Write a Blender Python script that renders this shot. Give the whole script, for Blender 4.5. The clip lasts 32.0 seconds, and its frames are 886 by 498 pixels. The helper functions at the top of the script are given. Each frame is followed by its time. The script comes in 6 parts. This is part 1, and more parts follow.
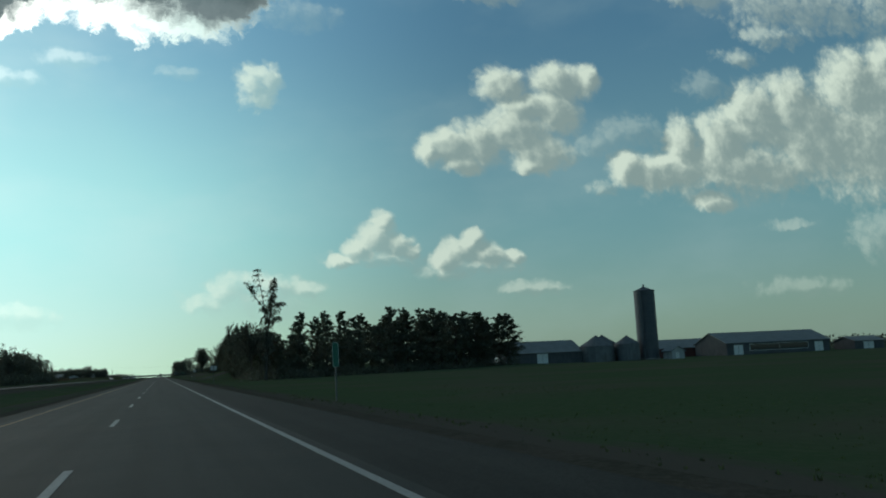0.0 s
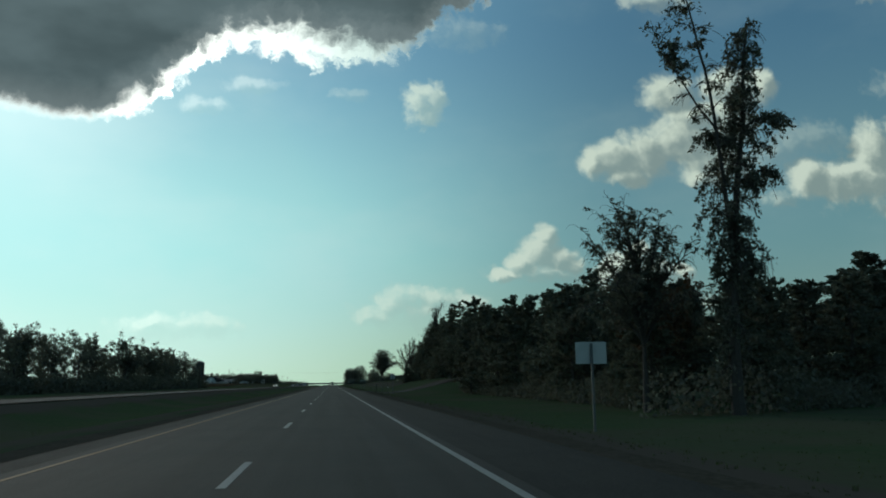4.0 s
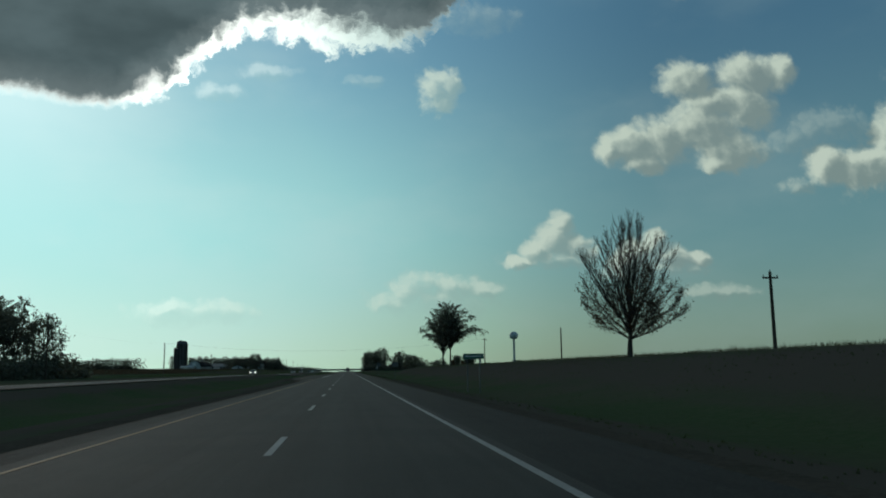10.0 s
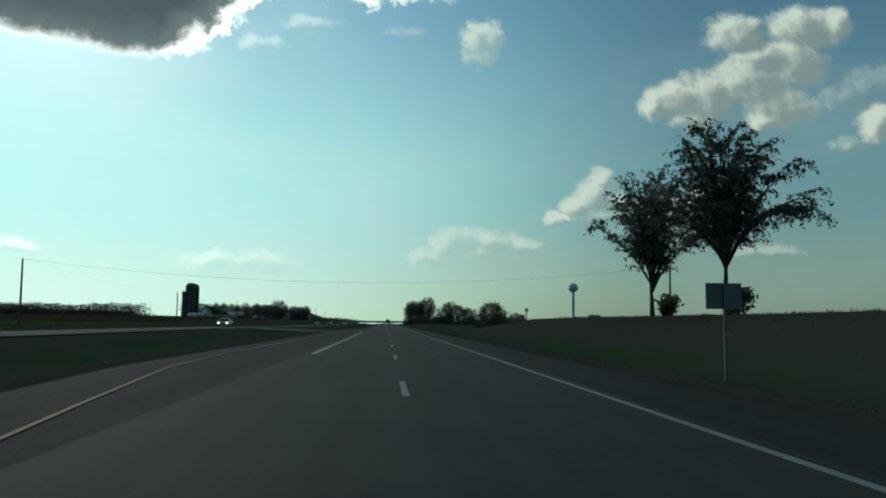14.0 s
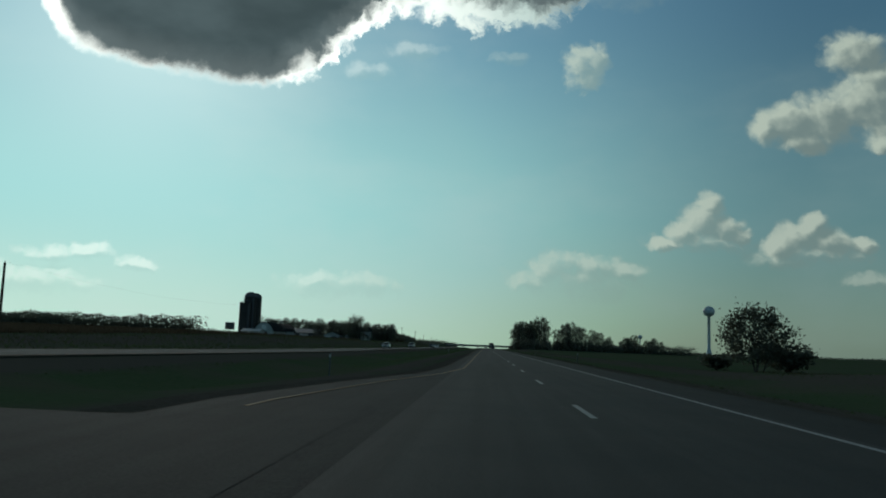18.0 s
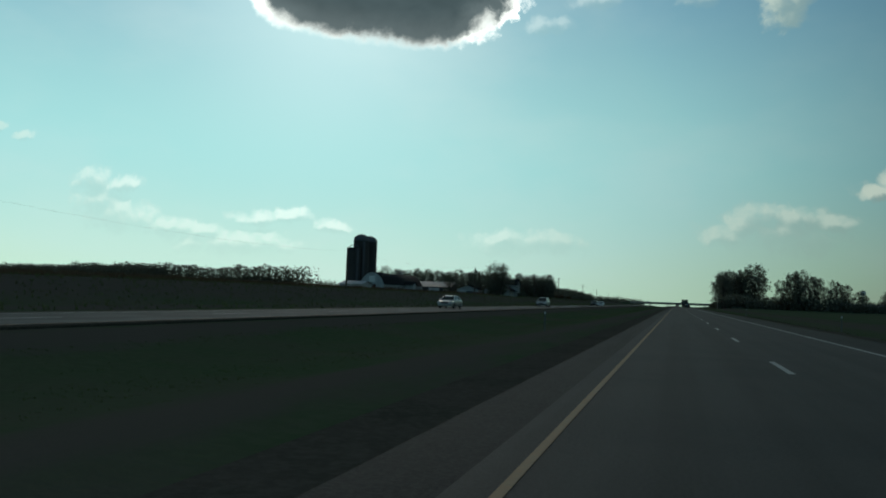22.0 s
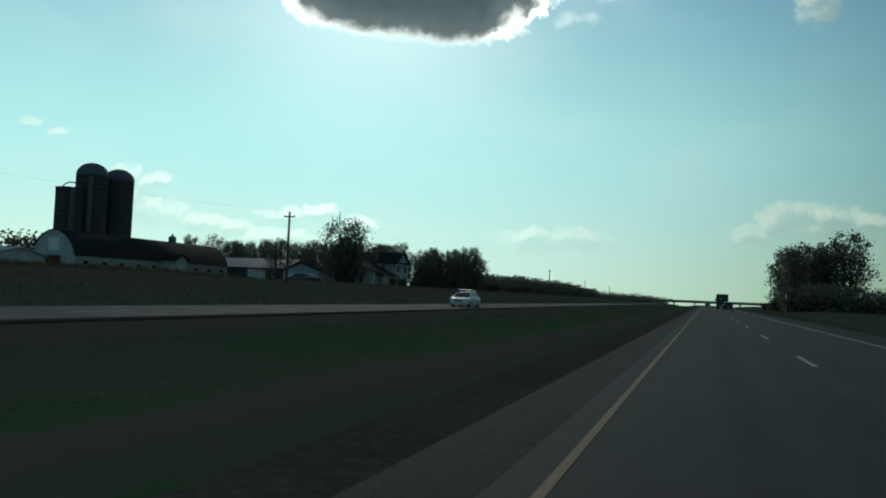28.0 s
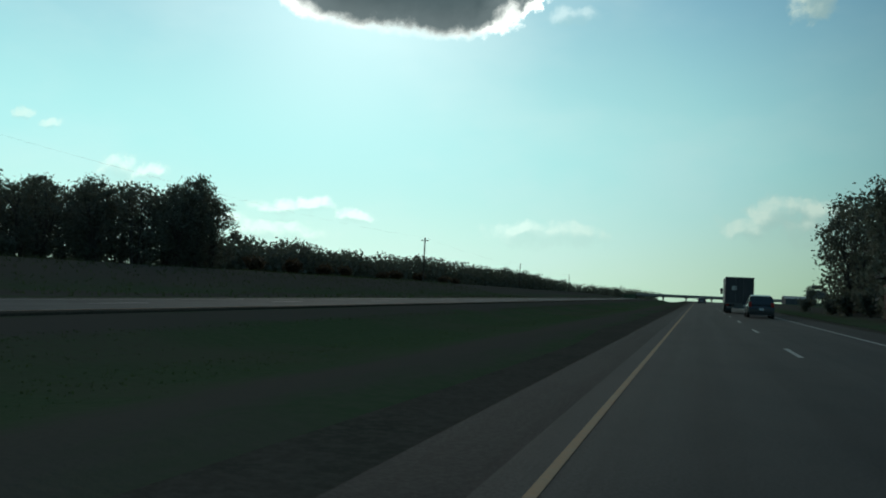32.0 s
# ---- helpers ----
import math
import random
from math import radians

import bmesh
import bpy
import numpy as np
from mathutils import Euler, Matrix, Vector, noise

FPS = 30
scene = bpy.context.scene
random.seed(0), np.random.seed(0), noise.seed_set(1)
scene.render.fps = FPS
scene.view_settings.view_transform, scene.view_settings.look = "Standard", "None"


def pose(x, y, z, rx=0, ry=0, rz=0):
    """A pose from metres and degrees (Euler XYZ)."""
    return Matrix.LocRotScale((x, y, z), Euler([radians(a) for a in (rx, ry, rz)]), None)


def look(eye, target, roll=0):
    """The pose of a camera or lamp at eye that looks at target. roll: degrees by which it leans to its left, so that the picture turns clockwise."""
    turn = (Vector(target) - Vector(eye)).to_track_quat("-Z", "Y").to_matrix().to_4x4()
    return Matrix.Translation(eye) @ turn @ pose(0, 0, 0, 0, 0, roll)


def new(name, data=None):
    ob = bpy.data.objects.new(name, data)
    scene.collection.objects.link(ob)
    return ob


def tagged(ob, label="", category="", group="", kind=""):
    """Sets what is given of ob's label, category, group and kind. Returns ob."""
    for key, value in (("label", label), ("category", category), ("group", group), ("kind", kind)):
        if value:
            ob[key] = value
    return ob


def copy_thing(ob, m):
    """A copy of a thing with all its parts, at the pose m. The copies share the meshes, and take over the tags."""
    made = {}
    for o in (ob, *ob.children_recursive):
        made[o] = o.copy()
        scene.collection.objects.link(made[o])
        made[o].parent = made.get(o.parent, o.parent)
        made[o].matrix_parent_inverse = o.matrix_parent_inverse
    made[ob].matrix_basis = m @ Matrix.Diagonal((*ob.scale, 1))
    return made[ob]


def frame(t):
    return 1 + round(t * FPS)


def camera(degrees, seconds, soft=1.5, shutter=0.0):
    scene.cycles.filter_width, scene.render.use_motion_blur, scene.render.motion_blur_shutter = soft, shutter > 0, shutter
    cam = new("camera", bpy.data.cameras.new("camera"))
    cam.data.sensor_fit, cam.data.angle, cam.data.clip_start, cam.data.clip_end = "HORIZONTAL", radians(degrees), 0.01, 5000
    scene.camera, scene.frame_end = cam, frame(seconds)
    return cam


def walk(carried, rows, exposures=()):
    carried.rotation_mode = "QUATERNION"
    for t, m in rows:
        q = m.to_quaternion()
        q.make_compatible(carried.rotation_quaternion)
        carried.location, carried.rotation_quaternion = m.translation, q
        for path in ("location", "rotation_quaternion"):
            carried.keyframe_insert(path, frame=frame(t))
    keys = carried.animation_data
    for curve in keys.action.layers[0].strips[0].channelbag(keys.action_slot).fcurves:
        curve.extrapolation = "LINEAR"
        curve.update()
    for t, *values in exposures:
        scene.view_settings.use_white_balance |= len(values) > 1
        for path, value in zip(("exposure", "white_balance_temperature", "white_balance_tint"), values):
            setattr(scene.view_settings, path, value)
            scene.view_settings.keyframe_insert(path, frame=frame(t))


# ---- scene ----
# the camera rides along a straight divided highway at 29 m/s, first in the outer lane, then in the inner lane
cam = camera(57.28, 32.0, soft=1.9)
PATH = [
    (0.0, pose(1.27, 0.0, 1.32, 97.93, 2.76, -19.01)),
    (0.5, pose(1.27, 14.5, 1.32, 97.86, 2.42, -19.08)),
    (1.0, pose(1.30, 29.0, 1.32, 98.14, 2.45, -18.20)),
    (1.5, pose(1.34, 43.5, 1.32, 98.63, 2.05, -15.41)),
    (2.0, pose(1.41, 58.0, 1.32, 98.80, 1.63, -13.64)),
    (2.5, pose(1.45, 72.5, 1.32, 98.93, 1.76, -11.85)),
    (3.0, pose(1.47, 87.0, 1.32, 98.99, 1.53, -10.38)),
    (3.5, pose(1.44, 101.5, 1.32, 99.23, 1.32, -9.13)),
    (4.0, pose(1.43, 116.0, 1.32, 99.30, 1.01, -7.67)),
    (4.5, pose(1.38, 130.5, 1.32, 99.50, 0.51, -6.41)),
    (6.5, pose(1.23, 188.5, 1.32, 99.76, 1.43, -4.39)),
    (7.0, pose(1.25, 203.0, 1.32, 99.92, 1.81, -4.73)),
    (7.5, pose(1.20, 217.5, 1.32, 99.97, 2.18, -5.19)),
    (8.0, pose(1.17, 232.0, 1.32, 99.88, 2.09, -5.68)),
    (8.5, pose(1.15, 246.5, 1.32, 99.88, 1.82, -6.04)),
    (9.0, pose(1.13, 261.0, 1.32, 99.43, 1.46, -6.20)),
    (9.5, pose(1.19, 275.5, 1.32, 98.98, 0.90, -6.53)),
    (10.0, pose(1.25, 290.0, 1.32, 98.40, 0.76, -6.64)),
    (10.5, pose(1.23, 304.5, 1.32, 97.64, 0.79, -6.76)),
    (11.0, pose(1.14, 319.0, 1.32, 97.03, 0.52, -6.69)),
    (11.5, pose(1.06, 333.5, 1.32, 96.46, 0.75, -6.54)),
    (12.0, pose(0.93, 348.0, 1.32, 96.01, 0.16, -6.31)),
    (12.5, pose(0.72, 362.5, 1.32, 95.65, 0.18, -5.85)),
    (13.0, pose(0.44, 377.0, 1.32, 95.44, 0.37, -5.17)),
    (13.5, pose(0.05, 391.5, 1.32, 95.23, 0.05, -4.56)),
    (14.0, pose(-0.39, 406.0, 1.32, 95.20, -0.52, -4.04)),
    (14.5, pose(-0.83, 420.5, 1.32, 95.64, -0.75, -3.61)),
    (16.5, pose(-2.00, 478.5, 1.32, 96.70, -1.16, -2.72)),
    (17.0, pose(-2.16, 493.0, 1.32, 96.83, -1.37, -0.26)),
    (17.5, pose(-2.18, 507.5, 1.32, 96.80, -1.54, 1.43)),
    (18.0, pose(-2.16, 522.0, 1.32, 96.75, -1.99, 2.97)),
    (18.5, pose(-2.12, 536.5, 1.32, 96.34, -2.38, 4.95)),
    (19.0, pose(-2.10, 551.0, 1.32, 95.98, -2.33, 7.34)),
    (19.5, pose(-2.11, 565.5, 1.32, 95.43, -2.36, 9.51)),
    (20.0, pose(-2.12, 580.0, 1.32, 94.97, -2.24, 11.30)),
    (20.5, pose(-2.13, 594.5, 1.32, 94.41, -2.08, 12.78)),
    (21.0, pose(-2.16, 609.0, 1.32, 94.15, -1.99, 13.93)),
    (21.5, pose(-2.19, 623.5, 1.32, 93.67, -1.68, 14.92)),
    (22.0, pose(-2.25, 638.0, 1.32, 93.35, -1.93, 16.02)),
    (22.5, pose(-2.33, 652.5, 1.32, 92.92, -1.80, 17.42)),
    (23.0, pose(-2.35, 667.0, 1.32, 92.57, -1.74, 18.66)),
    (23.5, pose(-2.21, 681.5, 1.32, 92.55, -1.75, 18.54)),
    (24.0, pose(-2.07, 696.0, 1.32, 92.51, -1.84, 17.92)),
    (24.5, pose(-2.02, 710.5, 1.32, 92.55, -1.92, 17.59)),
    (25.0, pose(-2.11, 725.0, 1.32, 92.61, -2.03, 17.59)),
    (25.5, pose(-2.28, 739.5, 1.32, 92.80, -2.25, 17.52)),
    (27.5, pose(-2.37, 797.5, 1.32, 93.01, -2.43, 17.79)),
    (28.0, pose(-2.36, 812.0, 1.32, 93.05, -2.33, 17.91)),
    (28.5, pose(-2.39, 826.5, 1.32, 93.06, -2.49, 17.88)),
    (29.0, pose(-2.40, 841.0, 1.32, 93.00, -2.42, 17.91)),
    (29.5, pose(-2.42, 855.5, 1.32, 92.80, -2.43, 17.88)),
    (30.0, pose(-2.45, 870.0, 1.32, 92.67, -2.54, 17.79)),
    (30.5, pose(-2.49, 884.5, 1.32, 92.78, -2.01, 17.77)),
    (31.0, pose(-2.52, 899.0, 1.32, 92.67, -1.88, 17.68)),
    (31.5, pose(-2.47, 913.5, 1.32, 92.69, -2.46, 17.52)),
    (32.0, pose(-2.39, 928.0, 1.32, 92.64, -2.61, 17.47)),
]
EXPOSURES = [(0.0, 0.2), (4.0, 0.04), (7.0, -0.10), (9.0, -0.10), (12.0, -0.05), (14.0, 0.06), (16.5, -0.08), (18.5, -0.36), (21.0, -0.28), (24.0, -0.08), (28.0, -0.02), (32.0, 0.06)]
walk(cam, PATH, EXPOSURES)

# ---- world, sun ----
SUN_AZ, SUN_EL = -24.5, 20.8
SUN_DIR = Vector((math.sin(radians(SUN_AZ)) * math.cos(radians(SUN_EL)), math.cos(radians(SUN_AZ)) * math.cos(radians(SUN_EL)), math.sin(radians(SUN_EL))))
GLOW_DIR = Vector((-0.57, 0.76, 0.30)).normalized()


class Nodes:
    """Short-hand for building node trees."""

    def __init__(self, tree):
        self.tree = tree

    def add(self, kind):
        return self.tree.nodes.new(kind)

    def put(self, socket, value):
        if isinstance(value, bpy.types.NodeSocket):
            self.tree.links.new(value, socket)
        elif value is not None:
            socket.default_value = value

    def math(self, op, a, b=None, c=None, clamp=False):
        node = self.add("ShaderNodeMath")
        node.operation, node.use_clamp = op, clamp
        for socket, value in zip(node.inputs, (a, b, c)):
            self.put(socket, value)
        return node.outputs[0]

    def vec(self, op, a, b=None, scale=None):
        node = self.add("ShaderNodeVectorMath")
        node.operation = op
        self.put(node.inputs[0], a)
        self.put(node.inputs[1], b)
        if scale is not None:
            self.put(node.inputs["Scale"], scale)
        return node.outputs["Value"] if op in ("DOT_PRODUCT", "LENGTH", "DISTANCE") else node.outputs[0]

    def step(self, value, low, high, out_low=0.0, out_high=1.0):
        node = self.add("ShaderNodeMapRange")
        node.interpolation_type = "SMOOTHSTEP"
        for socket, v in zip(node.inputs, (value, low, high, out_low, out_high)):
            self.put(socket, v)
        return node.outputs[0]

    def mix(self, fac, a, b, blend="MIX"):
        node = self.add("ShaderNodeMix")
        node.data_type, node.blend_type = "RGBA", blend
        for socket, v in zip((node.inputs[0], node.inputs[6], node.inputs[7]), (fac, a, b)):
            self.put(socket, v)
        return node.outputs[2]

    def noise(self, vector, scale, detail=4.0, rough=0.55, out="Fac"):
        node = self.add("ShaderNodeTexNoise")
        self.put(node.inputs["Vector"], vector)
        node.inputs["Scale"].default_value, node.inputs["Detail"].default_value = scale, detail
        node.inputs["Roughness"].default_value = rough
        return node.outputs[out]


# the heavy cloud before the sun: lower edge of its dark heart and of its bright fringe, as (slope to the side, slope up) seen along the road
HEART_EDGE = [(-0.66, 0.75), (-0.60, 0.52), (-0.572, 0.430), (-0.545, 0.388), (-0.48, 0.362), (-0.40, 0.345), (-0.33, 0.333), (-0.287, 0.334), (-0.262, 0.350), (-0.230, 0.358),
              (-0.208, 0.382), (-0.178, 0.410), (-0.138, 0.440), (-0.07, 0.456), (0.0, 0.445), (0.06, 0.434), (0.098, 0.436), (0.130, 0.468), (0.20, 0.500), (0.30, 0.56), (0.42, 0.75)]
FRINGE_EDGE = [(-0.69, 0.75), (-0.63, 0.52), (-0.600, 0.425), (-0.572, 0.380), (-0.54, 0.363), (-0.47, 0.345), (-0.40, 0.331), (-0.31, 0.317), (-0.25, 0.324), (-0.205, 0.350),
               (-0.180, 0.372), (-0.155, 0.396), (-0.12, 0.412), (-0.08, 0.410), (-0.045, 0.400), (-0.015, 0.394), (0.02, 0.397), (0.055, 0.404), (0.095, 0.420), (0.14, 0.470),
               (0.22, 0.500), (0.34, 0.56), (0.45, 0.75)]
# lighter clouds: slope to the side, slope up, half width, half height
SMALL = [(0.112, 0.354, 0.024, 0.026), (0.128, 0.364, 0.020, 0.020), (0.122, 0.342, 0.018, 0.018)]
SHREDS = [(-0.16, 0.345, 0.030, 0.012), (-0.10, 0.375, 0.035, 0.010), (0.02, 0.365, 0.030, 0.008), (0.16, 0.455, 0.06, 0.02)]
BIG = [(0.452, 0.379, 0.042, 0.026), (0.535, 0.390, 0.050, 0.028), (0.586, 0.394, 0.024, 0.024), (0.530, 0.345, 0.046, 0.034), (0.472, 0.312, 0.056, 0.038), (0.412, 0.295, 0.045, 0.033),
       (0.367, 0.284, 0.040, 0.027), (0.340, 0.279, 0.022, 0.015), (0.502, 0.282, 0.055, 0.028), (0.382, 0.262, 0.032, 0.015), (0.487, 0.263, 0.032, 0.013), (0.485, 0.350, 0.045, 0.022)]
RIGHT = [(0.645, 0.264, 0.036, 0.028), (0.692, 0.264, 0.050, 0.030), (0.738, 0.306, 0.032, 0.042), (0.735, 0.262, 0.060, 0.030), (0.812, 0.316, 0.050, 0.045), (0.882, 0.352, 0.070, 0.060),
         (0.957, 0.367, 0.070, 0.066), (0.850, 0.276, 0.140, 0.044), (1.000, 0.330, 0.120, 0.080), (1.092, 0.420, 0.080, 0.066), (1.182, 0.430, 0.100, 0.080), (1.120, 0.330, 0.160, 0.100), (0.790, 0.222, 0.040, 0.016)]
WISP = [(0.655, 0.318, 0.060, 0.026), (0.790, 0.400, 0.040, 0.022), (0.590, 0.300, 0.03, 0.02)]
TOP = [(0.779, 0.546, 0.064, 0.019), (1.000, 0.547, 0.185, 0.043), (0.930, 0.494, 0.060, 0.019), (0.437, 0.510, 0.049, 0.014),
       (1.174, 0.575, 0.079, 0.038), (0.86, 0.452, 0.04, 0.014)]
TOWER = [(0.269, 0.181, 0.016, 0.020), (0.264, 0.160, 0.026, 0.022), (0.287, 0.155, 0.022, 0.018), (0.238, 0.143, 0.024, 0.015), (0.218, 0.131, 0.024, 0.008), (0.304, 0.146, 0.016, 0.012),
         (0.397, 0.162, 0.018, 0.015), (0.377, 0.148, 0.030, 0.018), (0.355, 0.133, 0.028, 0.017), (0.415, 0.141, 0.030, 0.018), (0.453, 0.140, 0.018, 0.012)]
BASES = [(0.264, 0.135, 0.060, 0.013), (0.395, 0.127, 0.065, 0.012), (0.352, 0.119, 0.040, 0.014), (0.800, 0.250, 0.150, 0.030), (0.48, 0.096, 0.05, 0.010), (0.60, 0.235, 0.03, 0.012)]
LOW = [(0.093, 0.103, 0.032, 0.017), (0.130, 0.102, 0.034, 0.016), (0.072, 0.095, 0.024, 0.018), (0.167, 0.094, 0.024, 0.012), (0.050, 0.080, 0.024, 0.013), (0.110, 0.088, 0.060, 0.014)]
LOW_BODY = [(0.110, 0.083, 0.075, 0.022), (-0.180, 0.071, 0.072, 0.016), (-0.21, 0.076, 0.030, 0.012), (-0.15, 0.072, 0.036, 0.013)]
LEFT = [(-0.832, 0.155, 0.032, 0.018), (-0.782, 0.147, 0.034, 0.014), (-0.822, 0.127, 0.042, 0.020), (-0.762, 0.098, 0.050, 0.020), (-0.700, 0.086, 0.048, 0.016), (-0.640, 0.080, 0.034, 0.012),
        (-0.560, 0.098, 0.036, 0.011), (-0.505, 0.099, 0.034, 0.010), (-0.448, 0.088, 0.030, 0.009), (-0.800, 0.106, 0.050, 0.022), (-1.017, 0.242, 0.027, 0.010), (-0.960, 0.225, 0.022, 0.008), (-0.600, 0.064, 0.100, 0.016)]
FAR = [(1.110, 0.172, 0.059, 0.040), (0.948, 0.088, 0.094, 0.016), (0.929, 0.185, 0.046, 0.009)]


def cloud_group(name, clouds, woolly=1.0):
    """A node group: direction in; cover, billowing height and smooth height out. clouds: (list of puffs, how dense)."""
    tree = bpy.data.node_groups.new(name, "ShaderNodeTree")
    tree.interface.new_socket("Vector", in_out="INPUT", socket_type="NodeSocketVector")
    for label in ("Cover", "Height", "Smooth"):
        tree.interface.new_socket(label, in_out="OUTPUT", socket_type="NodeSocketFloat")
    n = Nodes(tree)
    way = n.add("NodeGroupInput").outputs[0]
    parts = n.add("ShaderNodeSeparateXYZ")
    n.put(parts.inputs[0], way)
    ahead = n.math("MAXIMUM", parts.outputs[1], 0.02)
    flat = n.add("ShaderNodeCombineXYZ")
    n.put(flat.inputs[0], n.math("DIVIDE", parts.outputs[0], ahead))
    n.put(flat.inputs[1], n.math("DIVIDE", parts.outputs[2], ahead))
    p = flat.outputs[0]
    for scale, amount in ((14.0, 0.018), (42.0, 0.012), (120.0, 0.006)):
        billow = n.vec("SUBTRACT", n.noise(p, scale, 2.0, 0.5, "Color"), (0.5, 0.5, 0.5))
        p = n.vec("ADD", p, n.vec("SCALE", billow, scale=amount * woolly))
    # round heads of three sizes, and fine wool
    bumps = None
    for scale, amount in ((24.0, 0.55), (58.0, 0.42), (130.0, 0.22)):
        cells = n.add("ShaderNodeTexVoronoi")
        cells.feature, cells.voronoi_dimensions = "SMOOTH_F1", "2D"
        n.put(cells.inputs["Vector"], p)
        cells.inputs["Scale"].default_value, cells.inputs["Smoothness"].default_value = scale, 0.6
        bump = n.math("MULTIPLY", n.math("SUBTRACT", 0.40, cells.outputs["Distance"]), amount * woolly)
        bumps = bump if bumps is None else n.math("ADD", bumps, bump)
    wool = n.math("MULTIPLY", n.math("SUBTRACT", n.noise(p, 60.0, 9.0, 0.70), 0.5), 1.1 * woolly)
    cover, height = None, None
    for puffs, dense in clouds:
        best = None
        for u, v, a, b in puffs:
            d = n.vec("MULTIPLY", n.vec("SUBTRACT", p, (u, v, 0.0)), (1.0 / a, 1.0 / b, 0.0))
            f = n.math("SUBTRACT", 1.0, n.vec("DOT_PRODUCT", d, d))
            best = f if best is None else n.math("SMOOTH_MAX", best, f, 0.6)
        best = n.math("MAXIMUM", best, -3.0)
        ragged = n.math("ADD", bumps, wool)
        if dense < 0.9:
            ragged = n.math("MULTIPLY", ragged, 2.3)
        here = n.math("MULTIPLY", n.step(n.math("ADD", best, ragged), -0.60 if dense >= 0.9 else -0.85, 1.2 if dense < 0.9 else 0.70), dense)
        cover = here if cover is None else n.math("MAXIMUM", cover, here)
        height = best if height is None else n.math("MAXIMUM", height, best)
    out = n.add("NodeGroupOutput")
    n.put(out.inputs[0], cover)
    n.put(out.inputs[1], n.math("ADD", n.math("ADD", height, bumps), n.math("MULTIPLY", wool, 0.25)))
    n.put(out.inputs[2], height)
    return tree


def heavy_group():
    """A node group: direction in; how deep it lies over the edge of the bright fringe and over that of the dark heart out, as slopes."""
    tree = bpy.data.node_groups.new("heavy_cloud", "ShaderNodeTree")
    tree.interface.new_socket("Vector", in_out="INPUT", socket_type="NodeSocketVector")
    for label in ("Fringe", "Heart"):
        tree.interface.new_socket(label, in_out="OUTPUT", socket_type="NodeSocketFloat")
    n = Nodes(tree)
    way = n.add("NodeGroupInput").outputs[0]
    parts = n.add("ShaderNodeSeparateXYZ")
    n.put(parts.inputs[0], way)
    ahead = n.math("MAXIMUM", parts.outputs[1], 0.02)
    u, v = n.math("DIVIDE", parts.outputs[0], ahead), n.math("DIVIDE", parts.outputs[2], ahead)
    flat = n.add("ShaderNodeCombineXYZ")
    n.put(flat.inputs[0], u)
    n.put(flat.inputs[1], v)
    # smooth towards the sun, torn and billowing on the other flank
    torn = n.step(u, -0.36, -0.17, 0.22, 1.0)
    p = flat.outputs[0]
    for scale, amount in ((16.0, 0.030), (48.0, 0.022), (130.0, 0.012)):
        billow = n.vec("SUBTRACT", n.noise(p, scale, 3.0, 0.6, "Color"), (0.5, 0.5, 0.5))
        p = n.vec("ADD", p, n.vec("SCALE", billow, scale=n.math("MULTIPLY", torn, amount)))
    bent = n.add("ShaderNodeSeparateXYZ")
    n.put(bent.inputs[0], p)
    cells = n.add("ShaderNodeTexVoronoi")
    cells.feature, cells.voronoi_dimensions = "SMOOTH_F1", "2D"
    n.put(cells.inputs["Vector"], p)
    cells.inputs["Scale"].default_value, cells.inputs["Smoothness"].default_value = 46.0, 0.5
    heads = n.math("MULTIPLY", n.math("SUBTRACT", 0.42, cells.outputs["Distance"]), 0.022)
    wool = n.math("MULTIPLY", n.math("SUBTRACT", n.noise(p, 60.0, 9.0, 0.72), 0.5), 0.05)
    rough = n.math("MULTIPLY", n.math("ADD", heads, wool), torn)
    out = n.add("NodeGroupOutput")
    for k, (points, share) in enumerate(((FRINGE_EDGE, 1.0), (HEART_EDGE, 0.7))):
        edge = points[0][1]
        for (u0, v0), (u1, v1) in zip(points, points[1:]):
            ramp = n.add("ShaderNodeMapRange")
            for socket, value in zip(ramp.inputs, (bent.outputs[0], u0, u1, 0.0, v1 - v0)):
                n.put(socket, value)
            edge = n.math("ADD", edge, ramp.outputs[0])
        n.put(out.inputs[k], n.math("MULTIPLY_ADD", rough, share, n.math("SUBTRACT", bent.outputs[1], edge)))
    return tree


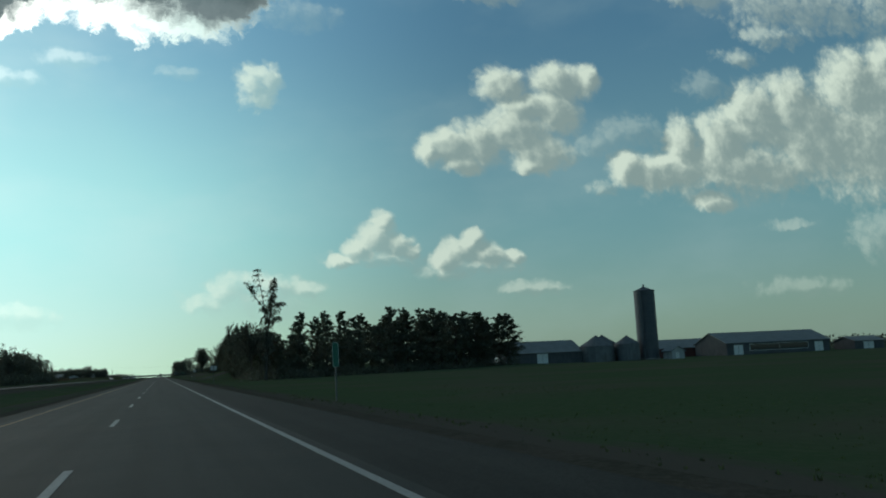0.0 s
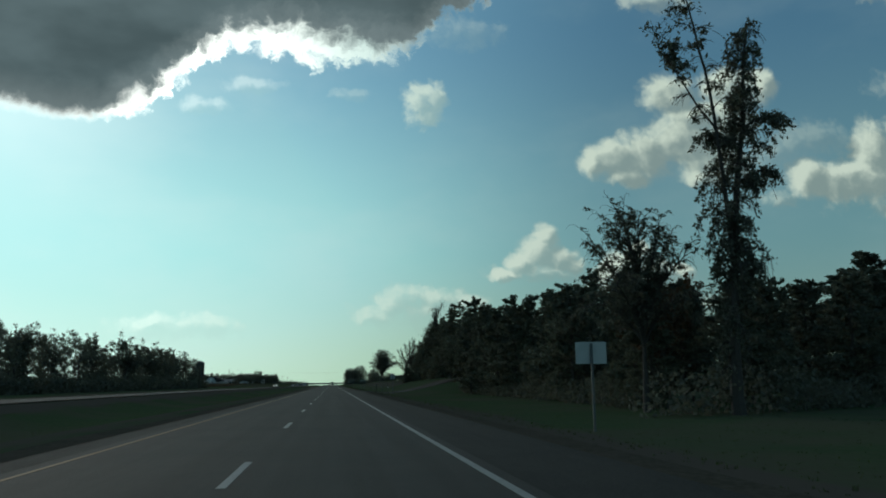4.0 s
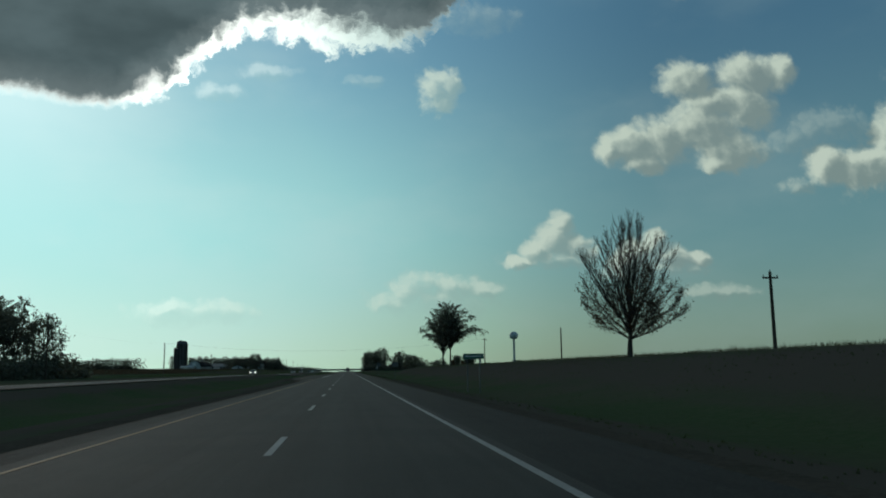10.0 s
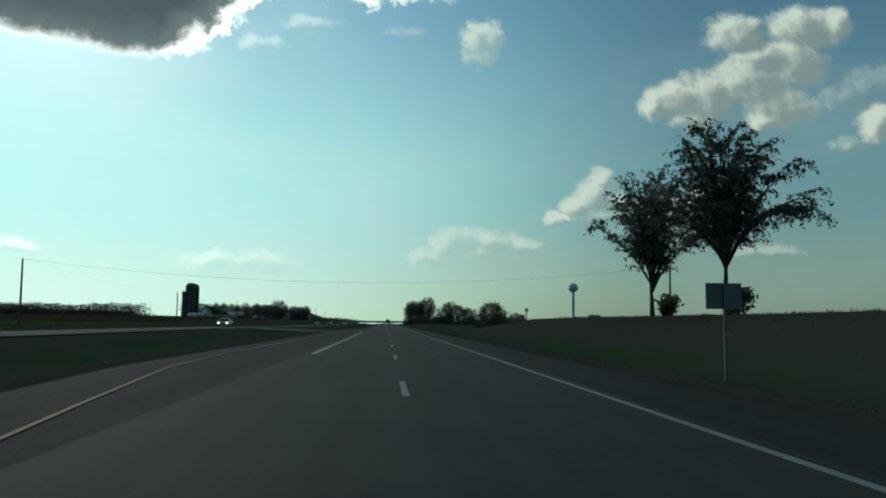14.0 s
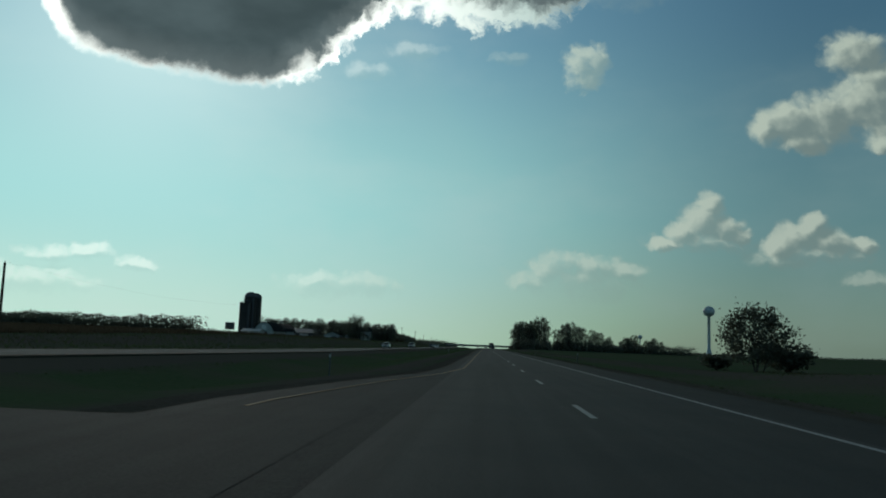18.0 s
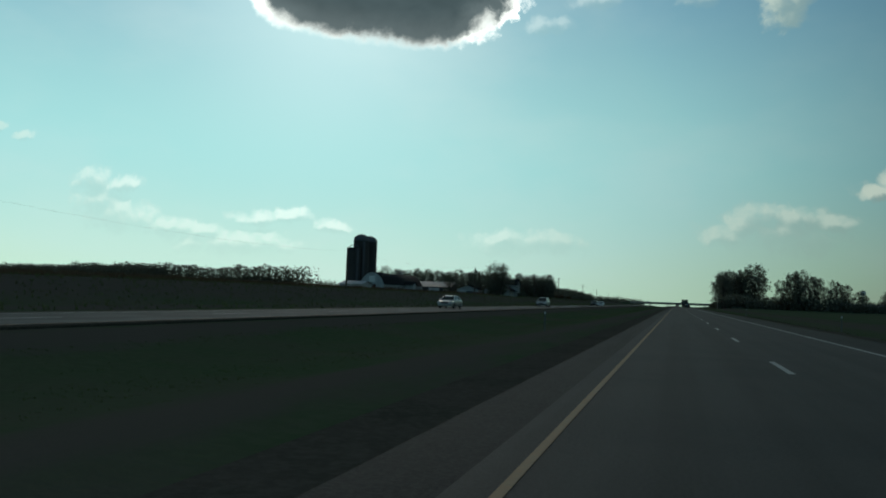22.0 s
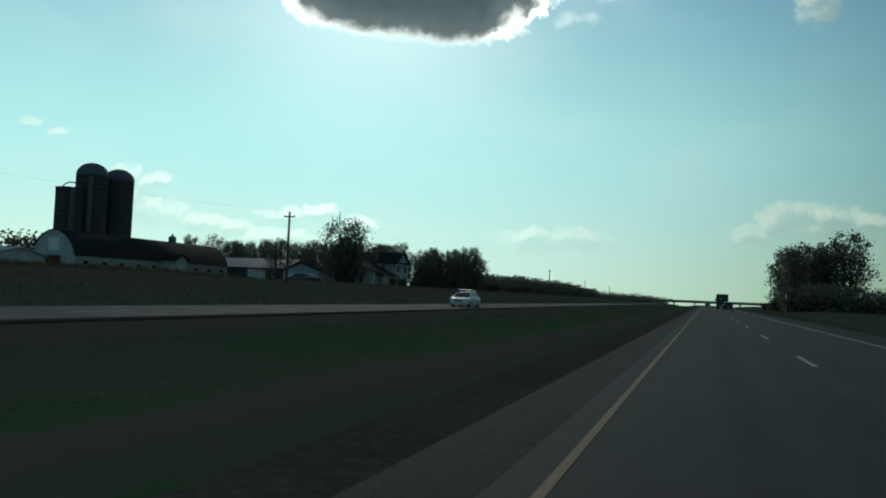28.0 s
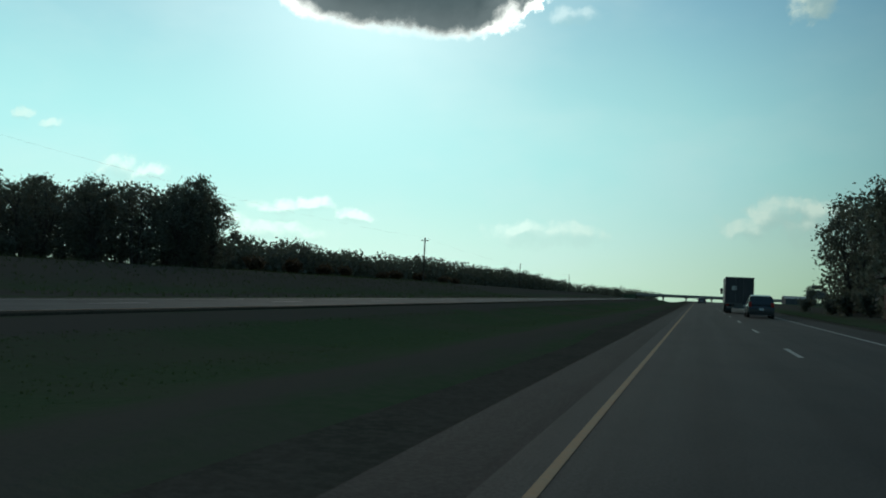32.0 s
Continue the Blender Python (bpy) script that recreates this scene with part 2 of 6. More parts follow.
def make_world():
    world = bpy.data.worlds.new("sky")
    scene.world = world
    world.use_nodes = True
    tree = world.node_tree
    tree.nodes.clear()
    n = Nodes(tree)
    way = n.add("ShaderNodeTexCoord").outputs["Generated"]
    sky = n.add("ShaderNodeTexSky")
    sky.sky_type, sky.sun_disc = "NISHITA", False
    sky.sun_elevation, sky.sun_rotation = radians(SUN_EL), radians(SUN_AZ)
    sky.air_density, sky.dust_density, sky.ozone_density = 1.2, 1.0, 2.0
    parts = n.add("ShaderNodeSeparateXYZ")
    n.put(parts.inputs[0], way)
    up = parts.outputs[2]
    near_sun = n.vec("DOT_PRODUCT", way, tuple(SUN_DIR))
    side = n.step(n.vec("DOT_PRODUCT", way, tuple(GLOW_DIR)), 0.53, 1.02)
    blaze = n.step(near_sun, 0.90, 0.985)
    zenith = n.mix(side, ZENITH_AWAY, ZENITH_SUN)
    middle = n.mix(side, MIDDLE_AWAY, MIDDLE_SUN)
    horizon = n.mix(side, HORIZON_AWAY, HORIZON_SUN)
    air = n.mix(n.step(up, 0.0, 0.17), horizon, middle)
    air = n.mix(n.step(up, 0.14, 0.42), air, zenith)
    clear = n.mix(1.0, n.vec("MINIMUM", sky.outputs[0], (9.0, 9.0, 9.0)), SKY_TINT, "MULTIPLY")
    base = n.mix(0.8, clear, air)
    # thin veils high up
    veil = n.step(n.noise(n.vec("MULTIPLY", way, (2.0, 2.0, 4.0)), 1.9, 5.0, 0.55), 0.42, 0.75, 0.0, 0.20)
    base = n.mix(veil, base, n.mix(side, (3.0, 4.2, 4.2, 1.0), (8.0, 9.5, 9.2, 1.0)))
    glow = n.math("POWER", n.math("MAXIMUM", near_sun, 0.0), 70.0)
    base = n.mix(n.math("MULTIPLY", glow, 0.62), base, (9.0, 12.0, 11.8, 1.0))
    thin = cloud_group("thin_clouds", [(SMALL, 0.8), (SHREDS, 0.22), (BIG, 1.0), (WISP, 0.28), (RIGHT, 1.0), (TOP, 0.6),
                                       (TOWER, 0.92), (BASES, 0.55), (LOW, 0.66), (LOW_BODY, 0.46), (LEFT, 0.46), (FAR, 0.36)])
    here = n.add("ShaderNodeGroup")
    here.node_tree = thin
    n.put(here.inputs[0], way)
    there = n.add("ShaderNodeGroup")
    there.node_tree = thin
    to_sun = (SUN_DIR + Vector((-0.25, 0, 0.55))).normalized() * 0.015
    n.put(there.inputs[0], n.vec("ADD", way, tuple(to_sun)))
    cover = n.math("MULTIPLY", here.outputs[0], n.step(up, 0.02, 0.12, 0.5, 1.0))
    cover = n.math("MULTIPLY", cover, n.step(parts.outputs[1], 0.05, 0.25))
    slope = n.math("SUBTRACT", n.math("MAXIMUM", n.math("MINIMUM", here.outputs[1], 1.3), -0.25), n.math("MAXIMUM", n.math("MINIMUM", there.outputs[1], 1.3), -0.25))
    broad = n.math("SUBTRACT", n.math("MAXIMUM", n.math("MINIMUM", here.outputs[2], 1.0), -0.25), n.math("MAXIMUM", n.math("MINIMUM", there.outputs[2], 1.0), -0.25))
    deep = n.step(here.outputs[2], 0.05, 1.0, 0.08, -0.24)
    lit = n.step(n.math("ADD", n.math("ADD", n.math("MULTIPLY", slope, 0.45), n.math("MULTIPLY", broad, 0.65)), deep), -0.40, 0.50)
    # cream on the side that faces the sun, soft grey below
    body = n.mix(lit, n.mix(side, CLOUD_SHADE, SHADE_SUN), n.mix(blaze, n.mix(side, CLOUD_LIT, LIT_SUN), (15.0, 16.0, 14.6, 1.0)))
    # shaded undersides dissolve into the air
    cover = n.math("MULTIPLY", cover, n.math("MULTIPLY_ADD", lit, n.step(up, 0.12, 0.2, 0.36, 0.22), n.step(up, 0.12, 0.2, 0.64, 0.78)))
    final = n.mix(cover, base, body)
    # the heavy cloud in front of the sun: dark heart with a blazing rim
    dark = n.add("ShaderNodeGroup")
    dark.node_tree = heavy_group()
    n.put(dark.inputs[0], way)
    fringe, depth = dark.outputs[0], dark.outputs[1]
    lump = n.noise(way, 26.0, 5.0, 0.6)
    rim = n.mix(blaze, n.mix(lump, (4.6, 6.6, 6.4, 1.0), (9.6, 11.2, 10.2, 1.0)), (17.0, 18.0, 16.8, 1.0))
    grey = n.mix(n.step(n.noise(n.vec("MULTIPLY", way, (1.0, 1.0, 2.2)), 8.0, 4.0, 0.5), 0.32, 0.72), HEART_DARK, HEART_LIGHT)
    # light leaks in through the thin lower edge
    grey = n.mix(n.step(depth, 0.05, 0.0, 0.0, 0.30), grey, (3.2, 3.9, 3.9, 1.0))
    heart = n.mix(n.step(depth, -0.020, n.step(lump, 0.35, 0.7, 0.006, 0.022)), rim, grey)
    shield = n.math("MULTIPLY", n.step(fringe, 0.0, n.step(lump, 0.3, 0.7, 0.010, 0.030)), n.step(parts.outputs[1], 0.05, 0.25))
    final = n.mix(shield, final, heart)
    back = n.add("ShaderNodeBackground")
    n.put(back.inputs[0], final)
    back.inputs[1].default_value = SKY_STRENGTH
    n.put(n.add("ShaderNodeOutputWorld").inputs[0], back.outputs[0])


SKY_TINT = (0.5, 0.85, 0.9, 1.0)
ZENITH_AWAY, ZENITH_SUN = (0.50, 1.30, 2.0, 1.0), (1.9, 4.2, 5.8, 1.0)
MIDDLE_AWAY, MIDDLE_SUN = (1.16, 2.35, 2.45, 1.0), (4.6, 9.2, 8.9, 1.0)
HORIZON_AWAY, HORIZON_SUN = (1.62, 2.42, 2.05, 1.0), (7.4, 10.4, 8.5, 1.0)
CLOUD_LIT, CLOUD_SHADE = (5.2, 6.2, 5.3, 1.0), (2.20, 2.88, 2.64, 1.0)
LIT_SUN, SHADE_SUN = (7.6, 9.3, 8.0, 1.0), (4.6, 7.0, 6.5, 1.0)
HEART_DARK, HEART_LIGHT = (0.62, 0.95, 1.02, 1.0), (1.02, 1.50, 1.60, 1.0)
SKY_STRENGTH = 0.1
make_world()
sun = new("sun", bpy.data.lights.new("sun", "SUN"))
sun.data.energy, sun.data.angle, sun.data.color = 0.5, radians(14.0), (1.0, 0.93, 0.82)
sun.matrix_world = look(SUN_DIR * 100, (0, 0, 0))

# ---- materials ----
MATS = {}


def material(name, colour, rough=0.8, metal=0.0, grain=None, spots=None, bump=0.0, bump_scale=20.0, island=0.0, per_object=0.0, transmit=None,
             spec=None, emit=None):
    """A procedural surface. grain, spots: (scale, colour, amount) of fine and coarse variation; island: random brightness per island."""
    m = bpy.data.materials.new(name)
    m.use_nodes = True
    tree = m.node_tree
    n = Nodes(tree)
    bsdf = tree.nodes["Principled BSDF"]
    pos = n.add("ShaderNodeTexCoord").outputs["Object"]
    col = (*colour, 1.0)
    for layer, low, high in ((spots, 0.42, 0.62), (grain, 0.35, 0.7)):
        if layer:
            scale, tone, amount = layer
            f = n.step(n.noise(pos, scale, 5.0, 0.6), low, high, 0.0, amount)
            col = n.mix(f, col, (*tone, 1.0))
    for amount, kind, socket in ((island, "ShaderNodeNewGeometry", "Random Per Island"), (per_object, "ShaderNodeObjectInfo", "Random")):
        if amount:
            r = n.add(kind).outputs[socket]
            g = n.math("MULTIPLY_ADD", r, 2 * amount, 1.0 - amount)
            grey = n.add("ShaderNodeCombineColor")
            for k in range(3):
                n.put(grey.inputs[k], g)
            col = n.mix(1.0, col, grey.outputs[0], "MULTIPLY")
    n.put(bsdf.inputs["Base Color"], col)
    bsdf.inputs["Roughness"].default_value, bsdf.inputs["Metallic"].default_value = rough, metal
    if spec is not None:
        bsdf.inputs["Specular IOR Level"].default_value = spec
    if bump:
        b = n.add("ShaderNodeBump")
        b.inputs["Strength"].default_value = bump
        b.inputs["Distance"].default_value = 0.02
        n.put(b.inputs["Height"], n.noise(pos, bump_scale, 4.0))
        n.put(bsdf.inputs["Normal"], b.outputs[0])
    if emit:
        bsdf.inputs["Emission Color"].default_value, bsdf.inputs["Emission Strength"].default_value = (*emit[0], 1.0), emit[1]
    if transmit:
        thin = n.add("ShaderNodeBsdfTranslucent")
        n.put(thin.inputs[0], (*transmit[0], 1.0))
        blend = n.add("ShaderNodeMixShader")
        blend.inputs[0].default_value = transmit[1]
        out = tree.nodes["Material Output"]
        n.put(blend.inputs[1], bsdf.outputs[0])
        n.put(blend.inputs[2], thin.outputs[0])
        n.put(out.inputs[0], blend.outputs[0])
    MATS[name] = m
    return m


def streaked(name, colour, rough, along=(1, 1, 1), **kw):
    """Like material, with an extra stretched noise that streaks the surface along an axis."""
    m = material(name, colour, rough, **kw)
    n = Nodes(m.node_tree)
    bsdf = m.node_tree.nodes["Principled BSDF"]
    old = bsdf.inputs["Base Color"].links[0].from_socket
    pos = n.add("ShaderNodeTexCoord").outputs["Object"]
    f = n.step(n.noise(n.vec("MULTIPLY", pos, along), 1.0, 5.0, 0.6), 0.35, 0.68, 0.0, 0.45)
    n.put(bsdf.inputs["Base Color"], n.mix(f, old, n.mix(1.0, old, (0.55, 0.55, 0.56, 1.0), "MULTIPLY")))
    return m


ASPHALT = streaked("asphalt", (0.049, 0.047, 0.043), 0.82, (1.6, 0.02, 1.0), grain=(28.0, (0.078, 0.077, 0.072), 0.6), spots=(0.35, (0.034, 0.036, 0.035), 0.7), bump=0.35, bump_scale=60.0, spec=0.12)
SHOULDER = streaked("shoulder_asphalt", (0.038, 0.038, 0.035), 0.88, (1.2, 0.03, 1.0), grain=(22.0, (0.068, 0.065, 0.06), 0.6), spots=(0.4, (0.028, 0.029, 0.028), 0.6), bump=0.4, bump_scale=40.0, spec=0.08)
CONCRETE_ROAD = streaked("worn_concrete", (0.095, 0.095, 0.09), 0.9, (0.8, 0.02, 1.0), grain=(20.0, (0.1, 0.1, 0.096), 0.5), spots=(0.3, (0.058, 0.058, 0.056), 0.6), bump=0.3, spec=0.1)
GRAVEL = material("gravel", (0.072, 0.063, 0.052), 0.95, grain=(9.0, (0.1, 0.088, 0.074), 0.7), spots=(0.5, (0.05, 0.05, 0.038), 0.7), bump=0.8, bump_scale=18.0, spec=0.0)
GRASS = material("mown_grass", (0.054, 0.083, 0.042), 0.95, grain=(4.0, (0.078, 0.096, 0.058), 0.7), spots=(0.06, (0.092, 0.080, 0.064), 0.7), bump=1.0, bump_scale=9.0, spec=0.0)
BLADES = material("grass_blades", (0.096, 0.125, 0.066), 0.9, spots=(0.06, (0.080, 0.074, 0.047), 0.8), island=0.25, spec=0.0, transmit=((0.07, 0.11, 0.035), 0.4))
DRY = material("dry_grass", (0.10, 0.09, 0.06), 0.95, spots=(0.2, (0.085, 0.09, 0.046), 0.7), island=0.3, spec=0.0, transmit=((0.1, 0.09, 0.05), 0.4))
WHITE_PAINT = material("road_white", (0.31, 0.31, 0.298), 0.75, grain=(14.0, (0.2, 0.2, 0.19), 0.7), spots=(1.2, (0.26, 0.26, 0.25), 0.7))
YELLOW_PAINT = material("road_yellow", (0.22, 0.108, 0.030), 0.75, grain=(14.0, (0.16, 0.1, 0.04), 0.75), spots=(1.2, (0.2, 0.13, 0.05), 0.75))
BARK = material("bark", (0.07, 0.058, 0.050), 0.95, grain=(9.0, (0.055, 0.045, 0.04), 0.7), bump=0.8, bump_scale=14.0)
LEAF = material("green_leaves", (0.118, 0.122, 0.098), 0.7, island=0.5, per_object=0.2, spec=0.25, transmit=((0.13, 0.14, 0.10), 0.45))
LEAF_AUTUMN = material("turning_leaves", (0.095, 0.062, 0.038), 0.7, island=0.5, per_object=0.25, spec=0.2, transmit=((0.12, 0.075, 0.04), 0.35))
NEEDLES = material("pine_needles", (0.11, 0.12, 0.09), 0.75, island=0.5, per_object=0.2, spec=0.25, transmit=((0.12, 0.13, 0.09), 0.42))
STAVE = streaked("silo_concrete", (0.085, 0.078, 0.075), 0.9, (1.5, 1.5, 0.08), grain=(3.0, (0.06, 0.056, 0.055), 0.6), spots=(0.3, (0.07, 0.062, 0.06), 0.6), bump=0.3, spec=0.1)
DOME_STEEL = streaked("tarnished_dome_steel", (0.12, 0.12, 0.13), 0.6, (2.0, 2.0, 0.15), metal=0.2, spots=(0.8, (0.09, 0.09, 0.095), 0.6))
BLUE_STEEL = streaked("dark_silo_steel", (0.085, 0.095, 0.11), 0.55, (1.5, 1.5, 0.08), metal=0.2, spots=(0.3, (0.06, 0.065, 0.075), 0.6))
GALV = streaked("galvanised_steel", (0.17, 0.18, 0.19), 0.6, (2.0, 2.0, 0.15), metal=0.35, spots=(0.8, (0.12, 0.125, 0.13), 0.6))
ROOF_STEEL = streaked("grey_roof_steel", (0.22, 0.24, 0.25), 0.5, (0.4, 3.0, 0.4), metal=0.3, spots=(0.3, (0.17, 0.18, 0.18), 0.5))
ROOF_DARK = material("dark_shingle", (0.03, 0.028, 0.03), 0.95, grain=(5.0, (0.045, 0.042, 0.042), 0.6), spots=(0.5, (0.022, 0.021, 0.022), 0.6), per_object=0.15, bump=0.5, spec=0.05)
RED_BOARD = streaked("weathered_red_board", (0.14, 0.045, 0.035), 0.85, (3.0, 3.0, 0.2), spots=(0.5, (0.09, 0.035, 0.03), 0.7), per_object=0.1)
SIDING = streaked("white_siding", (0.42, 0.43, 0.43), 0.7, (1.0, 1.0, 0.15), spots=(0.4, (0.5, 0.51, 0.5), 0.5), per_object=0.04)
GREY_BOARD = streaked("weathered_grey_siding", (0.12, 0.125, 0.13), 0.85, (2.0, 2.0, 0.2), spots=(0.5, (0.09, 0.094, 0.098), 0.6), per_object=0.1, spec=0.1)
TRIM = material("white_trim", (0.72, 0.72, 0.7), 0.55, spots=(2.0, (0.55, 0.55, 0.53), 0.5))
GLASS = material("window_glass", (0.02, 0.025, 0.03), 0.06, spec=0.6)
FOUNDATION = material("foundation_concrete", (0.3, 0.29, 0.27), 0.9, spots=(1.0, (0.2, 0.19, 0.18), 0.6), bump=0.4)
SIGN_GREEN = material("sign_green", (0.015, 0.13, 0.085), 0.5, spots=(2.0, (0.013, 0.10, 0.07), 0.5))
SIGN_WHITE = material("sign_white", (0.7, 0.71, 0.68), 0.5, spots=(3.0, (0.6, 0.6, 0.58), 0.4))
SIGN_BACK = material("sign_aluminium", (0.45, 0.46, 0.46), 0.5, metal=0.35, spots=(2.0, (0.36, 0.37, 0.37), 0.5))
POST_STEEL = material("post_steel", (0.13, 0.14, 0.14), 0.6, metal=0.5, spots=(3.0, (0.15, 0.13, 0.11), 0.5))
POLE_WOOD = material("pole_wood", (0.09, 0.068, 0.05), 0.9, grain=(12.0, (0.05, 0.038, 0.03), 0.6), bump=0.4)
WIRE = material("wire", (0.02, 0.02, 0.02), 0.6)
CERAMIC = material("insulator", (0.25, 0.22, 0.2), 0.3)
TANK = material("water_tank_paint", (0.5, 0.55, 0.58), 0.45, spots=(0.15, (0.42, 0.46, 0.48), 0.5))
RUBBER = material("rubber", (0.018, 0.018, 0.018), 0.85, grain=(30.0, (0.03, 0.03, 0.028), 0.5))
ALLOY = material("alloy", (0.5, 0.5, 0.51), 0.3, metal=0.9)
PAINT_WHITE = material("paint_white", (0.62, 0.63, 0.63), 0.25, spots=(1.5, (0.52, 0.52, 0.51), 0.5))
PAINT_SILVER = material("paint_silver", (0.38, 0.39, 0.4), 0.28, metal=0.6, spots=(1.5, (0.3, 0.31, 0.31), 0.5))
PAINT_DARK = material("paint_dark", (0.03, 0.034, 0.045), 0.25, spots=(1.5, (0.045, 0.045, 0.05), 0.5))
PAINT_GREY = material("paint_grey", (0.1, 0.105, 0.11), 0.3, metal=0.4, spots=(1.5, (0.08, 0.08, 0.082), 0.5))
TRUCK_BOX = streaked("truck_box", (0.055, 0.05, 0.055), 0.55, (2.0, 2.0, 0.3), spots=(0.8, (0.04, 0.038, 0.04), 0.6))
BLACK_PLASTIC = material("black_plastic", (0.02, 0.02, 0.021), 0.6)
LAMP_RED = material("lamp_red", (0.35, 0.015, 0.012), 0.2)
LAMP_CLEAR = material("lamp_clear", (0.6, 0.62, 0.62), 0.12)
LAMP_ON = material("headlamp_on", (0.8, 0.8, 0.75), 0.2, emit=((1.0, 0.95, 0.85), 3.0))
PLATE = material("plate", (0.55, 0.56, 0.55), 0.5)
STALKS = material("ripe_stalks", (0.085, 0.068, 0.048), 0.95, spots=(0.05, (0.065, 0.062, 0.045), 0.8), island=0.3, spec=0.0, transmit=((0.10, 0.075, 0.05), 0.4))


def dry_edges(m, bands):
    """Thin, dry grass along the paving: bands of (x, half width, y where they begin) with ragged edges."""
    n = Nodes(m.node_tree)
    bsdf = m.node_tree.nodes["Principled BSDF"]
    old = bsdf.inputs["Base Color"].links[0].from_socket
    pos = n.add("ShaderNodeTexCoord").outputs["Object"]
    xyz = n.add("ShaderNodeSeparateXYZ")
    n.put(xyz.inputs[0], pos)
    ragged = n.math("MULTIPLY", n.math("SUBTRACT", n.noise(n.vec("MULTIPLY", pos, (1.0, 0.25, 1.0)), 0.5, 5.0, 0.65), 0.5), 5.0)
    for x, half, start in bands:
        off = n.math("ABSOLUTE", n.math("SUBTRACT", n.math("ADD", xyz.outputs[0], ragged), x))
        share = n.math("MULTIPLY", n.step(off, half, half * 0.3, 0.0, 0.85), n.step(xyz.outputs[1], start, start + 25.0))
        old = n.mix(share, old, (0.090, 0.077, 0.068, 1.0))
    n.put(bsdf.inputs["Base Color"], old)


dry_edges(GRASS, ((-8.0, 2.6, -300), (-19.4, 2.4, -300), (7.6, 1.6, -300), (18.0, 6.0, 290), (-34.0, 2.2, -300), (-48.0, 15.0, 560)))
dry_edges(BLADES, ((-8.0, 2.4, -300), (-19.4, 2.2, -300), (7.6, 1.5, -300), (-48.0, 15.0, 560)))

# ---- geometry helpers ----


class Geo:
    """Collects vertices and faces of one mesh."""

    def __init__(self):
        self.v, self.f = [], []

    def add(self, verts, faces):
        k = len(self.v)
        self.v += [tuple(p) for p in verts]
        self.f += [tuple(k + i for i in face) for face in faces]
        return self

    def box(self, x0, x1, y0, y1, z0, z1, m=None):
        pts = [Vector((x, y, z)) for z in (z0, z1) for y in (y0, y1) for x in (x0, x1)]
        if m:
            pts = [m @ p for p in pts]
        return self.add(pts, [(0, 2, 3, 1), (4, 5, 7, 6), (0, 1, 5, 4), (2, 6, 7, 3), (0, 4, 6, 2), (1, 3, 7, 5)])

    def tube(self, a, b, ra, rb, sides=6, caps=True):
        a, b = Vector(a), Vector(b)
        axis = (b - a).normalized()
        side = axis.orthogonal().normalized()
        other = axis.cross(side)
        ring = [(math.cos(2 * math.pi * i / sides), math.sin(2 * math.pi * i / sides)) for i in range(sides)]
        pts = [a + ra * (c * side + s * other) for c, s in ring] + [b + rb * (c * side + s * other) for c, s in ring]
        faces = [(i, (i + 1) % sides, sides + (i + 1) % sides, sides + i) for i in range(sides)]
        if caps:
            faces += [tuple(reversed(range(sides))), tuple(range(sides, 2 * sides))]
        return self.add(pts, faces)

    def lathe(self, rows, sides=24, at=(0, 0, 0)):
        """rows: (radius, z) from below up, closed at both ends where the radius is 0."""
        k = len(self.v)
        for r, z in rows:
            self.v += [(at[0] + r * math.cos(2 * math.pi * i / sides), at[1] + r * math.sin(2 * math.pi * i / sides), at[2] + z) for i in range(sides)]
        for j in range(len(rows) - 1):
            for i in range(sides):
                a, b = k + j * sides + i, k + j * sides + (i + 1) % sides
                self.f.append((a, b, b + sides, a + sides))
        return self

    def prism(self, outline, y0, y1, axis="y"):
        """An outline of (across, up) pushed from y0 to y1 along y, or along x."""
        n = len(outline)
        if axis == "y":
            pts = [(u, y0, w) for u, w in outline] + [(u, y1, w) for u, w in outline]
        else:
            pts = [(y0, u, w) for u, w in outline] + [(y1, u, w) for u, w in outline]
        faces = [(i, (i + 1) % n, n + (i + 1) % n, n + i) for i in range(n)] + [tuple(reversed(range(n))), tuple(range(n, 2 * n))]
        return self.add(pts, faces)

    def mesh(self, name, mat, smooth=False, bevel=0.0):
        me = bpy.data.meshes.new(name)
        me.from_pydata(self.v, [], self.f)
        if bevel:
            bm = bmesh.new()
            bm.from_mesh(me)
            bmesh.ops.recalc_face_normals(bm, faces=bm.faces)
            edges = [e for e in bm.edges if e.is_manifold and e.calc_face_angle(0) > 0.5]
            bmesh.ops.bevel(bm, geom=edges, offset=bevel, segments=2, affect="EDGES", profile=0.5, clamp_overlap=True)
            bm.to_mesh(me)
            bm.free()
        me.materials.append(mat)
        if smooth:
            me.polygons.foreach_set("use_smooth", [True] * len(me.polygons))
        me.update()
        return me


def part(name, geo, mat, parent=None, label="", smooth=False, bevel=0.0, at=None):
    """One mesh object, under a thing or a part, or on its own."""
    ob = new(name, geo.mesh(name, mat, smooth, bevel))
    if parent:
        ob.parent = parent
    if at is not None:
        ob.location = at
    if label:
        tagged(ob, label)
    return ob


def thing(name, label, category, m=None, group="", kind=""):
    """An empty that carries the parts of a thing."""
    ob = new(name)
    ob.empty_display_size = 0.3
    if m is not None:
        ob.matrix_basis = m
    return tagged(ob, label, category, group, kind)


def smooth01(v, a, b):
    k = min(max((v - a) / (b - a), 0.0), 1.0)
    return k * k * (3 - 2 * k)


# ---- the lie of the land ----
ROAD_LEFT, ROAD_RIGHT = -4.6, 6.1
OPP_NEAR, OPP_FAR = -21.2, -30.6


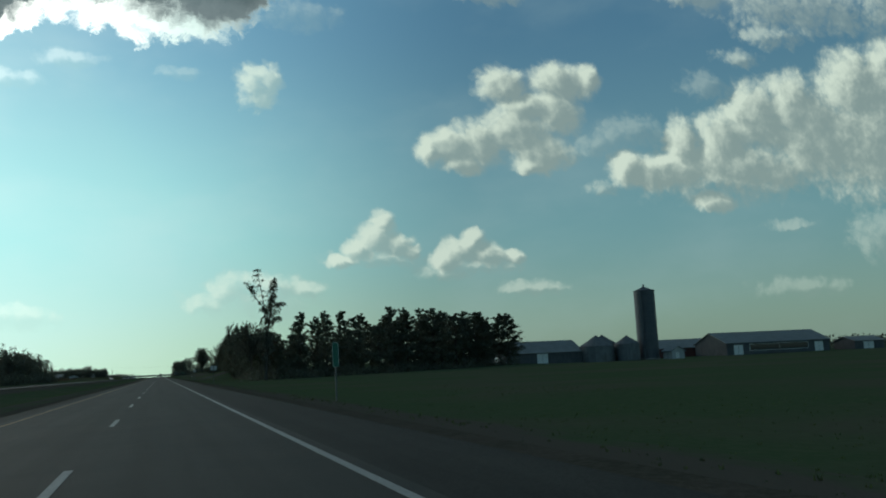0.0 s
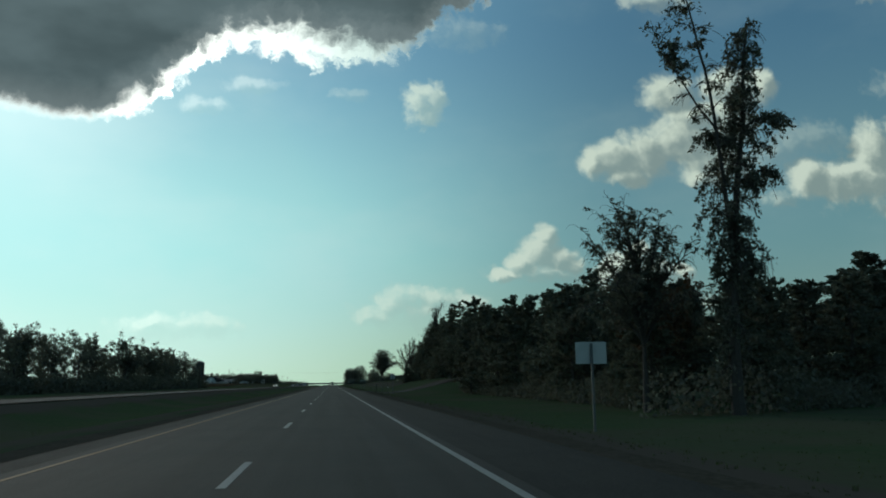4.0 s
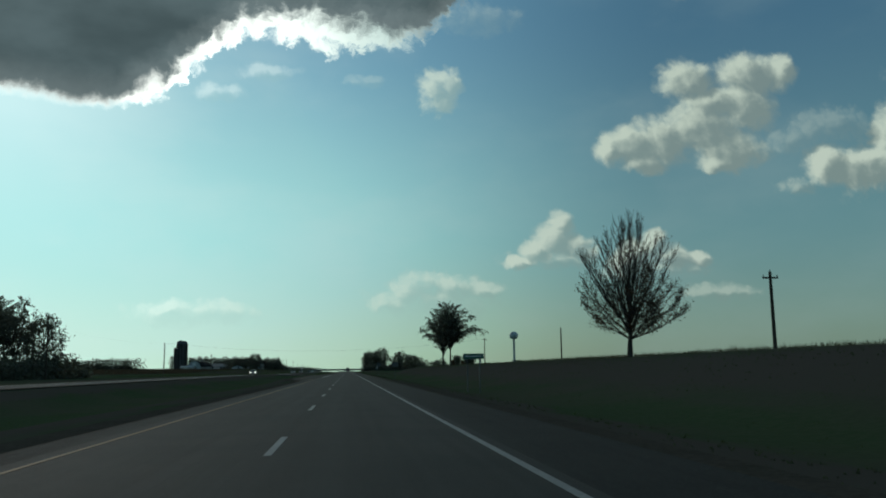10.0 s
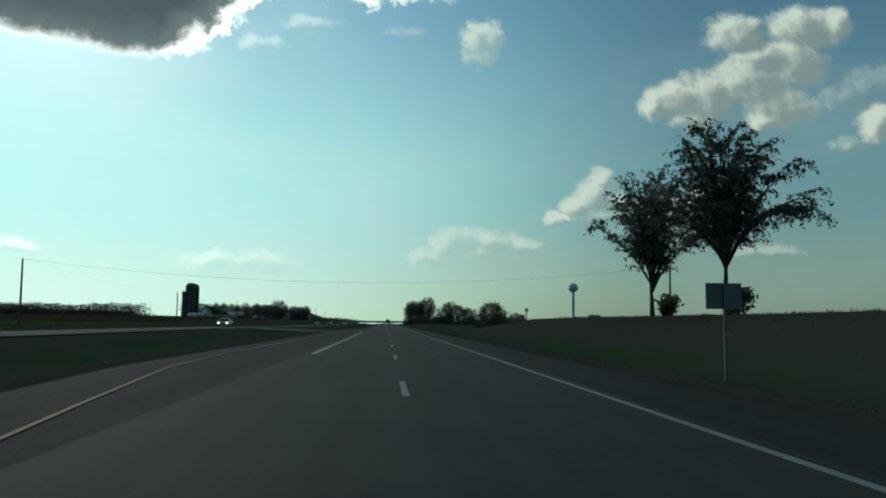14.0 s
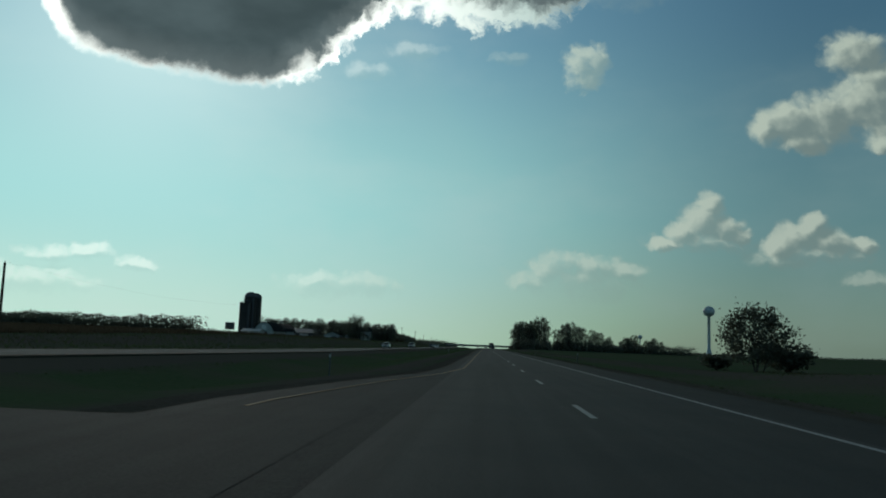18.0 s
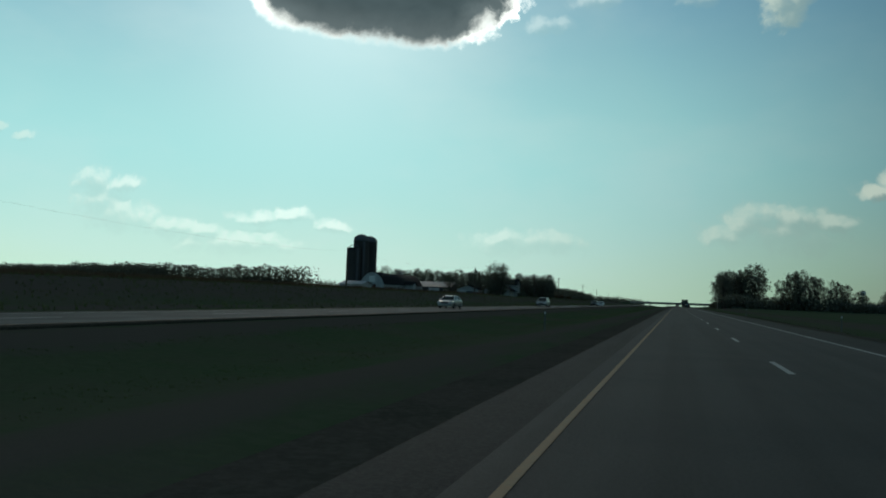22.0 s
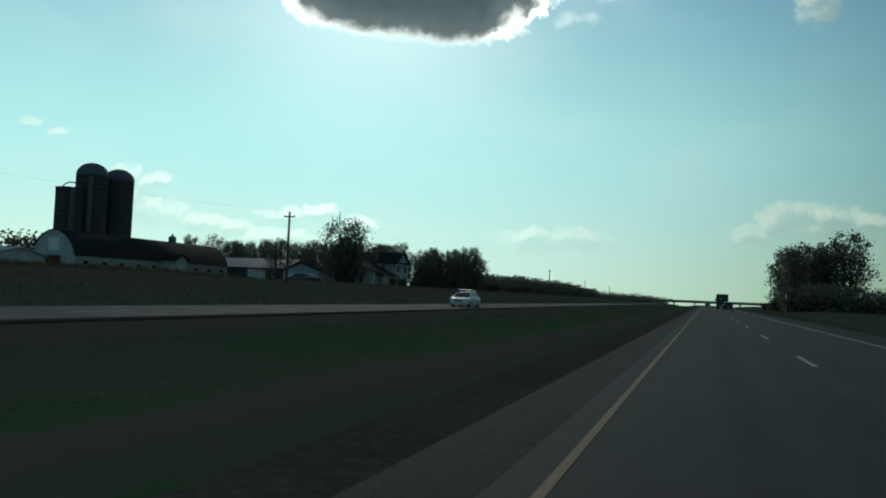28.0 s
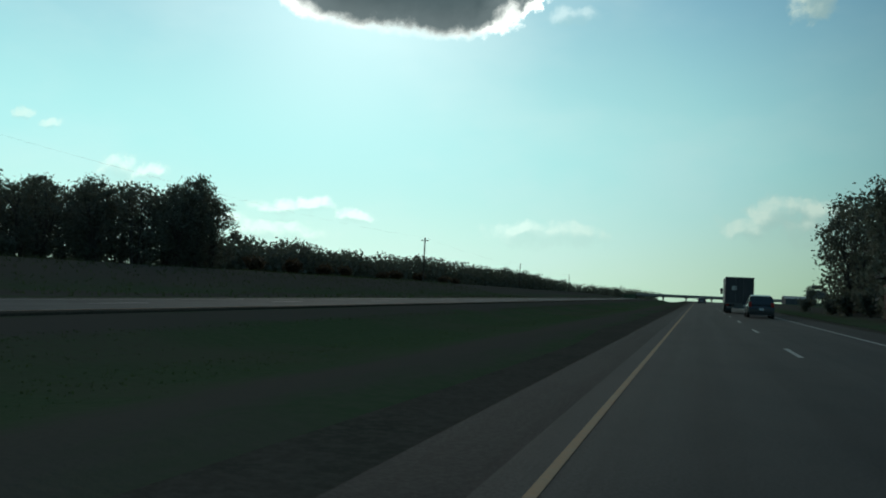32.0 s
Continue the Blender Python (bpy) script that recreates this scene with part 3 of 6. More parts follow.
def dip(y):
    return -5.0 * smooth01(y, 1240, 1700) - 0.008 * max(0.0, y - 1790)


def opp_z(y):
    return 0.35 * (1 - smooth01(y, 520, 640)) + dip(y)


def median_left(y):
    """Inner edge of the paving: it widens for the turning lane before the crossing."""
    return -4.6 - 3.5 * (smooth01(y, 396, 432) - smooth01(y, 538, 568))


def ground_z(x, y):
    base = dip(y)
    if x >= 0:
        low = smooth01(x, 6.4, 10.5) * -0.35
        crest = -0.4 + 2.5 * (smooth01(y, 226, 264) - smooth01(y, 520, 610)) + 0.9 * smooth01(y, 930, 1020)
        crest *= 1 - smooth01(x, 60, 130) * (1 - smooth01(y, 300, 340))
        rise = smooth01(x, 9.5, 24) * crest
        more = smooth01(x, 24, 48) * 0.25 * (smooth01(y, 226, 264) - smooth01(y, 510, 600))
        farm = -1.3 * smooth01(x, 80, 140) * (1 - smooth01(y, 290, 360))
        low -= 0.12 * (1 - smooth01(x, ROAD_RIGHT + 0.9, ROAD_RIGHT + 2.2))
        z = low * (1 - smooth01(x, 12, 22)) + rise + more + farm
    else:
        inner = median_left(y)
        ditch = -0.75 * smooth01(-x, -inner + 1.5, 12.0) * (1 - smooth01(-x, 14.5, -OPP_NEAR - 0.5))
        ditch *= 1 - (smooth01(y, 500, 512) - smooth01(y, 536, 552))
        bank = 0.35 + 1.75 * smooth01(y, 560, 720) - 0.6 * smooth01(y, 1060, 1250)
        out = smooth01(-x, 33, 52) * bank + smooth01(-x, 60, 110) * 0.5 * smooth01(y, 600, 760)
        opp = opp_z(y) - dip(y)
        ditch -= 0.14 * (1 - smooth01(inner - x, 1.0, 2.4))
        z = ditch + opp * smooth01(-x, 14, 21) * (1 - smooth01(-x, 32, 60)) + out
    near = smooth01(abs(x), 7, 20)
    z += near * 0.12 * noise.noise((x * 0.06, y * 0.06, 0.0)) + smooth01(abs(x), 60, 300) * 0.8 * noise.noise((x * 0.004, y * 0.004, 3.0))
    return base + z


def frange(a, b, step):
    return [a + step * i for i in range(int(round((b - a) / step)) + 1)]


def build_ground():
    xs = [-4600, -3000, -1800, -1100, -700, -450, -320, -240, -180, -140, -118, -100, -86, -74, -64, -56, -50, -44, -39, -35.5, -33]
    xs += [-30.6, -28, -25, -21.2, -19.5, -17.5, -15.5, -13.5, -11.8, -10.2, -8.9, -7.7, -6.6, -5.6, -4.6, 0, 6.1, 6.8, 7.6, 8.6, 9.8, 11.2, 12.8]
    xs += [14.6, 16.6, 19, 22, 25, 29, 34, 40, 48, 58, 70, 85, 105, 130, 160, 200, 260, 350, 500, 800, 1300, 2200, 3400, 4600]
    ys = [-1500, -700, -350, -180, -90] + frange(-40, 1240, 8) + frange(1260, 1800, 30) + [1900, 2100, 2400, 2900, 3600, 4600, 5800]
    verts, faces = [], []
    for y in ys:
        for x in xs:
            paved = (ROAD_LEFT - 0.2 <= x <= ROAD_RIGHT + 0.2) or (OPP_FAR - 0.2 <= x <= OPP_NEAR + 0.2)
            z = ground_z(x, y)
            paved = paved or median_left(y) - 0.2 <= x < 0
            if paved:
                z = (opp_z(y) if x < -15 else dip(y)) - 0.10
            verts.append((x, y, z))
    w = len(xs)
    for j in range(len(ys) - 1):
        for i in range(w - 1):
            faces.append((j * w + i, j * w + i + 1, (j + 1) * w + i + 1, (j + 1) * w + i))
    me = bpy.data.meshes.new("ground")
    me.from_pydata(verts, [], faces)
    me.materials.append(GRASS)
    me.polygons.foreach_set("use_smooth", [True] * len(me.polygons))
    tagged(new("ground", me), "rolling mown grass verges, median and pasture beside the highway", "ground", kind="structure")


def strip(name, mat, left, right, ys, z_at, lift, parent=None, thick=0.12):
    """A band along the road between two x edges (numbers or functions of y), with a real edge."""
    def edge(value, y):
        return value(y) if callable(value) else value
    g = Geo()
    n = len(ys)
    for y in ys:
        a, b, z = edge(left, y), edge(right, y), z_at(y) + lift
        g.v += [(a, y, z), (b, y, z), (a, y, z - thick), (b, y, z - thick)]
    for j in range(n - 1):
        k = 4 * j
        g.f += [(k, k + 1, k + 5, k + 4), (k + 2, k, k + 4, k + 6), (k + 1, k + 3, k + 7, k + 5)]
    g.f += [(0, 2, 3, 1), (4 * n - 4, 4 * n - 3, 4 * n - 1, 4 * n - 2)]
    return part(name, g, mat, parent)


LONG = [-200, -60] + frange(0, 1240, 10) + frange(1260, 1800, 20) + [1900, 2200, 2600]


def yellow_x(y):
    return -3.38 - 3.45 * (smooth01(y, 402, 436) - smooth01(y, 538, 570))


def build_roads():
    road = tagged(strip("road", ASPHALT, -3.75, 3.95, LONG, dip, 0.0), "grey asphalt two-lane carriageway with faint wheel tracks", "road", kind="structure")
    inner = strip("shoulder", SHOULDER, median_left, -3.75, LONG, dip, -0.012, road)
    outer = strip("shoulder", SHOULDER, 3.95, ROAD_RIGHT, LONG, dip, -0.012, road)
    tagged(inner, "darker asphalt inner shoulder and turning lane"), tagged(outer, "darker asphalt outer shoulder")
    strip("gravel_edge", GRAVEL, lambda y: median_left(y) - 1.1 - 0.45 * noise.noise((0.0, y * 0.11, 5.0)), median_left, LONG, dip, -0.05, road)
    strip("gravel_edge", GRAVEL, ROAD_RIGHT, lambda y: ROAD_RIGHT + 0.8 + 0.25 * noise.noise((3.0, y * 0.11, 5.0)), LONG, dip, -0.05, road)
    strip("edge_line", WHITE_PAINT, 3.60, 3.73, [y for y in LONG if y < 2300], dip, 0.006, road, 0.004)
    strip("median_line", YELLOW_PAINT, lambda y: yellow_x(y) - 0.042, lambda y: yellow_x(y) + 0.046, [y for y in LONG if y <= 510], dip, 0.006, road, 0.004)
    strip("median_line", YELLOW_PAINT, lambda y: yellow_x(y) - 0.042, lambda y: yellow_x(y) + 0.046, [538] + [y for y in LONG if 540 <= y < 2300], dip, 0.006, road, 0.004)
    # the yellow line turns away into the crossing
    g = Geo()
    arc = [(-6.83 - 3.2 * (1 - math.cos(a)), 510 + 3.2 * math.sin(a)) for a in [i * math.pi / 16 for i in range(9)]]
    for i, (x, y) in enumerate(arc):
        a = i * math.pi / 16
        nx, ny = math.cos(a), math.sin(a)
        g.v += [(x - 0.06 * nx, y - 0.06 * ny, 0.006), (x + 0.07 * nx, y + 0.07 * ny, 0.006)]
    g.f = [(2 * i, 2 * i + 1, 2 * i + 3, 2 * i + 2) for i in range(8)]
    part("median_line", g, YELLOW_PAINT, road)
    strip("turn_lane_line", WHITE_PAINT, -3.46, -3.22, frange(440, 511, 3.55), dip, 0.006, road, 0.004)
    dash = Geo().box(-0.065, 0.065, 0, 3.66, 0, 0.004).mesh("lane_dash", WHITE_PAINT)
    y = DASH_START
    while y < 1300:
        ob = new("lane_dash", dash)
        ob.parent, ob.location = road, (0.0, y, 0.004 + dip(y))
        y += 14.68
    # the other carriageway, paler concrete
    opp = tagged(strip("opposite_road", CONCRETE_ROAD, -29.2, -21.9, LONG, opp_z, 0.0), "pale worn concrete carriageway beyond the grass median", "road", kind="structure")
    strip("shoulder", SHOULDER, OPP_FAR, -29.2, LONG, opp_z, -0.012, opp)
    strip("shoulder", GRAVEL, -21.9, OPP_NEAR, LONG, opp_z, -0.012, opp)
    strip("edge_line", WHITE_PAINT, -29.15, -29.02, LONG[:-2], opp_z, 0.006, opp, 0.004)
    strip("median_line", YELLOW_PAINT, -22.05, -21.93, LONG[:-2], opp_z, 0.006, opp, 0.004)
    y = 250.0
    while y < 1300:
        ob = new("lane_dash", dash)
        ob.parent, ob.location = opp, (-25.55, y, 0.004 + opp_z(y))
        y += 14.68
    # crossing through the median, and the side road to the farm
    g = Geo()
    cols = frange(-22.0, -4.4, 0.8)
    for x in cols:
        flare = 4.5 * max(smooth01(x, -8.5, -4.4), smooth01(-x, 18.5, 22.0))
        z = 0.30 * smooth01(-x, 9, 20) + 0.004 - 0.010 * (1 - smooth01(-x, 8.0, 9.5))
        g.v += [(x, 512.5 - flare, z), (x, 535.5 + flare, z), (x, 512.5 - flare, z - 0.4), (x, 535.5 + flare, z - 0.4)]
    for j in range(len(cols) - 1):
        k = 4 * j
        g.f += [(k, k + 4, k + 5, k + 1), (k, k + 2, k + 6, k + 4), (k + 1, k + 5, k + 7, k + 3)]
    tagged(part("crossing", g, SHOULDER), "dark asphalt crossing through the grass median", "road", kind="structure")
    g = Geo()
    cols = frange(5.9, 25, 1.2)
    for x in cols:
        flare = 6.0 * (1 - smooth01(x, 5.9, 13.0))
        for k in range(7):
            y = 245 - flare + (7 + 2 * flare) * k / 6 + 0.55 * max(0.0, x - 9)
            g.v.append((x, y, (ground_z(x, y) + 0.05) if x > 8.2 else -0.02))
    for j in range(len(cols) - 1):
        for k in range(6):
            a = 7 * j + k
            g.f.append((a, a + 7, a + 8, a + 1))
    tagged(part("side_road", g, SHOULDER), "narrow asphalt side road leaving through the pines", "road", kind="structure")


DASH_START = -19.65
build_ground()
build_roads()

# ---- trees ----


def sprout(rng, p, way, length, radius, level, spec, out):
    """Grows one limb of short segments into out as (a, b, ra, rb, level)."""
    steps = max(2, spec["steps"] - level)
    p, way = Vector(p), Vector(way).normalized()
    for i in range(steps):
        k0, k1 = i / steps, (i + 1) / steps
        r0, r1 = radius * (1 - 0.6 * k0), radius * (1 - 0.6 * k1)
        wob = Vector((rng.gauss(0, 1), rng.gauss(0, 1), rng.gauss(0, 1))) * spec["wander"]
        way = (way + wob + Vector((0, 0, spec["lift"] * (0.5 if level else 0.1)))).normalized()
        q = p + way * (length / steps)
        out.append((p, q, r0, r1, level))
        p = q
        if level < spec["levels"] and k1 > spec["bare"][min(level, len(spec["bare"]) - 1)]:
            for _ in range(spec["forks"][min(level, len(spec["forks"]) - 1)]):
                turn = rng.uniform(0, 2 * math.pi)
                side = way.orthogonal().normalized()
                side = math.cos(turn) * side + math.sin(turn) * way.cross(side)
                spread = rng.uniform(*spec["spread"])
                sub = (way * math.cos(spread) + side * math.sin(spread)).normalized()
                sprout(rng, p, sub, length * rng.uniform(*spec["ratio"]), r1 * 0.62, level + 1, spec, out)


def wood_mesh(limbs, name, min_radius=0.012):
    g = Geo()
    for a, b, ra, rb, level in limbs:
        g.tube(a, b, max(ra, min_radius), max(rb, min_radius * 0.8), 7 if level == 0 else (5 if level < 3 else 3), caps=False)
    return g


def leaf_mesh(name, centres, size, mat, seed, flat=0.0, long=1.5):
    """Many small leaf clumps: bent four-sided blades round the given centres."""
    rs = np.random.RandomState(seed)
    c = np.asarray(centres, dtype=float)
    n = len(c)
    a = rs.normal(size=(n, 3))
    a[:, 2] *= 1.0 - flat
    a /= np.linalg.norm(a, axis=1)[:, None] + 1e-9
    b = np.cross(a, rs.normal(size=(n, 3)))
    b /= np.linalg.norm(b, axis=1)[:, None] + 1e-9
    s = (size * rs.uniform(0.5, 1.35, size=n))[:, None]
    v = np.stack([c - a * s * long * 0.5, c + b * s * 0.42, c + a * s * long * 0.5, c - b * s * 0.42], 1).reshape(-1, 3)
    me = bpy.data.meshes.new(name)
    me.from_pydata(v.tolist(), [], [(4 * i, 4 * i + 1, 4 * i + 2, 4 * i + 3) for i in range(n)])
    me.materials.append(mat)
    me.update()
    return me


def cluster(rng, limbs, tufts, each, spread, levels, droop=0.0, low=None):
    """Tufts of leaves at the ends of twigs, hanging a little."""
    picks = [s for s in limbs if s[4] in levels and (low is None or s[1].z > low)]
    out = []
    for _ in range(tufts):
        a, b, ra, rb, level = rng.choice(picks)
        p = a.lerp(b, 0.4 + 0.6 * rng.random())
        hang = abs(rng.gauss(0, droop))
        for _ in range(each):
            k = rng.random()
            out.append((p.x + rng.gauss(0, spread), p.y + rng.gauss(0, spread), p.z + rng.gauss(0, spread * 0.7) - hang * k))
    return out


def tree(name, label, wood, leaves, category="tree", group=""):
    """A tree as an empty with a trunk and a crown."""
    root = thing(name, label, category, group=group)
    part("trunk", wood, BARK, root)
    if leaves is not None:
        ob = new("crown", leaves)
        ob.parent = root
    return root


BROAD = dict(steps=5, wander=0.10, lift=0.10, levels=3, bare=(0.35, 0.25, 0.2), forks=(3, 2, 1), spread=(0.45, 0.95), ratio=(0.45, 0.62))
TALL = dict(steps=9, wander=0.05, lift=0.05, levels=2, bare=(0.30, 0.15), forks=(2, 2), spread=(0.3, 0.9), ratio=(0.16, 0.28))


def arch(r, p, az, tilt0, tilt1, length, radius, out, level, steps=8):
    """A limb that sets out at one tilt from the vertical and bends over to another; gives its points with tilt and azimuth."""
    p = Vector(p)
    pts = [(p, tilt0, az)]
    for i in range(steps):
        k0, k1 = i / steps, (i + 1) / steps
        tilt = tilt0 + (tilt1 - tilt0) * k1 ** 1.4 + r.gauss(0, 0.05)
        az += r.gauss(0, 0.07)
        q = p + length / steps * Vector((math.sin(tilt) * math.cos(az), math.sin(tilt) * math.sin(az), math.cos(tilt)))
        out.append((p, q, radius * (1 - 0.75 * k0), radius * (1 - 0.75 * k1), level))
        p = q
        pts.append((p, tilt, az))
    return pts


def broad_tree(seed, name, label, height, leaves=4200, mat=None, size=0.34, spec=BROAD, droop=0.1):
    rng = random.Random(seed)
    limbs = []
    sprout(rng, (0, 0, -0.2), (rng.gauss(0, 0.03), rng.gauss(0, 0.03), 1), height * 0.72, height * 0.022, 0, spec, limbs)
    tips = cluster(rng, limbs, leaves // 9, 9, height * 0.024, (2, 3, 4), droop, height * 0.16)
    return tree(name, label, wood_mesh(limbs, name), leaf_mesh("crown", tips, size, mat or LEAF, seed))


def bushy_tree(seed, name, label, height, width, leaves=3600, mat=None, size=0.36, low=0.05, columns=3):
    """A leafy tree: stems that fan out into a round-headed crown of leafy clumps, with gaps and an uneven outline."""
    rng = random.Random(seed)
    limbs, tips = [], []
    stems = []
    for c in range(columns):
        ang = 2 * math.pi * c / columns + rng.uniform(-0.5, 0.5)
        off = width * rng.uniform(0.10, 0.30) * (0.25 if c == 0 else 1)
        top = height * (rng.uniform(0.62, 0.86) if c else 0.92)
        foot = Vector((math.cos(ang) * off * 0.25, math.sin(ang) * off * 0.25, -0.2))
        head = Vector((math.cos(ang) * off, math.sin(ang) * off, top))
        pts = [foot.lerp(head, i / 6) + Vector((rng.gauss(0, 0.12), rng.gauss(0, 0.12), 0)) for i in range(7)]
        for i in range(6):
            limbs.append((pts[i], pts[i + 1], height * 0.016 * (1 - 0.85 * i / 6), height * 0.016 * (1 - 0.85 * (i + 1) / 6), 0))
        stems.append((foot, head))
    clumps = 46
    base = height * (0.02 + low)
    for i in range(clumps):
        a = 2.4 * i + rng.uniform(-0.4, 0.4)
        k = (i + 0.5) / clumps
        r = math.sqrt(max(0.0, 1 - (2 * k ** 0.8 - 1) ** 2 * 0.92)) * rng.uniform(0.45, 1.05) * width * 0.5
        c = Vector((math.cos(a) * r, math.sin(a) * r, base + (height - base) * k * rng.uniform(0.9, 1.0)))
        foot, head = stems[i % columns]
        limbs.append((foot.lerp(head, max(0.1, min(0.95, 0.75 * c.z / height))), c, 0.05, 0.014, 2))
        s = width * rng.uniform(0.055, 0.090)
        for _ in range(max(1, leaves // clumps)):
            tips.append((c.x + rng.gauss(0, s), c.y + rng.gauss(0, s), max(0.1, c.z + rng.gauss(0, s * 0.85))))
        if k > 0.55 and rng.random() < 0.6:
            tip = c + Vector((rng.gauss(0, 0.25), rng.gauss(0, 0.25), height * rng.uniform(0.04, 0.09)))
            limbs.append((c, tip, 0.02, 0.01, 2))
            for _ in range(9):
                q = c.lerp(tip, rng.random())
                tips.append((q.x + rng.gauss(0, 0.12), q.y + rng.gauss(0, 0.12), q.z))
    return tree(name, label, wood_mesh(limbs, name), leaf_mesh("crown", tips, size, mat or LEAF, seed))


def pine_tree(seed, height, label, first=0.12, spread=0.19, leaves=3400, irregular=0.4, name="pine_tree"):
    """A pine: straight trunk, whorls of level limbs that end in tufts, gaps between the whorls."""
    rng = random.Random(seed)
    limbs, tips = [], []
    steps = 10
    pts = [Vector((rng.gauss(0, 0.05) * i * 0.3, rng.gauss(0, 0.05) * i * 0.3, -0.3 + (height + 0.2) * i / steps)) for i in range(steps + 1)]
    for i in range(steps):
        limbs.append((pts[i], pts[i + 1], height * 0.017 * (1 - 0.93 * i / steps), height * 0.017 * (1 - 0.93 * (i + 1) / steps), 0))
    z = height * first
    arms = []
    while z < height * 0.97:
        k = z / height
        for a in range(rng.randint(4, 6)):
            ang = rng.uniform(0, 2 * math.pi)
            reach = height * spread * (1 - 0.70 * max(0.0, (k - 0.40) / 0.60)) * rng.uniform(1 - irregular, 1.15)
            foot = pts[0].lerp(pts[-1], k)
            tip = foot + Vector((math.cos(ang) * reach, math.sin(ang) * reach, reach * rng.uniform(0.0, 0.55)))
            arms.append((foot, tip, reach))
            limbs.append((foot, tip, 0.05 * (1.15 - k), 0.012, 2))
        z += height * rng.uniform(0.035, 0.065)
    each = max(1, leaves // len(arms))
    for foot, tip, reach in arms:
        for _ in range(each):
            q = foot.lerp(tip, 0.25 + 0.8 * rng.random() ** 0.7)
            s = 0.06 + reach * 0.062
            tips.append((q.x + rng.gauss(0, s), q.y + rng.gauss(0, s), q.z + rng.gauss(0.06, s * 0.7)))
    for _ in range(60):
        tips.append((pts[-1].x + rng.gauss(0, 0.16), pts[-1].y + rng.gauss(0, 0.16), height - abs(rng.gauss(0, 0.7))))
    return tree(name, label, wood_mesh(limbs, name), leaf_mesh("crown", tips, 0.23, NEEDLES, seed, 0.3, 2.0))


def spruce_tree(seed, height, label, width=0.24, leaves=9000):
    """A spruce: tiers of long boughs that droop and lift at the tips, each a flat hanging spray, down to the ground."""
    rng = random.Random(seed)
    limbs, tips = [], []
    limbs.append((Vector((0, 0, -0.3)), Vector((0, 0, height * 0.5)), height * 0.018, height * 0.010, 0))
    limbs.append((Vector((0, 0, height * 0.5)), Vector((0, 0, height)), height * 0.010, 0.012, 0))
    arms = []
    z = height * 0.04
    while z < height * 0.985:
        k = z / height
        reach0 = height * width * (1 - k) ** 0.72 * (0.82 + 0.18 * min(1.0, k / 0.2)) + 0.10
        for _ in range(9 if k < 0.7 else 6):
            ang = rng.uniform(0, 2 * math.pi)
            reach = reach0 * rng.uniform(0.55, 1.22)
            drop = reach * rng.uniform(0.10, 0.34) * (1.0 if k < 0.8 else 0.3)
            out = Vector((math.cos(ang), math.sin(ang), 0))
            foot = Vector((0, 0, z))
            mid = foot + out * reach * 0.65 - Vector((0, 0, drop))
            tip = foot + out * reach - Vector((0, 0, drop * rng.uniform(0.55, 0.95)))
            arms.append((foot, mid, tip, reach, Vector((-out.y, out.x, 0))))
            limbs += [(foot, mid, 0.035, 0.02, 2), (mid, tip, 0.02, 0.01, 2)]
        z += height * 0.036
    total = sum(a[3] for a in arms)
    for foot, mid, tip, reach, side in arms:
        for _ in range(int(leaves * reach / total) + 3):
            k = rng.random() ** 0.65
            q = foot.lerp(mid, k / 0.65) if k < 0.65 else mid.lerp(tip, (k - 0.65) / 0.35)
            fan = (0.05 + 0.17 * reach * (1 - abs(k - 0.6) * 1.1)) * rng.gauss(0, 1)
            q = q + side * fan
            tips.append((q.x, q.y, q.z - abs(rng.gauss(0, 0.05 + 0.045 * reach)) - 0.12 * abs(fan)))
    for _ in range(40):
        tips.append((rng.gauss(0, 0.08), rng.gauss(0, 0.08), height - abs(rng.gauss(0, 0.4))))
    return tree("spruce_tree", label, wood_mesh(limbs, "spruce"), leaf_mesh("crown", tips, 0.24, NEEDLES, seed, 0.45, 1.9))


def bush(seed, label, height, width, leaves=900, mat=None, size=0.26):
    rng = random.Random(seed)
    limbs, tips = [], []
    for i in range(9):
        ang = rng.uniform(0, 2 * math.pi)
        r = width * 0.5 * rng.uniform(0.2, 0.85)
        tip = Vector((math.cos(ang) * r, math.sin(ang) * r, height * rng.uniform(0.5, 0.95)))
        limbs.append((Vector((0, 0, -0.1)), tip, 0.035, 0.01, 1))
        for _ in range(leaves // 9):
            q = Vector((0, 0, 0)).lerp(tip, 0.15 + 0.85 * rng.random() ** 0.6)
            s = width * 0.10
            tips.append((q.x + rng.gauss(0, s), q.y + rng.gauss(0, s), max(0.05, q.z + rng.gauss(0, s * 0.8))))
    root = thing("bush", label, "bush")
    part("stems", wood_mesh(limbs, "bush"), BARK, root)
    ob = new("foliage", leaf_mesh("foliage", tips, size, mat or LEAF, seed))
    ob.parent = root
    return root


USED = set()


def plant(root, x, y, scale=1.0, turn=0.0, sink=0.0, wide=None):
    """Puts a tree, or a copy of it, on the ground."""
    m = Matrix.LocRotScale((x, y, ground_z(x, y) - sink), Euler((0, 0, radians(turn))), (wide or scale, wide or scale, scale))
    if root.name in USED:
        return copy_thing(root, m @ Matrix.Diagonal((1 / root.scale[0], 1 / root.scale[1], 1 / root.scale[2], 1)))
    USED.add(root.name)
    root.matrix_basis = m
    return root

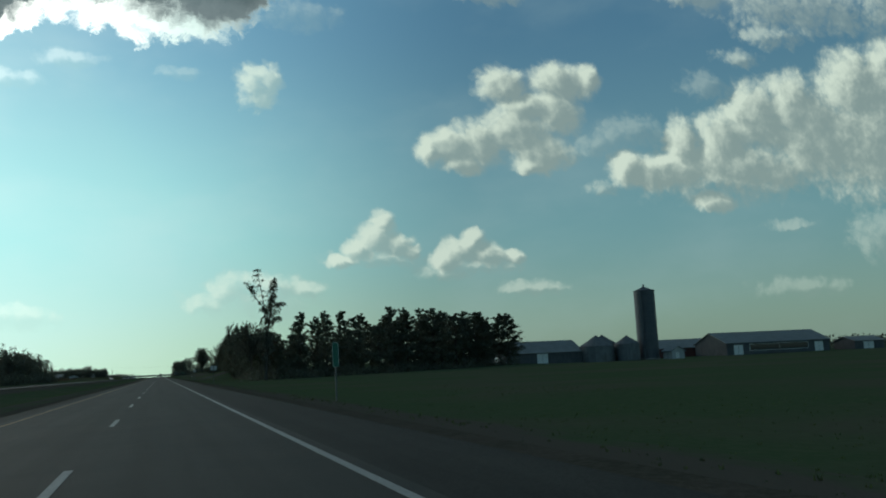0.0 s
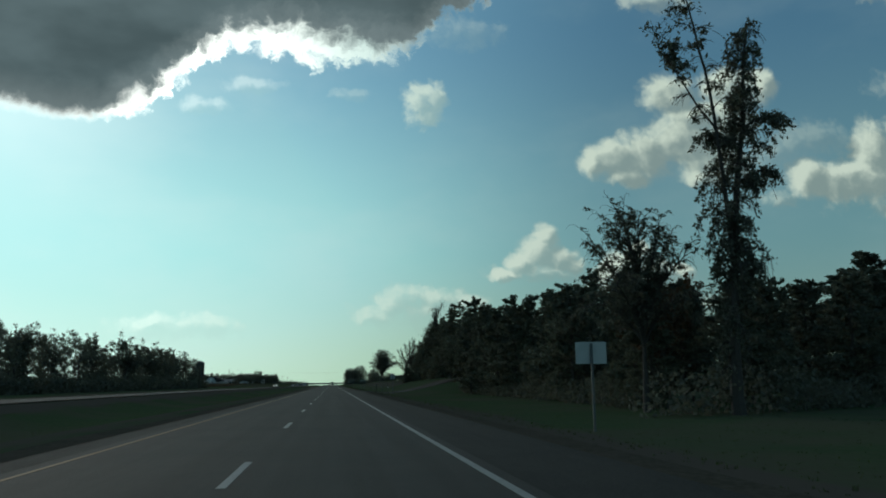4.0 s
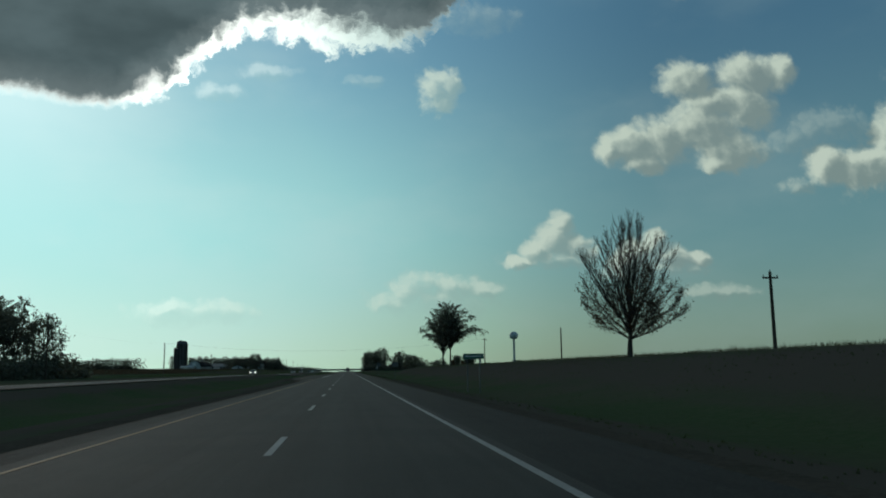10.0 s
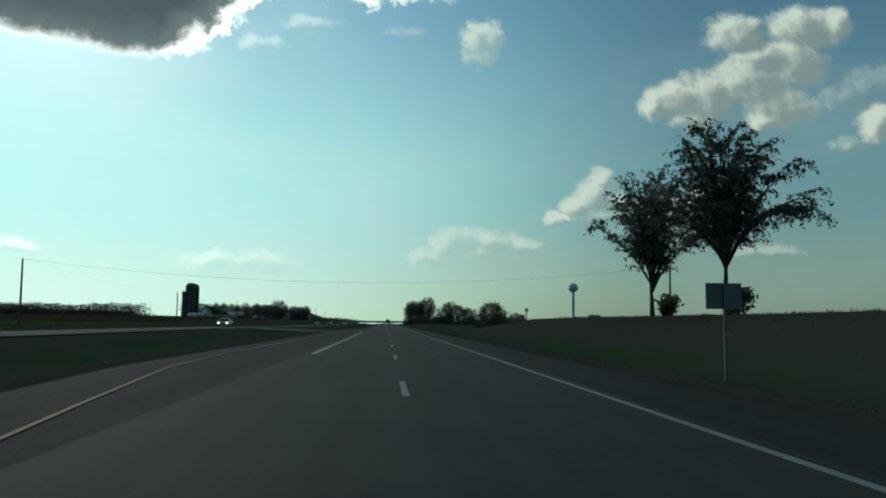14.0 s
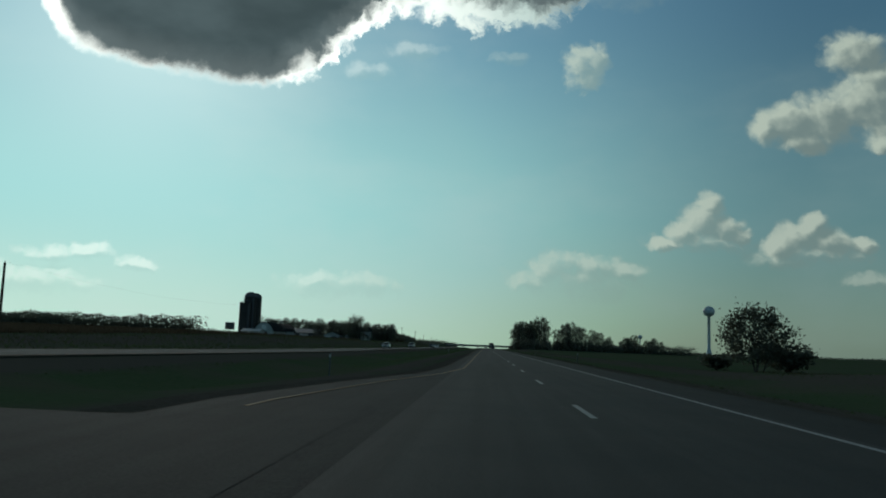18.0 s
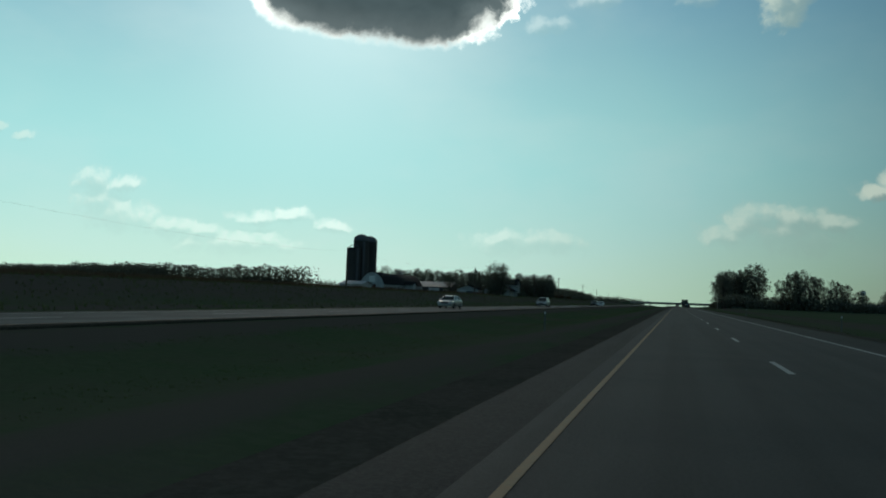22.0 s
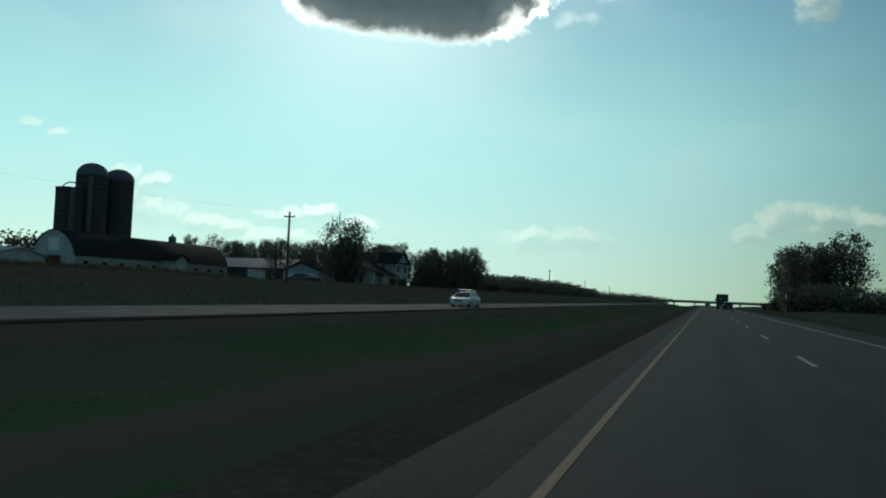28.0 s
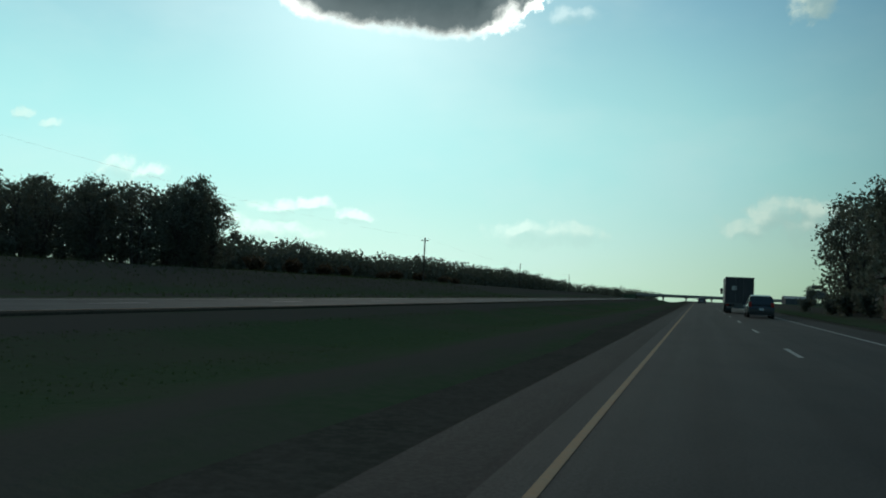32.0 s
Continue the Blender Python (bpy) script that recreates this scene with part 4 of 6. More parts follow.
# ---- woods and single trees on the outer side ----
rng = random.Random(7)
PINES = [pine_tree(11 + i, 11.5, "dark green pine in a dense roadside stand", first=0.10 + 0.04 * (i % 3), spread=0.25, irregular=0.5 + 0.08 * (i % 2), leaves=5600) for i in range(4)]
HIGH_PINES = [pine_tree(31 + i, 15.0, "tall ragged white pine with bare lower trunk", first=0.26, spread=0.27, irregular=0.75, leaves=7000) for i in range(2)]
SPRUCES = [spruce_tree(41 + i, 13.5, "dense dark spruce with drooping boughs", width=0.29 + 0.04 * i) for i in range(2)]
BROADS = [broad_tree(51 + i, "leafy_tree", "leafy broadleaf tree with open crown", 12.0, 3600) for i in range(3)]
LOBED = [bushy_tree(61 + i, "poplar_tree", "bushy poplar leafy nearly to the ground", 12.0, 6.0 + i, 3000, size=0.27) for i in range(3)]

# stand of pines: edge along the side field, tall trees behind, then along the road
for i in range(16):
    k = i / 15
    x, y = 22 + (93 - 22) * k, 156 + (209 - 156) * k
    for row in range(2):
        tall = rng.uniform(0.86, 1.08) * (0.62 + 0.60 * smooth01(k, 0.03, 0.6))
        plant(PINES[rng.randrange(4)], x - 3.6 * row + rng.uniform(-1.2, 1.2), y + 5.5 * row + rng.uniform(-1.5, 1.5), tall, rng.uniform(0, 360), wide=tall * 1.22)
for i in range(13):
    k = i / 12
    plant(PINES[rng.randrange(4)], 36 + 58 * k + rng.uniform(-2, 2), 226 + 34 * k + rng.uniform(-3, 3), rng.uniform(1.35, 1.6), rng.uniform(0, 360), wide=1.3)
y = 166.0
while y < 300:
    for row, x in enumerate((21.0, 27.0, 34.0)):
        if row == 2 or (row == 1 and y > 262 and int(y) % 2):
            continue
        if 243 < y < 252 and row == 0:
            continue
        kind = PINES[rng.randrange(4)] if y < 228 or rng.random() < 0.3 else (HIGH_PINES[rng.randrange(2)] if y < 262 or rng.random() < 0.25 else SPRUCES[rng.randrange(2)])
        size = rng.uniform(0.82, 1.0) * (0.80 + 0.2 * smooth01(y, 170, 205))
        if kind in HIGH_PINES:
            size *= 0.88
        if kind in SPRUCES:
            size *= 0.98
        plant(kind, x + rng.uniform(-1.4, 1.4) + (2.5 if y > 228 else 0), y + rng.uniform(-1.6, 1.6), size, rng.uniform(0, 360))
    y += 5.2
plant(HIGH_PINES[0], 23.3, 240.3, 0.93, 40)
plant(SPRUCES[1], 25.0, 276.0, 1.08, 80)
plant(SPRUCES[0], 28.2, 275.0, 1.06, 200)
plant(bushy_tree(74, "cedar_tree", "dense bushy cedar at the end of the stand", 12.0, 6.5, 7500, NEEDLES, 0.22, columns=4), 23.3, 294.5, 1.0, 0)
plant(HIGH_PINES[1], 25.5, 253.0, 0.84, 0)
plant(SPRUCES[0], 23.5, 305.5, 0.83, 20)
plant(SPRUCES[1], 21.0, 309.0, 0.5, 200)
plant(SPRUCES[0], 22.1, 306.4, 0.64, 120)
plant(SPRUCES[1], 21.4, 304.0, 0.66, 20)
plant(SPRUCES[0], 27.0, 304.0, 0.78, 100)
plant(SPRUCES[1], 26.5, 298.0, 0.92, 310)
plant(SPRUCES[0], 21.8, 300.5, 0.6, 70)

def arching_elm(seed, height, reach, droop, fork=0.3, count=15, label="vase-shaped elm with drooping leafy twigs on the crest", size=0.15, leafy=0.8, twigs=2):
    """reach: crown half width towards (+x, -x, the other two); droop: how far limbs bend over on the +x and the other side."""
    r = random.Random(seed)
    limbs, tips = [], []
    arch(r, (0, 0, -0.2), 0.0, 0.0, 0.03, height * (fork + 0.14), height * 0.022, limbs, 0, 8)
    for i in range(count):
        az = 2.4 * i + r.uniform(-0.3, 0.3)
        east = 0.5 + 0.5 * math.cos(az)
        far = (reach[0] * max(0.0, math.cos(az)) ** 2 + reach[1] * max(0.0, -math.cos(az)) ** 2 + reach[2] * math.sin(az) ** 2)
        k = (i + 0.5) / count
        out = far * (0.15 + 0.9 * k)
        top = height * (1.0 - 0.42 * k ** 1.5) * r.uniform(0.93, 1.03)
        foot = height * (fork + 0.12 * (1 - k) + r.uniform(-0.03, 0.03))
        length = 1.06 * math.hypot(out, top - foot)
        mean = math.atan2(out, top - foot)
        bend = droop[0] * east + droop[1] * (1 - east)
        main = arch(r, (0.02, 0, foot), az, mean * (1 - 0.45 * bend), mean * (1 + 0.55 * bend) + 0.2 * bend * k, length, height * 0.0105, limbs, 1, 10)
        for q, t, a in main[2:]:
            for _ in range(3 if twigs == 1 else 2):
                sub = arch(r, q, a + r.choice((-1, 1)) * r.uniform(0.3, 1.7), max(0.1, t + r.uniform(-0.6, 0.45)), min(2.0, t + r.uniform(0.0, 0.6) + 0.4 * bend), height * r.uniform(0.08, 0.20), 0.03, limbs, 2, 5)
                for q2, t2, a2 in sub[1:]:
                    for _ in range(twigs):
                        twig = arch(r, q2, a2 + r.uniform(-1.5, 1.5), max(0.1, t2 + r.uniform(-0.5, 0.4)), min(2.8, t2 + 1.3 * bend + r.uniform(-0.2, 0.5)), height * r.uniform(0.03, 0.10), 0.012, limbs, 3, 3)
                        if r.random() < leafy:
                            for a0, b0 in zip(twig, twig[1:]):
                                for _ in range(3):
                                    c = a0[0].lerp(b0[0], r.random())
                                    tips.append((c.x + r.gauss(0, 0.07), c.y + r.gauss(0, 0.07), c.z + r.gauss(0, 0.06) - 0.04))
    return tree("elm_tree", label, wood_mesh(limbs, "elm", 0.01), leaf_mesh("crown", tips, size, LEAF, seed, 0.0, 1.8))


# the vine-hung dead elm that towers over the stand, two leaders
def vine_tree():
    r = random.Random(5)
    wood, tips = [], []

    def spray(q, az, tilt0, tilt1, length, leafy, hang):
        """A side shoot with leafy twigs that hang."""
        for q2, t2, a2 in arch(r, q, az, tilt0, tilt1, length, 0.03, wood, 2, 5)[1:]:
            for _ in range(2):
                twig = arch(r, q2, a2 + r.uniform(-1.6, 1.6), t2 + 0.2, hang, r.uniform(0.3, 0.9), 0.012, wood, 3, 3)
                if r.random() < leafy:
                    for k, _, _ in twig:
                        for _ in range(3):
                            tips.append((k.x + r.gauss(0, 0.09), k.y + r.gauss(0, 0.09), k.z + r.gauss(0, 0.11)))

    trunk = arch(r, (0, 0, -0.2), 0.0, 0.0, 0.04, 8.4, 0.34, wood, 0, 8)
    hung = arch(r, trunk[6][0], 0.0, 0.10, 0.17, 12.6, 0.20, wood, 0, 14)
    high = arch(r, trunk[7][0], radians(185), 0.02, 0.24, 12.8, 0.13, wood, 0, 13)
    side = arch(r, high[6][0], radians(190), 0.72, 0.62, 4.6, 0.06, wood, 1, 7)
    # vines clothe the leader from top to foot, and the trunk below it
    for j, (q, t, a) in enumerate(trunk[3:]):
        for _ in range(7):
            q = trunk[j + 2][0].lerp(trunk[j + 3][0], r.random())
            spray(q, r.uniform(0, 6.28), 0.9, 2.2, r.uniform(0.5, 1.3), 0.42, 2.8)
    for j, (q, t, a) in enumerate(hung[1:]):
        for _ in range(9 if j < 10 else 6):
            q = hung[j][0].lerp(hung[j + 1][0], r.random())
            spray(q, r.uniform(0, 6.28), r.uniform(0.5, 1.2), r.uniform(1.8, 2.9), r.uniform(0.6, 2.2) * (1.0 if j < 9 else 0.6), 0.40, 2.9)
    for j, (q, t, a) in enumerate(high[3:]):
        for _ in range(2):
            spray(q, r.uniform(0, 6.28), r.uniform(0.5, 1.0), 1.6, r.uniform(0.4, 1.0), 0.18 if j < 7 else 0.5, 2.3)
    for j, (q, t, a) in enumerate(side[1:]):
        spray(q, r.uniform(0, 6.28), 0.6, 1.6, r.uniform(0.4, 0.8), 0.35 if j < 4 else 0.95, 2.4)
        if j > 3:
            spray(q, r.uniform(0, 6.28), 0.2, 0.6, 0.9, 0.95, 1.2)
    for j, az in ((5, 0.1), (7, 3.0), (8, -0.2)):
        for q, t, a in arch(r, hung[j][0], az, 1.0, 1.35, 1.8 if j != 7 else 1.3, 0.05, wood, 1, 6)[2:]:
            spray(q, a + r.uniform(-1, 1), 1.1, 2.0, r.uniform(0.4, 0.9), 0.85, 2.7)
    root = tree("vine_tree", "tall dying elm hung with leafy vines, two leaders", wood_mesh(wood, "vine"), leaf_mesh("crown", tips, 0.12, LEAF, 5, 0.0, 2.2))
    plant(root, 19.3, 150.5, 1.0, 0)


vine_tree()
plant(arching_elm(71, 9.9, (2.8, 3.2, 3.0), (0.9, 0.9), 0.34, 12, "spreading small-leaved elm with arching limbs", 0.13, 0.42, 1), 17.2, 156.0, 0.98, 60)
plant(broad_tree(72, "maple_tree", "reddish brown maple at the edge of the pines", 8.0, 2200, LEAF_AUTUMN, 0.28), 20.6, 163.0, 0.8, 10)
plant(SPRUCES[0], 18.6, 306.0, 0.36, 10, wide=0.42)
birch = broad_tree(73, "birch_tree", "thin birch with sparse high twigs", 13.0, 900, size=0.14, spec=dict(TALL, levels=2, ratio=(0.2, 0.35)))
plant(birch, 23.4, 290.0, 1.36, 140, wide=1.25)
for x, y, k in ((25.0, 301.0, 0.86), (27.5, 296.0, 1.0), (24.6, 289.5, 0.95), (29.0, 302.0, 0.8), (23.0, 303.0, 0.7), (26.0, 284.0, 1.02), (24.4, 297.5, 0.92)):
    plant(SPRUCES[int(x) % 2], x, y, k, 40 * x)

# the nearly leafless tree on the rise
def bare_tree():
    r = random.Random(20)
    limbs, leafy = [], []
    trunk = arch(r, (0, 0, -0.2), 0.0, 0.0, 0.06, 4.6, 0.27, limbs, 0, 9)
    for i in range(30):
        k = (i + 0.5) / 30
        tilt = 1.22 - 1.17 * k ** 0.8 + r.uniform(-0.06, 0.06)
        foot = trunk[4 + int(5 * k)][0]
        length = (11.0 - 4.4 * tilt) * r.uniform(0.86, 1.02) - 0.5 * k
        main = arch(r, foot, 2.4 * i + r.uniform(-0.3, 0.3), tilt, tilt * 0.62, length, 0.085, limbs, 1, 11)
        for j, (q, t, a) in enumerate(main[2:]):
            for _ in range(2):
                left = length * (1 - (j + 2) / 11)
                sub = arch(r, q, a + r.choice((-1, 1)) * r.uniform(0.4, 1.8), t + r.uniform(0.1, 0.55), t * 0.7 + 0.1, r.uniform(0.7, 1.5) + 0.18 * left, 0.022, limbs, 2, 5)
                for q2, t2, a2 in sub[1:]:
                    for _ in range(2):
                        twig = arch(r, q2, a2 + r.uniform(-1.5, 1.5), t2 + r.uniform(0.0, 0.5), t2 * 0.6, r.uniform(0.3, 0.95), 0.011, limbs, 3, 2)
                        if tilt > 0.75 and r.random() < 0.55 or r.random() < 0.05:
                            leafy += [p for p, _, _ in twig]
    tips = [(p.x + r.gauss(0, 0.14), p.y + r.gauss(0, 0.14), p.z + r.gauss(0, 0.12) - 0.05) for p in leafy for _ in range(2)]
    root = tree("bare_tree", "nearly leafless roadside tree on a grassy rise", wood_mesh(limbs, "bare", 0.010), leaf_mesh("crown", tips, 0.11, LEAF_AUTUMN, 20))
    plant(root, 24.3, 355.0, 0.78, 0, wide=1.0)


bare_tree()

# the pair of elms on the crest: long arching limbs, hanging leafy twigs
plant(arching_elm(81, 11.6, (3.6, 5.0, 3.8), (0.75, 0.75), 0.21, 22, leafy=0.48), 23.0, 476.0, 0.97, 0)
plant(arching_elm(82, 12.0, (7.4, 4.0, 5.0), (1.15, 0.8), 0.26, 26, leafy=0.48), 22.6, 459.5, 0.97, 0)
SHRUB = bush(91, "leafy shrub at the foot of the trees", 2.4, 3.0)
SHRUB_RED = bush(92, "reddish brown shrub in rough grass", 1.8, 2.4, mat=LEAF_AUTUMN)
for x, y, s in ((24.5, 463, 0.9), (26, 481, 0.8), (28, 470, 1.0), (30, 492, 0.7), (33, 500, 1.2)):
    plant(SHRUB if s > 0.85 else SHRUB_RED, x, y, s, rng.uniform(0, 360))
plant(bushy_tree(94, "oak_tree", "small round-headed oak with thin foliage on the verge", 6.6, 7.4, 4600, size=0.24, low=0.2, columns=4), 26.5, 610.0, 1.0, 40)
plant(SHRUB, 30.5, 612.0, 1.3, 10, wide=2.0)
plant(SHRUB, 24.0, 616.0, 0.8, 10, wide=1.3)
DOME = bushy_tree(93, "round_tree", "lone dense round-headed tree in the field", 12.0, 15.0, 4200, size=0.6, columns=5)
plant(DOME, 135.0, 925.0, 0.62, 0, wide=1.05)

# tree belt on the outer side near the end
for x, y, s, k in ((18.6, 1031, 1.35, 0), (20, 1036, 1.2, 1), (23, 1044, 1.45, 2), (20, 1064, 1.5, 1), (27, 1040, 1.35, 0), (26, 1052, 1.55, 0), (18.5, 1052, 1.3, 2),
                   (33, 1046, 1.75, 1), (30, 1056, 1.5, 2), (22, 1074, 1.4, 1), (28, 1080, 1.3, 0), (35, 1062, 1.6, 2),
                   (40, 1003, 1.05, 1), (44.6, 1005, 1.35, 0), (48, 1012, 1.4, 2), (51, 1002, 1.2, 1), (55, 1010, 1.2, 0), (60, 1000, 1.05, 2), (46, 998, 1.1, 0), (65, 1008, 0.95, 1)):
    plant(LOBED[k], x, y, s, rng.uniform(0, 360))
for i in range(12):
    plant(LOBED[rng.randrange(3)], rng.uniform(64, 112), 985 + rng.uniform(0, 60), rng.uniform(0.62, 0.88), rng.uniform(0, 360))
for i in range(22):
    x, y = 40 + 110 * rng.random(), 1120 + 300 * rng.random()
    plant(LOBED[rng.randrange(3)], x, y, rng.uniform(0.6, 0.9), rng.uniform(0, 360), wide=rng.uniform(0.8, 1.2))
for i in range(8):
    plant(SHRUB, 14.5 + rng.uniform(0, 4), 1012 + 9 * i, rng.uniform(0.8, 1.5), rng.uniform(0, 360))

# ---- woods on the far side of the other carriageway ----
y = 225.0
while y < 452:
    for row, x in enumerate((-54.0, -61.0)):
        if row and int(y) % 2:
            continue
        kind = (LOBED + LOBED + BROADS)[rng.randrange(8)]
        plant(kind, x + rng.uniform(-2.0, 2.0), y + rng.uniform(-2.5, 2.5), rng.uniform(0.88, 1.1) * (0.9 + 0.12 * smooth01(y, 420, 450)), rng.uniform(0, 360))
    y += 7.4
plant(LOBED[1], -51.5, 441.0, 0.95, 30)
# behind and beside the farm house
for i in range(17):
    plant(LOBED[rng.randrange(3)], -150 + 5.0 * i + rng.uniform(-2, 2), 1024 + rng.uniform(-6, 6), rng.uniform(0.9, 1.1), rng.uniform(0, 360))
for i in range(36):
    plant(LOBED[rng.randrange(3)], -132 + 2.1 * i + rng.uniform(-1, 1), 1012 + rng.uniform(-3, 3), rng.uniform(0.72, 0.92), rng.uniform(0, 360), wide=0.72)
for x, y, s, k in ((-90, 984, 0.85, 0), (-96, 978, 0.8, 2), (-66, 994, 0.66, 1), (-63, 998, 0.72, 0), (-60, 1001, 0.72, 2), (-58.5, 1006, 0.74, 1), (-57.5, 1011.5, 0.72, 0), (-63, 1010, 0.7, 2), (-68, 1003, 0.72, 1), (-72, 997, 0.7, 2), (-84, 993, 0.84, 0), (-79, 997, 0.86, 1), (-88, 998, 0.9, 2)):
    plant(LOBED[k], x, y, s, rng.uniform(0, 360), wide=s * 1.35)
plant(bushy_tree(84, "yard_tree", "tall round-crowned shade tree in the farm yard", 13.2, 11.0, 5200, size=0.30, low=0.12, columns=5), -72.5, 964.0, 1.0, 90)
plant(bushy_tree(85, "yard_tree", "dark dense shade tree in the farm yard", 10.0, 9.0, 4200, columns=4), -75.0, 968.0, 0.95, 0)
for i in range(22):
    k = 0.27 + 0.73 * i / 21
    plant(LOBED[rng.randrange(3)], -86 - 16 * rng.random() + 12 * k, 1062 + 830 * k, rng.uniform(0.5, 0.75) + 0.2 * k, rng.uniform(0, 360), wide=1.1)
for i in range(9):
    plant(SHRUB_RED, -64 - 6 * rng.random(), 1035 + 13 * i, rng.uniform(0.8, 1.4), rng.uniform(0, 360), wide=1.6)


def far_woods(name, label, line, depth, low, high, count, seed, mat=LEAF, size=1.3):
    """A distant belt of trees as one heap of many small clumps with an uneven top."""
    r = random.Random(seed)
    tips, sizes = [], []
    span = [math.dist(a, b) for a, b in zip(line, line[1:])]
    for _ in range(count):
        j = r.choices(range(len(span)), span)[0]
        k = r.random()
        x = line[j][0] + (line[j + 1][0] - line[j][0]) * k + r.uniform(-depth, depth)
        y = line[j][1] + (line[j + 1][1] - line[j][1]) * k + r.uniform(-depth, depth)
        top = low + (high - low) * (0.5 + 0.5 * noise.noise((x * 0.035, y * 0.035, seed))) + 2.2 * noise.noise((x * 0.15, y * 0.15, seed + 4.0))
        rise = r.random() ** 0.9
        tips.append((x, y, ground_z(x, y) + max(0.3, top) * rise))
        sizes.append(size * (1.4 - 0.75 * rise))
    ob = new(name, leaf_mesh(name, tips, np.array(sizes), mat, seed, 0.0, 1.2))
    return tagged(ob, label, "trees", kind="stuff")


far_woods("distant_tree_line", "long dark tree line far across the fields", [(-170, 985), (-235, 968), (-340, 1030), (-430, 1075), (-760, 1150)], 8, 7, 12, 76000, 2, size=1.05)
far_woods("far_tree_line", "low dark woods beyond the farm fields", [(-342, 1223), (-330, 1500), (-300, 1900)], 16, 7, 13, 16000, 5, size=1.5)
far_woods("distant_woods", "dark wooded rise beside the far end of the road", [(-118, 1500), (-90, 1700), (-72, 1900), (-64, 2050)], 12, 6, 15, 11000, 3, size=1.4)
far_woods("far_copse", "hazy woods on the far horizon", [(-300, 2300), (-130, 2400)], 30, 9, 13, 4000, 4, size=3.4)
far_woods("far_copse", "low hazy woods beyond the overpass", [(190, 1950), (700, 1850)], 25, 6, 9, 8000, 14, size=3.0)
far_woods("field_trees", "low belt of trees behind the farm barns", [(240, 300), (420, 330), (620, 520)], 12, 3, 6, 5000, 6)
far_woods("hedge", "ragged brush and small trees beside the other carriageway", [(-76, 1030), (-80, 1130)], 6, 3.8, 6.8, 15000, 9, size=0.7)
far_woods("hedge", "taller ragged brush farther along the other carriageway", [(-80, 1130), (-84, 1420)], 6, 5.2, 8.6, 26000, 10, size=0.85)
far_woods("belt_brush", "dark undergrowth filling the tree belt", [(17, 1012), (40, 1004), (70, 992), (112, 985)], 4, 3.0, 6.8, 15000, 15, size=0.6)

far_woods("stand_brush", "dark undergrowth along the foot of the pines", [(16, 151), (23, 153), (94, 206)], 1.6, 1.0, 2.8, 14000, 22, size=0.22)
far_woods("verge_brush", "dark undergrowth beside the roadside pines", [(19, 158), (20.5, 200), (21, 236)], 1.2, 0.8, 2.4, 9000, 23, size=0.2)
far_woods("wood_edge_brush", "dark leafy brush along the foot of the far wood", [(-50, 222), (-51, 340), (-49.5, 455)], 2.2, 2.2, 4.8, 16000, 21, size=0.55)

# ---- grass ----


def tufts(name, label, count, mat, seed, pick, height, width):
    rs = random.Random(seed)
    v, f = [], []
    for _ in range(count):
        x, y = pick(rs)
        z = ground_z(x, y) - 0.03
        h = height * rs.uniform(0.5, 1.3)
        for _ in range(3):
            a = rs.uniform(0, math.pi)
            w = width * rs.uniform(0.6, 1.3)
            lx, ly = rs.gauss(0, 0.35) * h, rs.gauss(0, 0.35) * h
            ox, oy = rs.gauss(0, width), rs.gauss(0, width)
            k = len(v)
            v += [(x + ox - w * math.cos(a), y + oy - w * math.sin(a), z), (x + ox + w * math.cos(a), y + oy + w * math.sin(a), z), (x + ox + lx, y + oy + ly, z + h)]
            f.append((k, k + 1, k + 2))
    me = bpy.data.meshes.new(name)
    me.from_pydata(v, [], f)
    me.materials.append(mat)
    tagged(new(name, me), label, "grass", kind="stuff")


tufts("verge_grass", "short green grass on the outer verge", 40000, BLADES, 1, lambda r: (7.0 + 15 * r.random() ** 1.4, r.uniform(-5, 1040)), 0.07, 0.028)
tufts("rough_grass", "tall dry grass along the crest of the rise", 22000, DRY, 2, lambda r: (25 + 27 * r.random(), r.uniform(300, 610)), 0.26, 0.025)
tufts("crop_stalks", "ragged tall crop stalks at the top of the rise", 9000, DRY, 6, lambda r: (36 + 30 * r.random(), r.uniform(345, 455)), 0.75, 0.03)
tufts("median_grass", "green grass in the median", 84000, BLADES, 3, lambda r: (-10.4 - 7.6 * r.random(), r.choice((r.uniform(0, 505), r.uniform(545, 1060), r.uniform(545, 1060)))), 0.06, 0.03)
tufts("field_stalks", "brown stalks of a ripe crop on the field behind the bank", 26000, STALKS, 7, lambda r: (-60 - 110 * r.random() ** 1.5, r.uniform(610, 905)), 0.75, 0.07)
tufts("bank_grass", "rough grass beyond the other carriageway", 16000, BLADES, 4, lambda r: (-32 - 26 * r.random(), r.uniform(480, 1080)), 0.25, 0.04)

# ---- farm on the outer side: silo, bins, barns ----


def bar_rows(g, x0, x1, z0, z1, y, rows, seed):
    """Plain bars in place of writing."""
    r = random.Random(seed)
    step = (z1 - z0) / rows
    for i in range(rows):
        z = z0 + step * i + step * 0.25
        x = x0
        while x < x1 - 0.02:
            w = min(r.uniform(0.04, 0.12) * (x1 - x0) * 2, x1 - x)
            g.box(x, x + w * 0.85, y, y - 0.004, z, z + step * 0.5)
            x += w
    return g


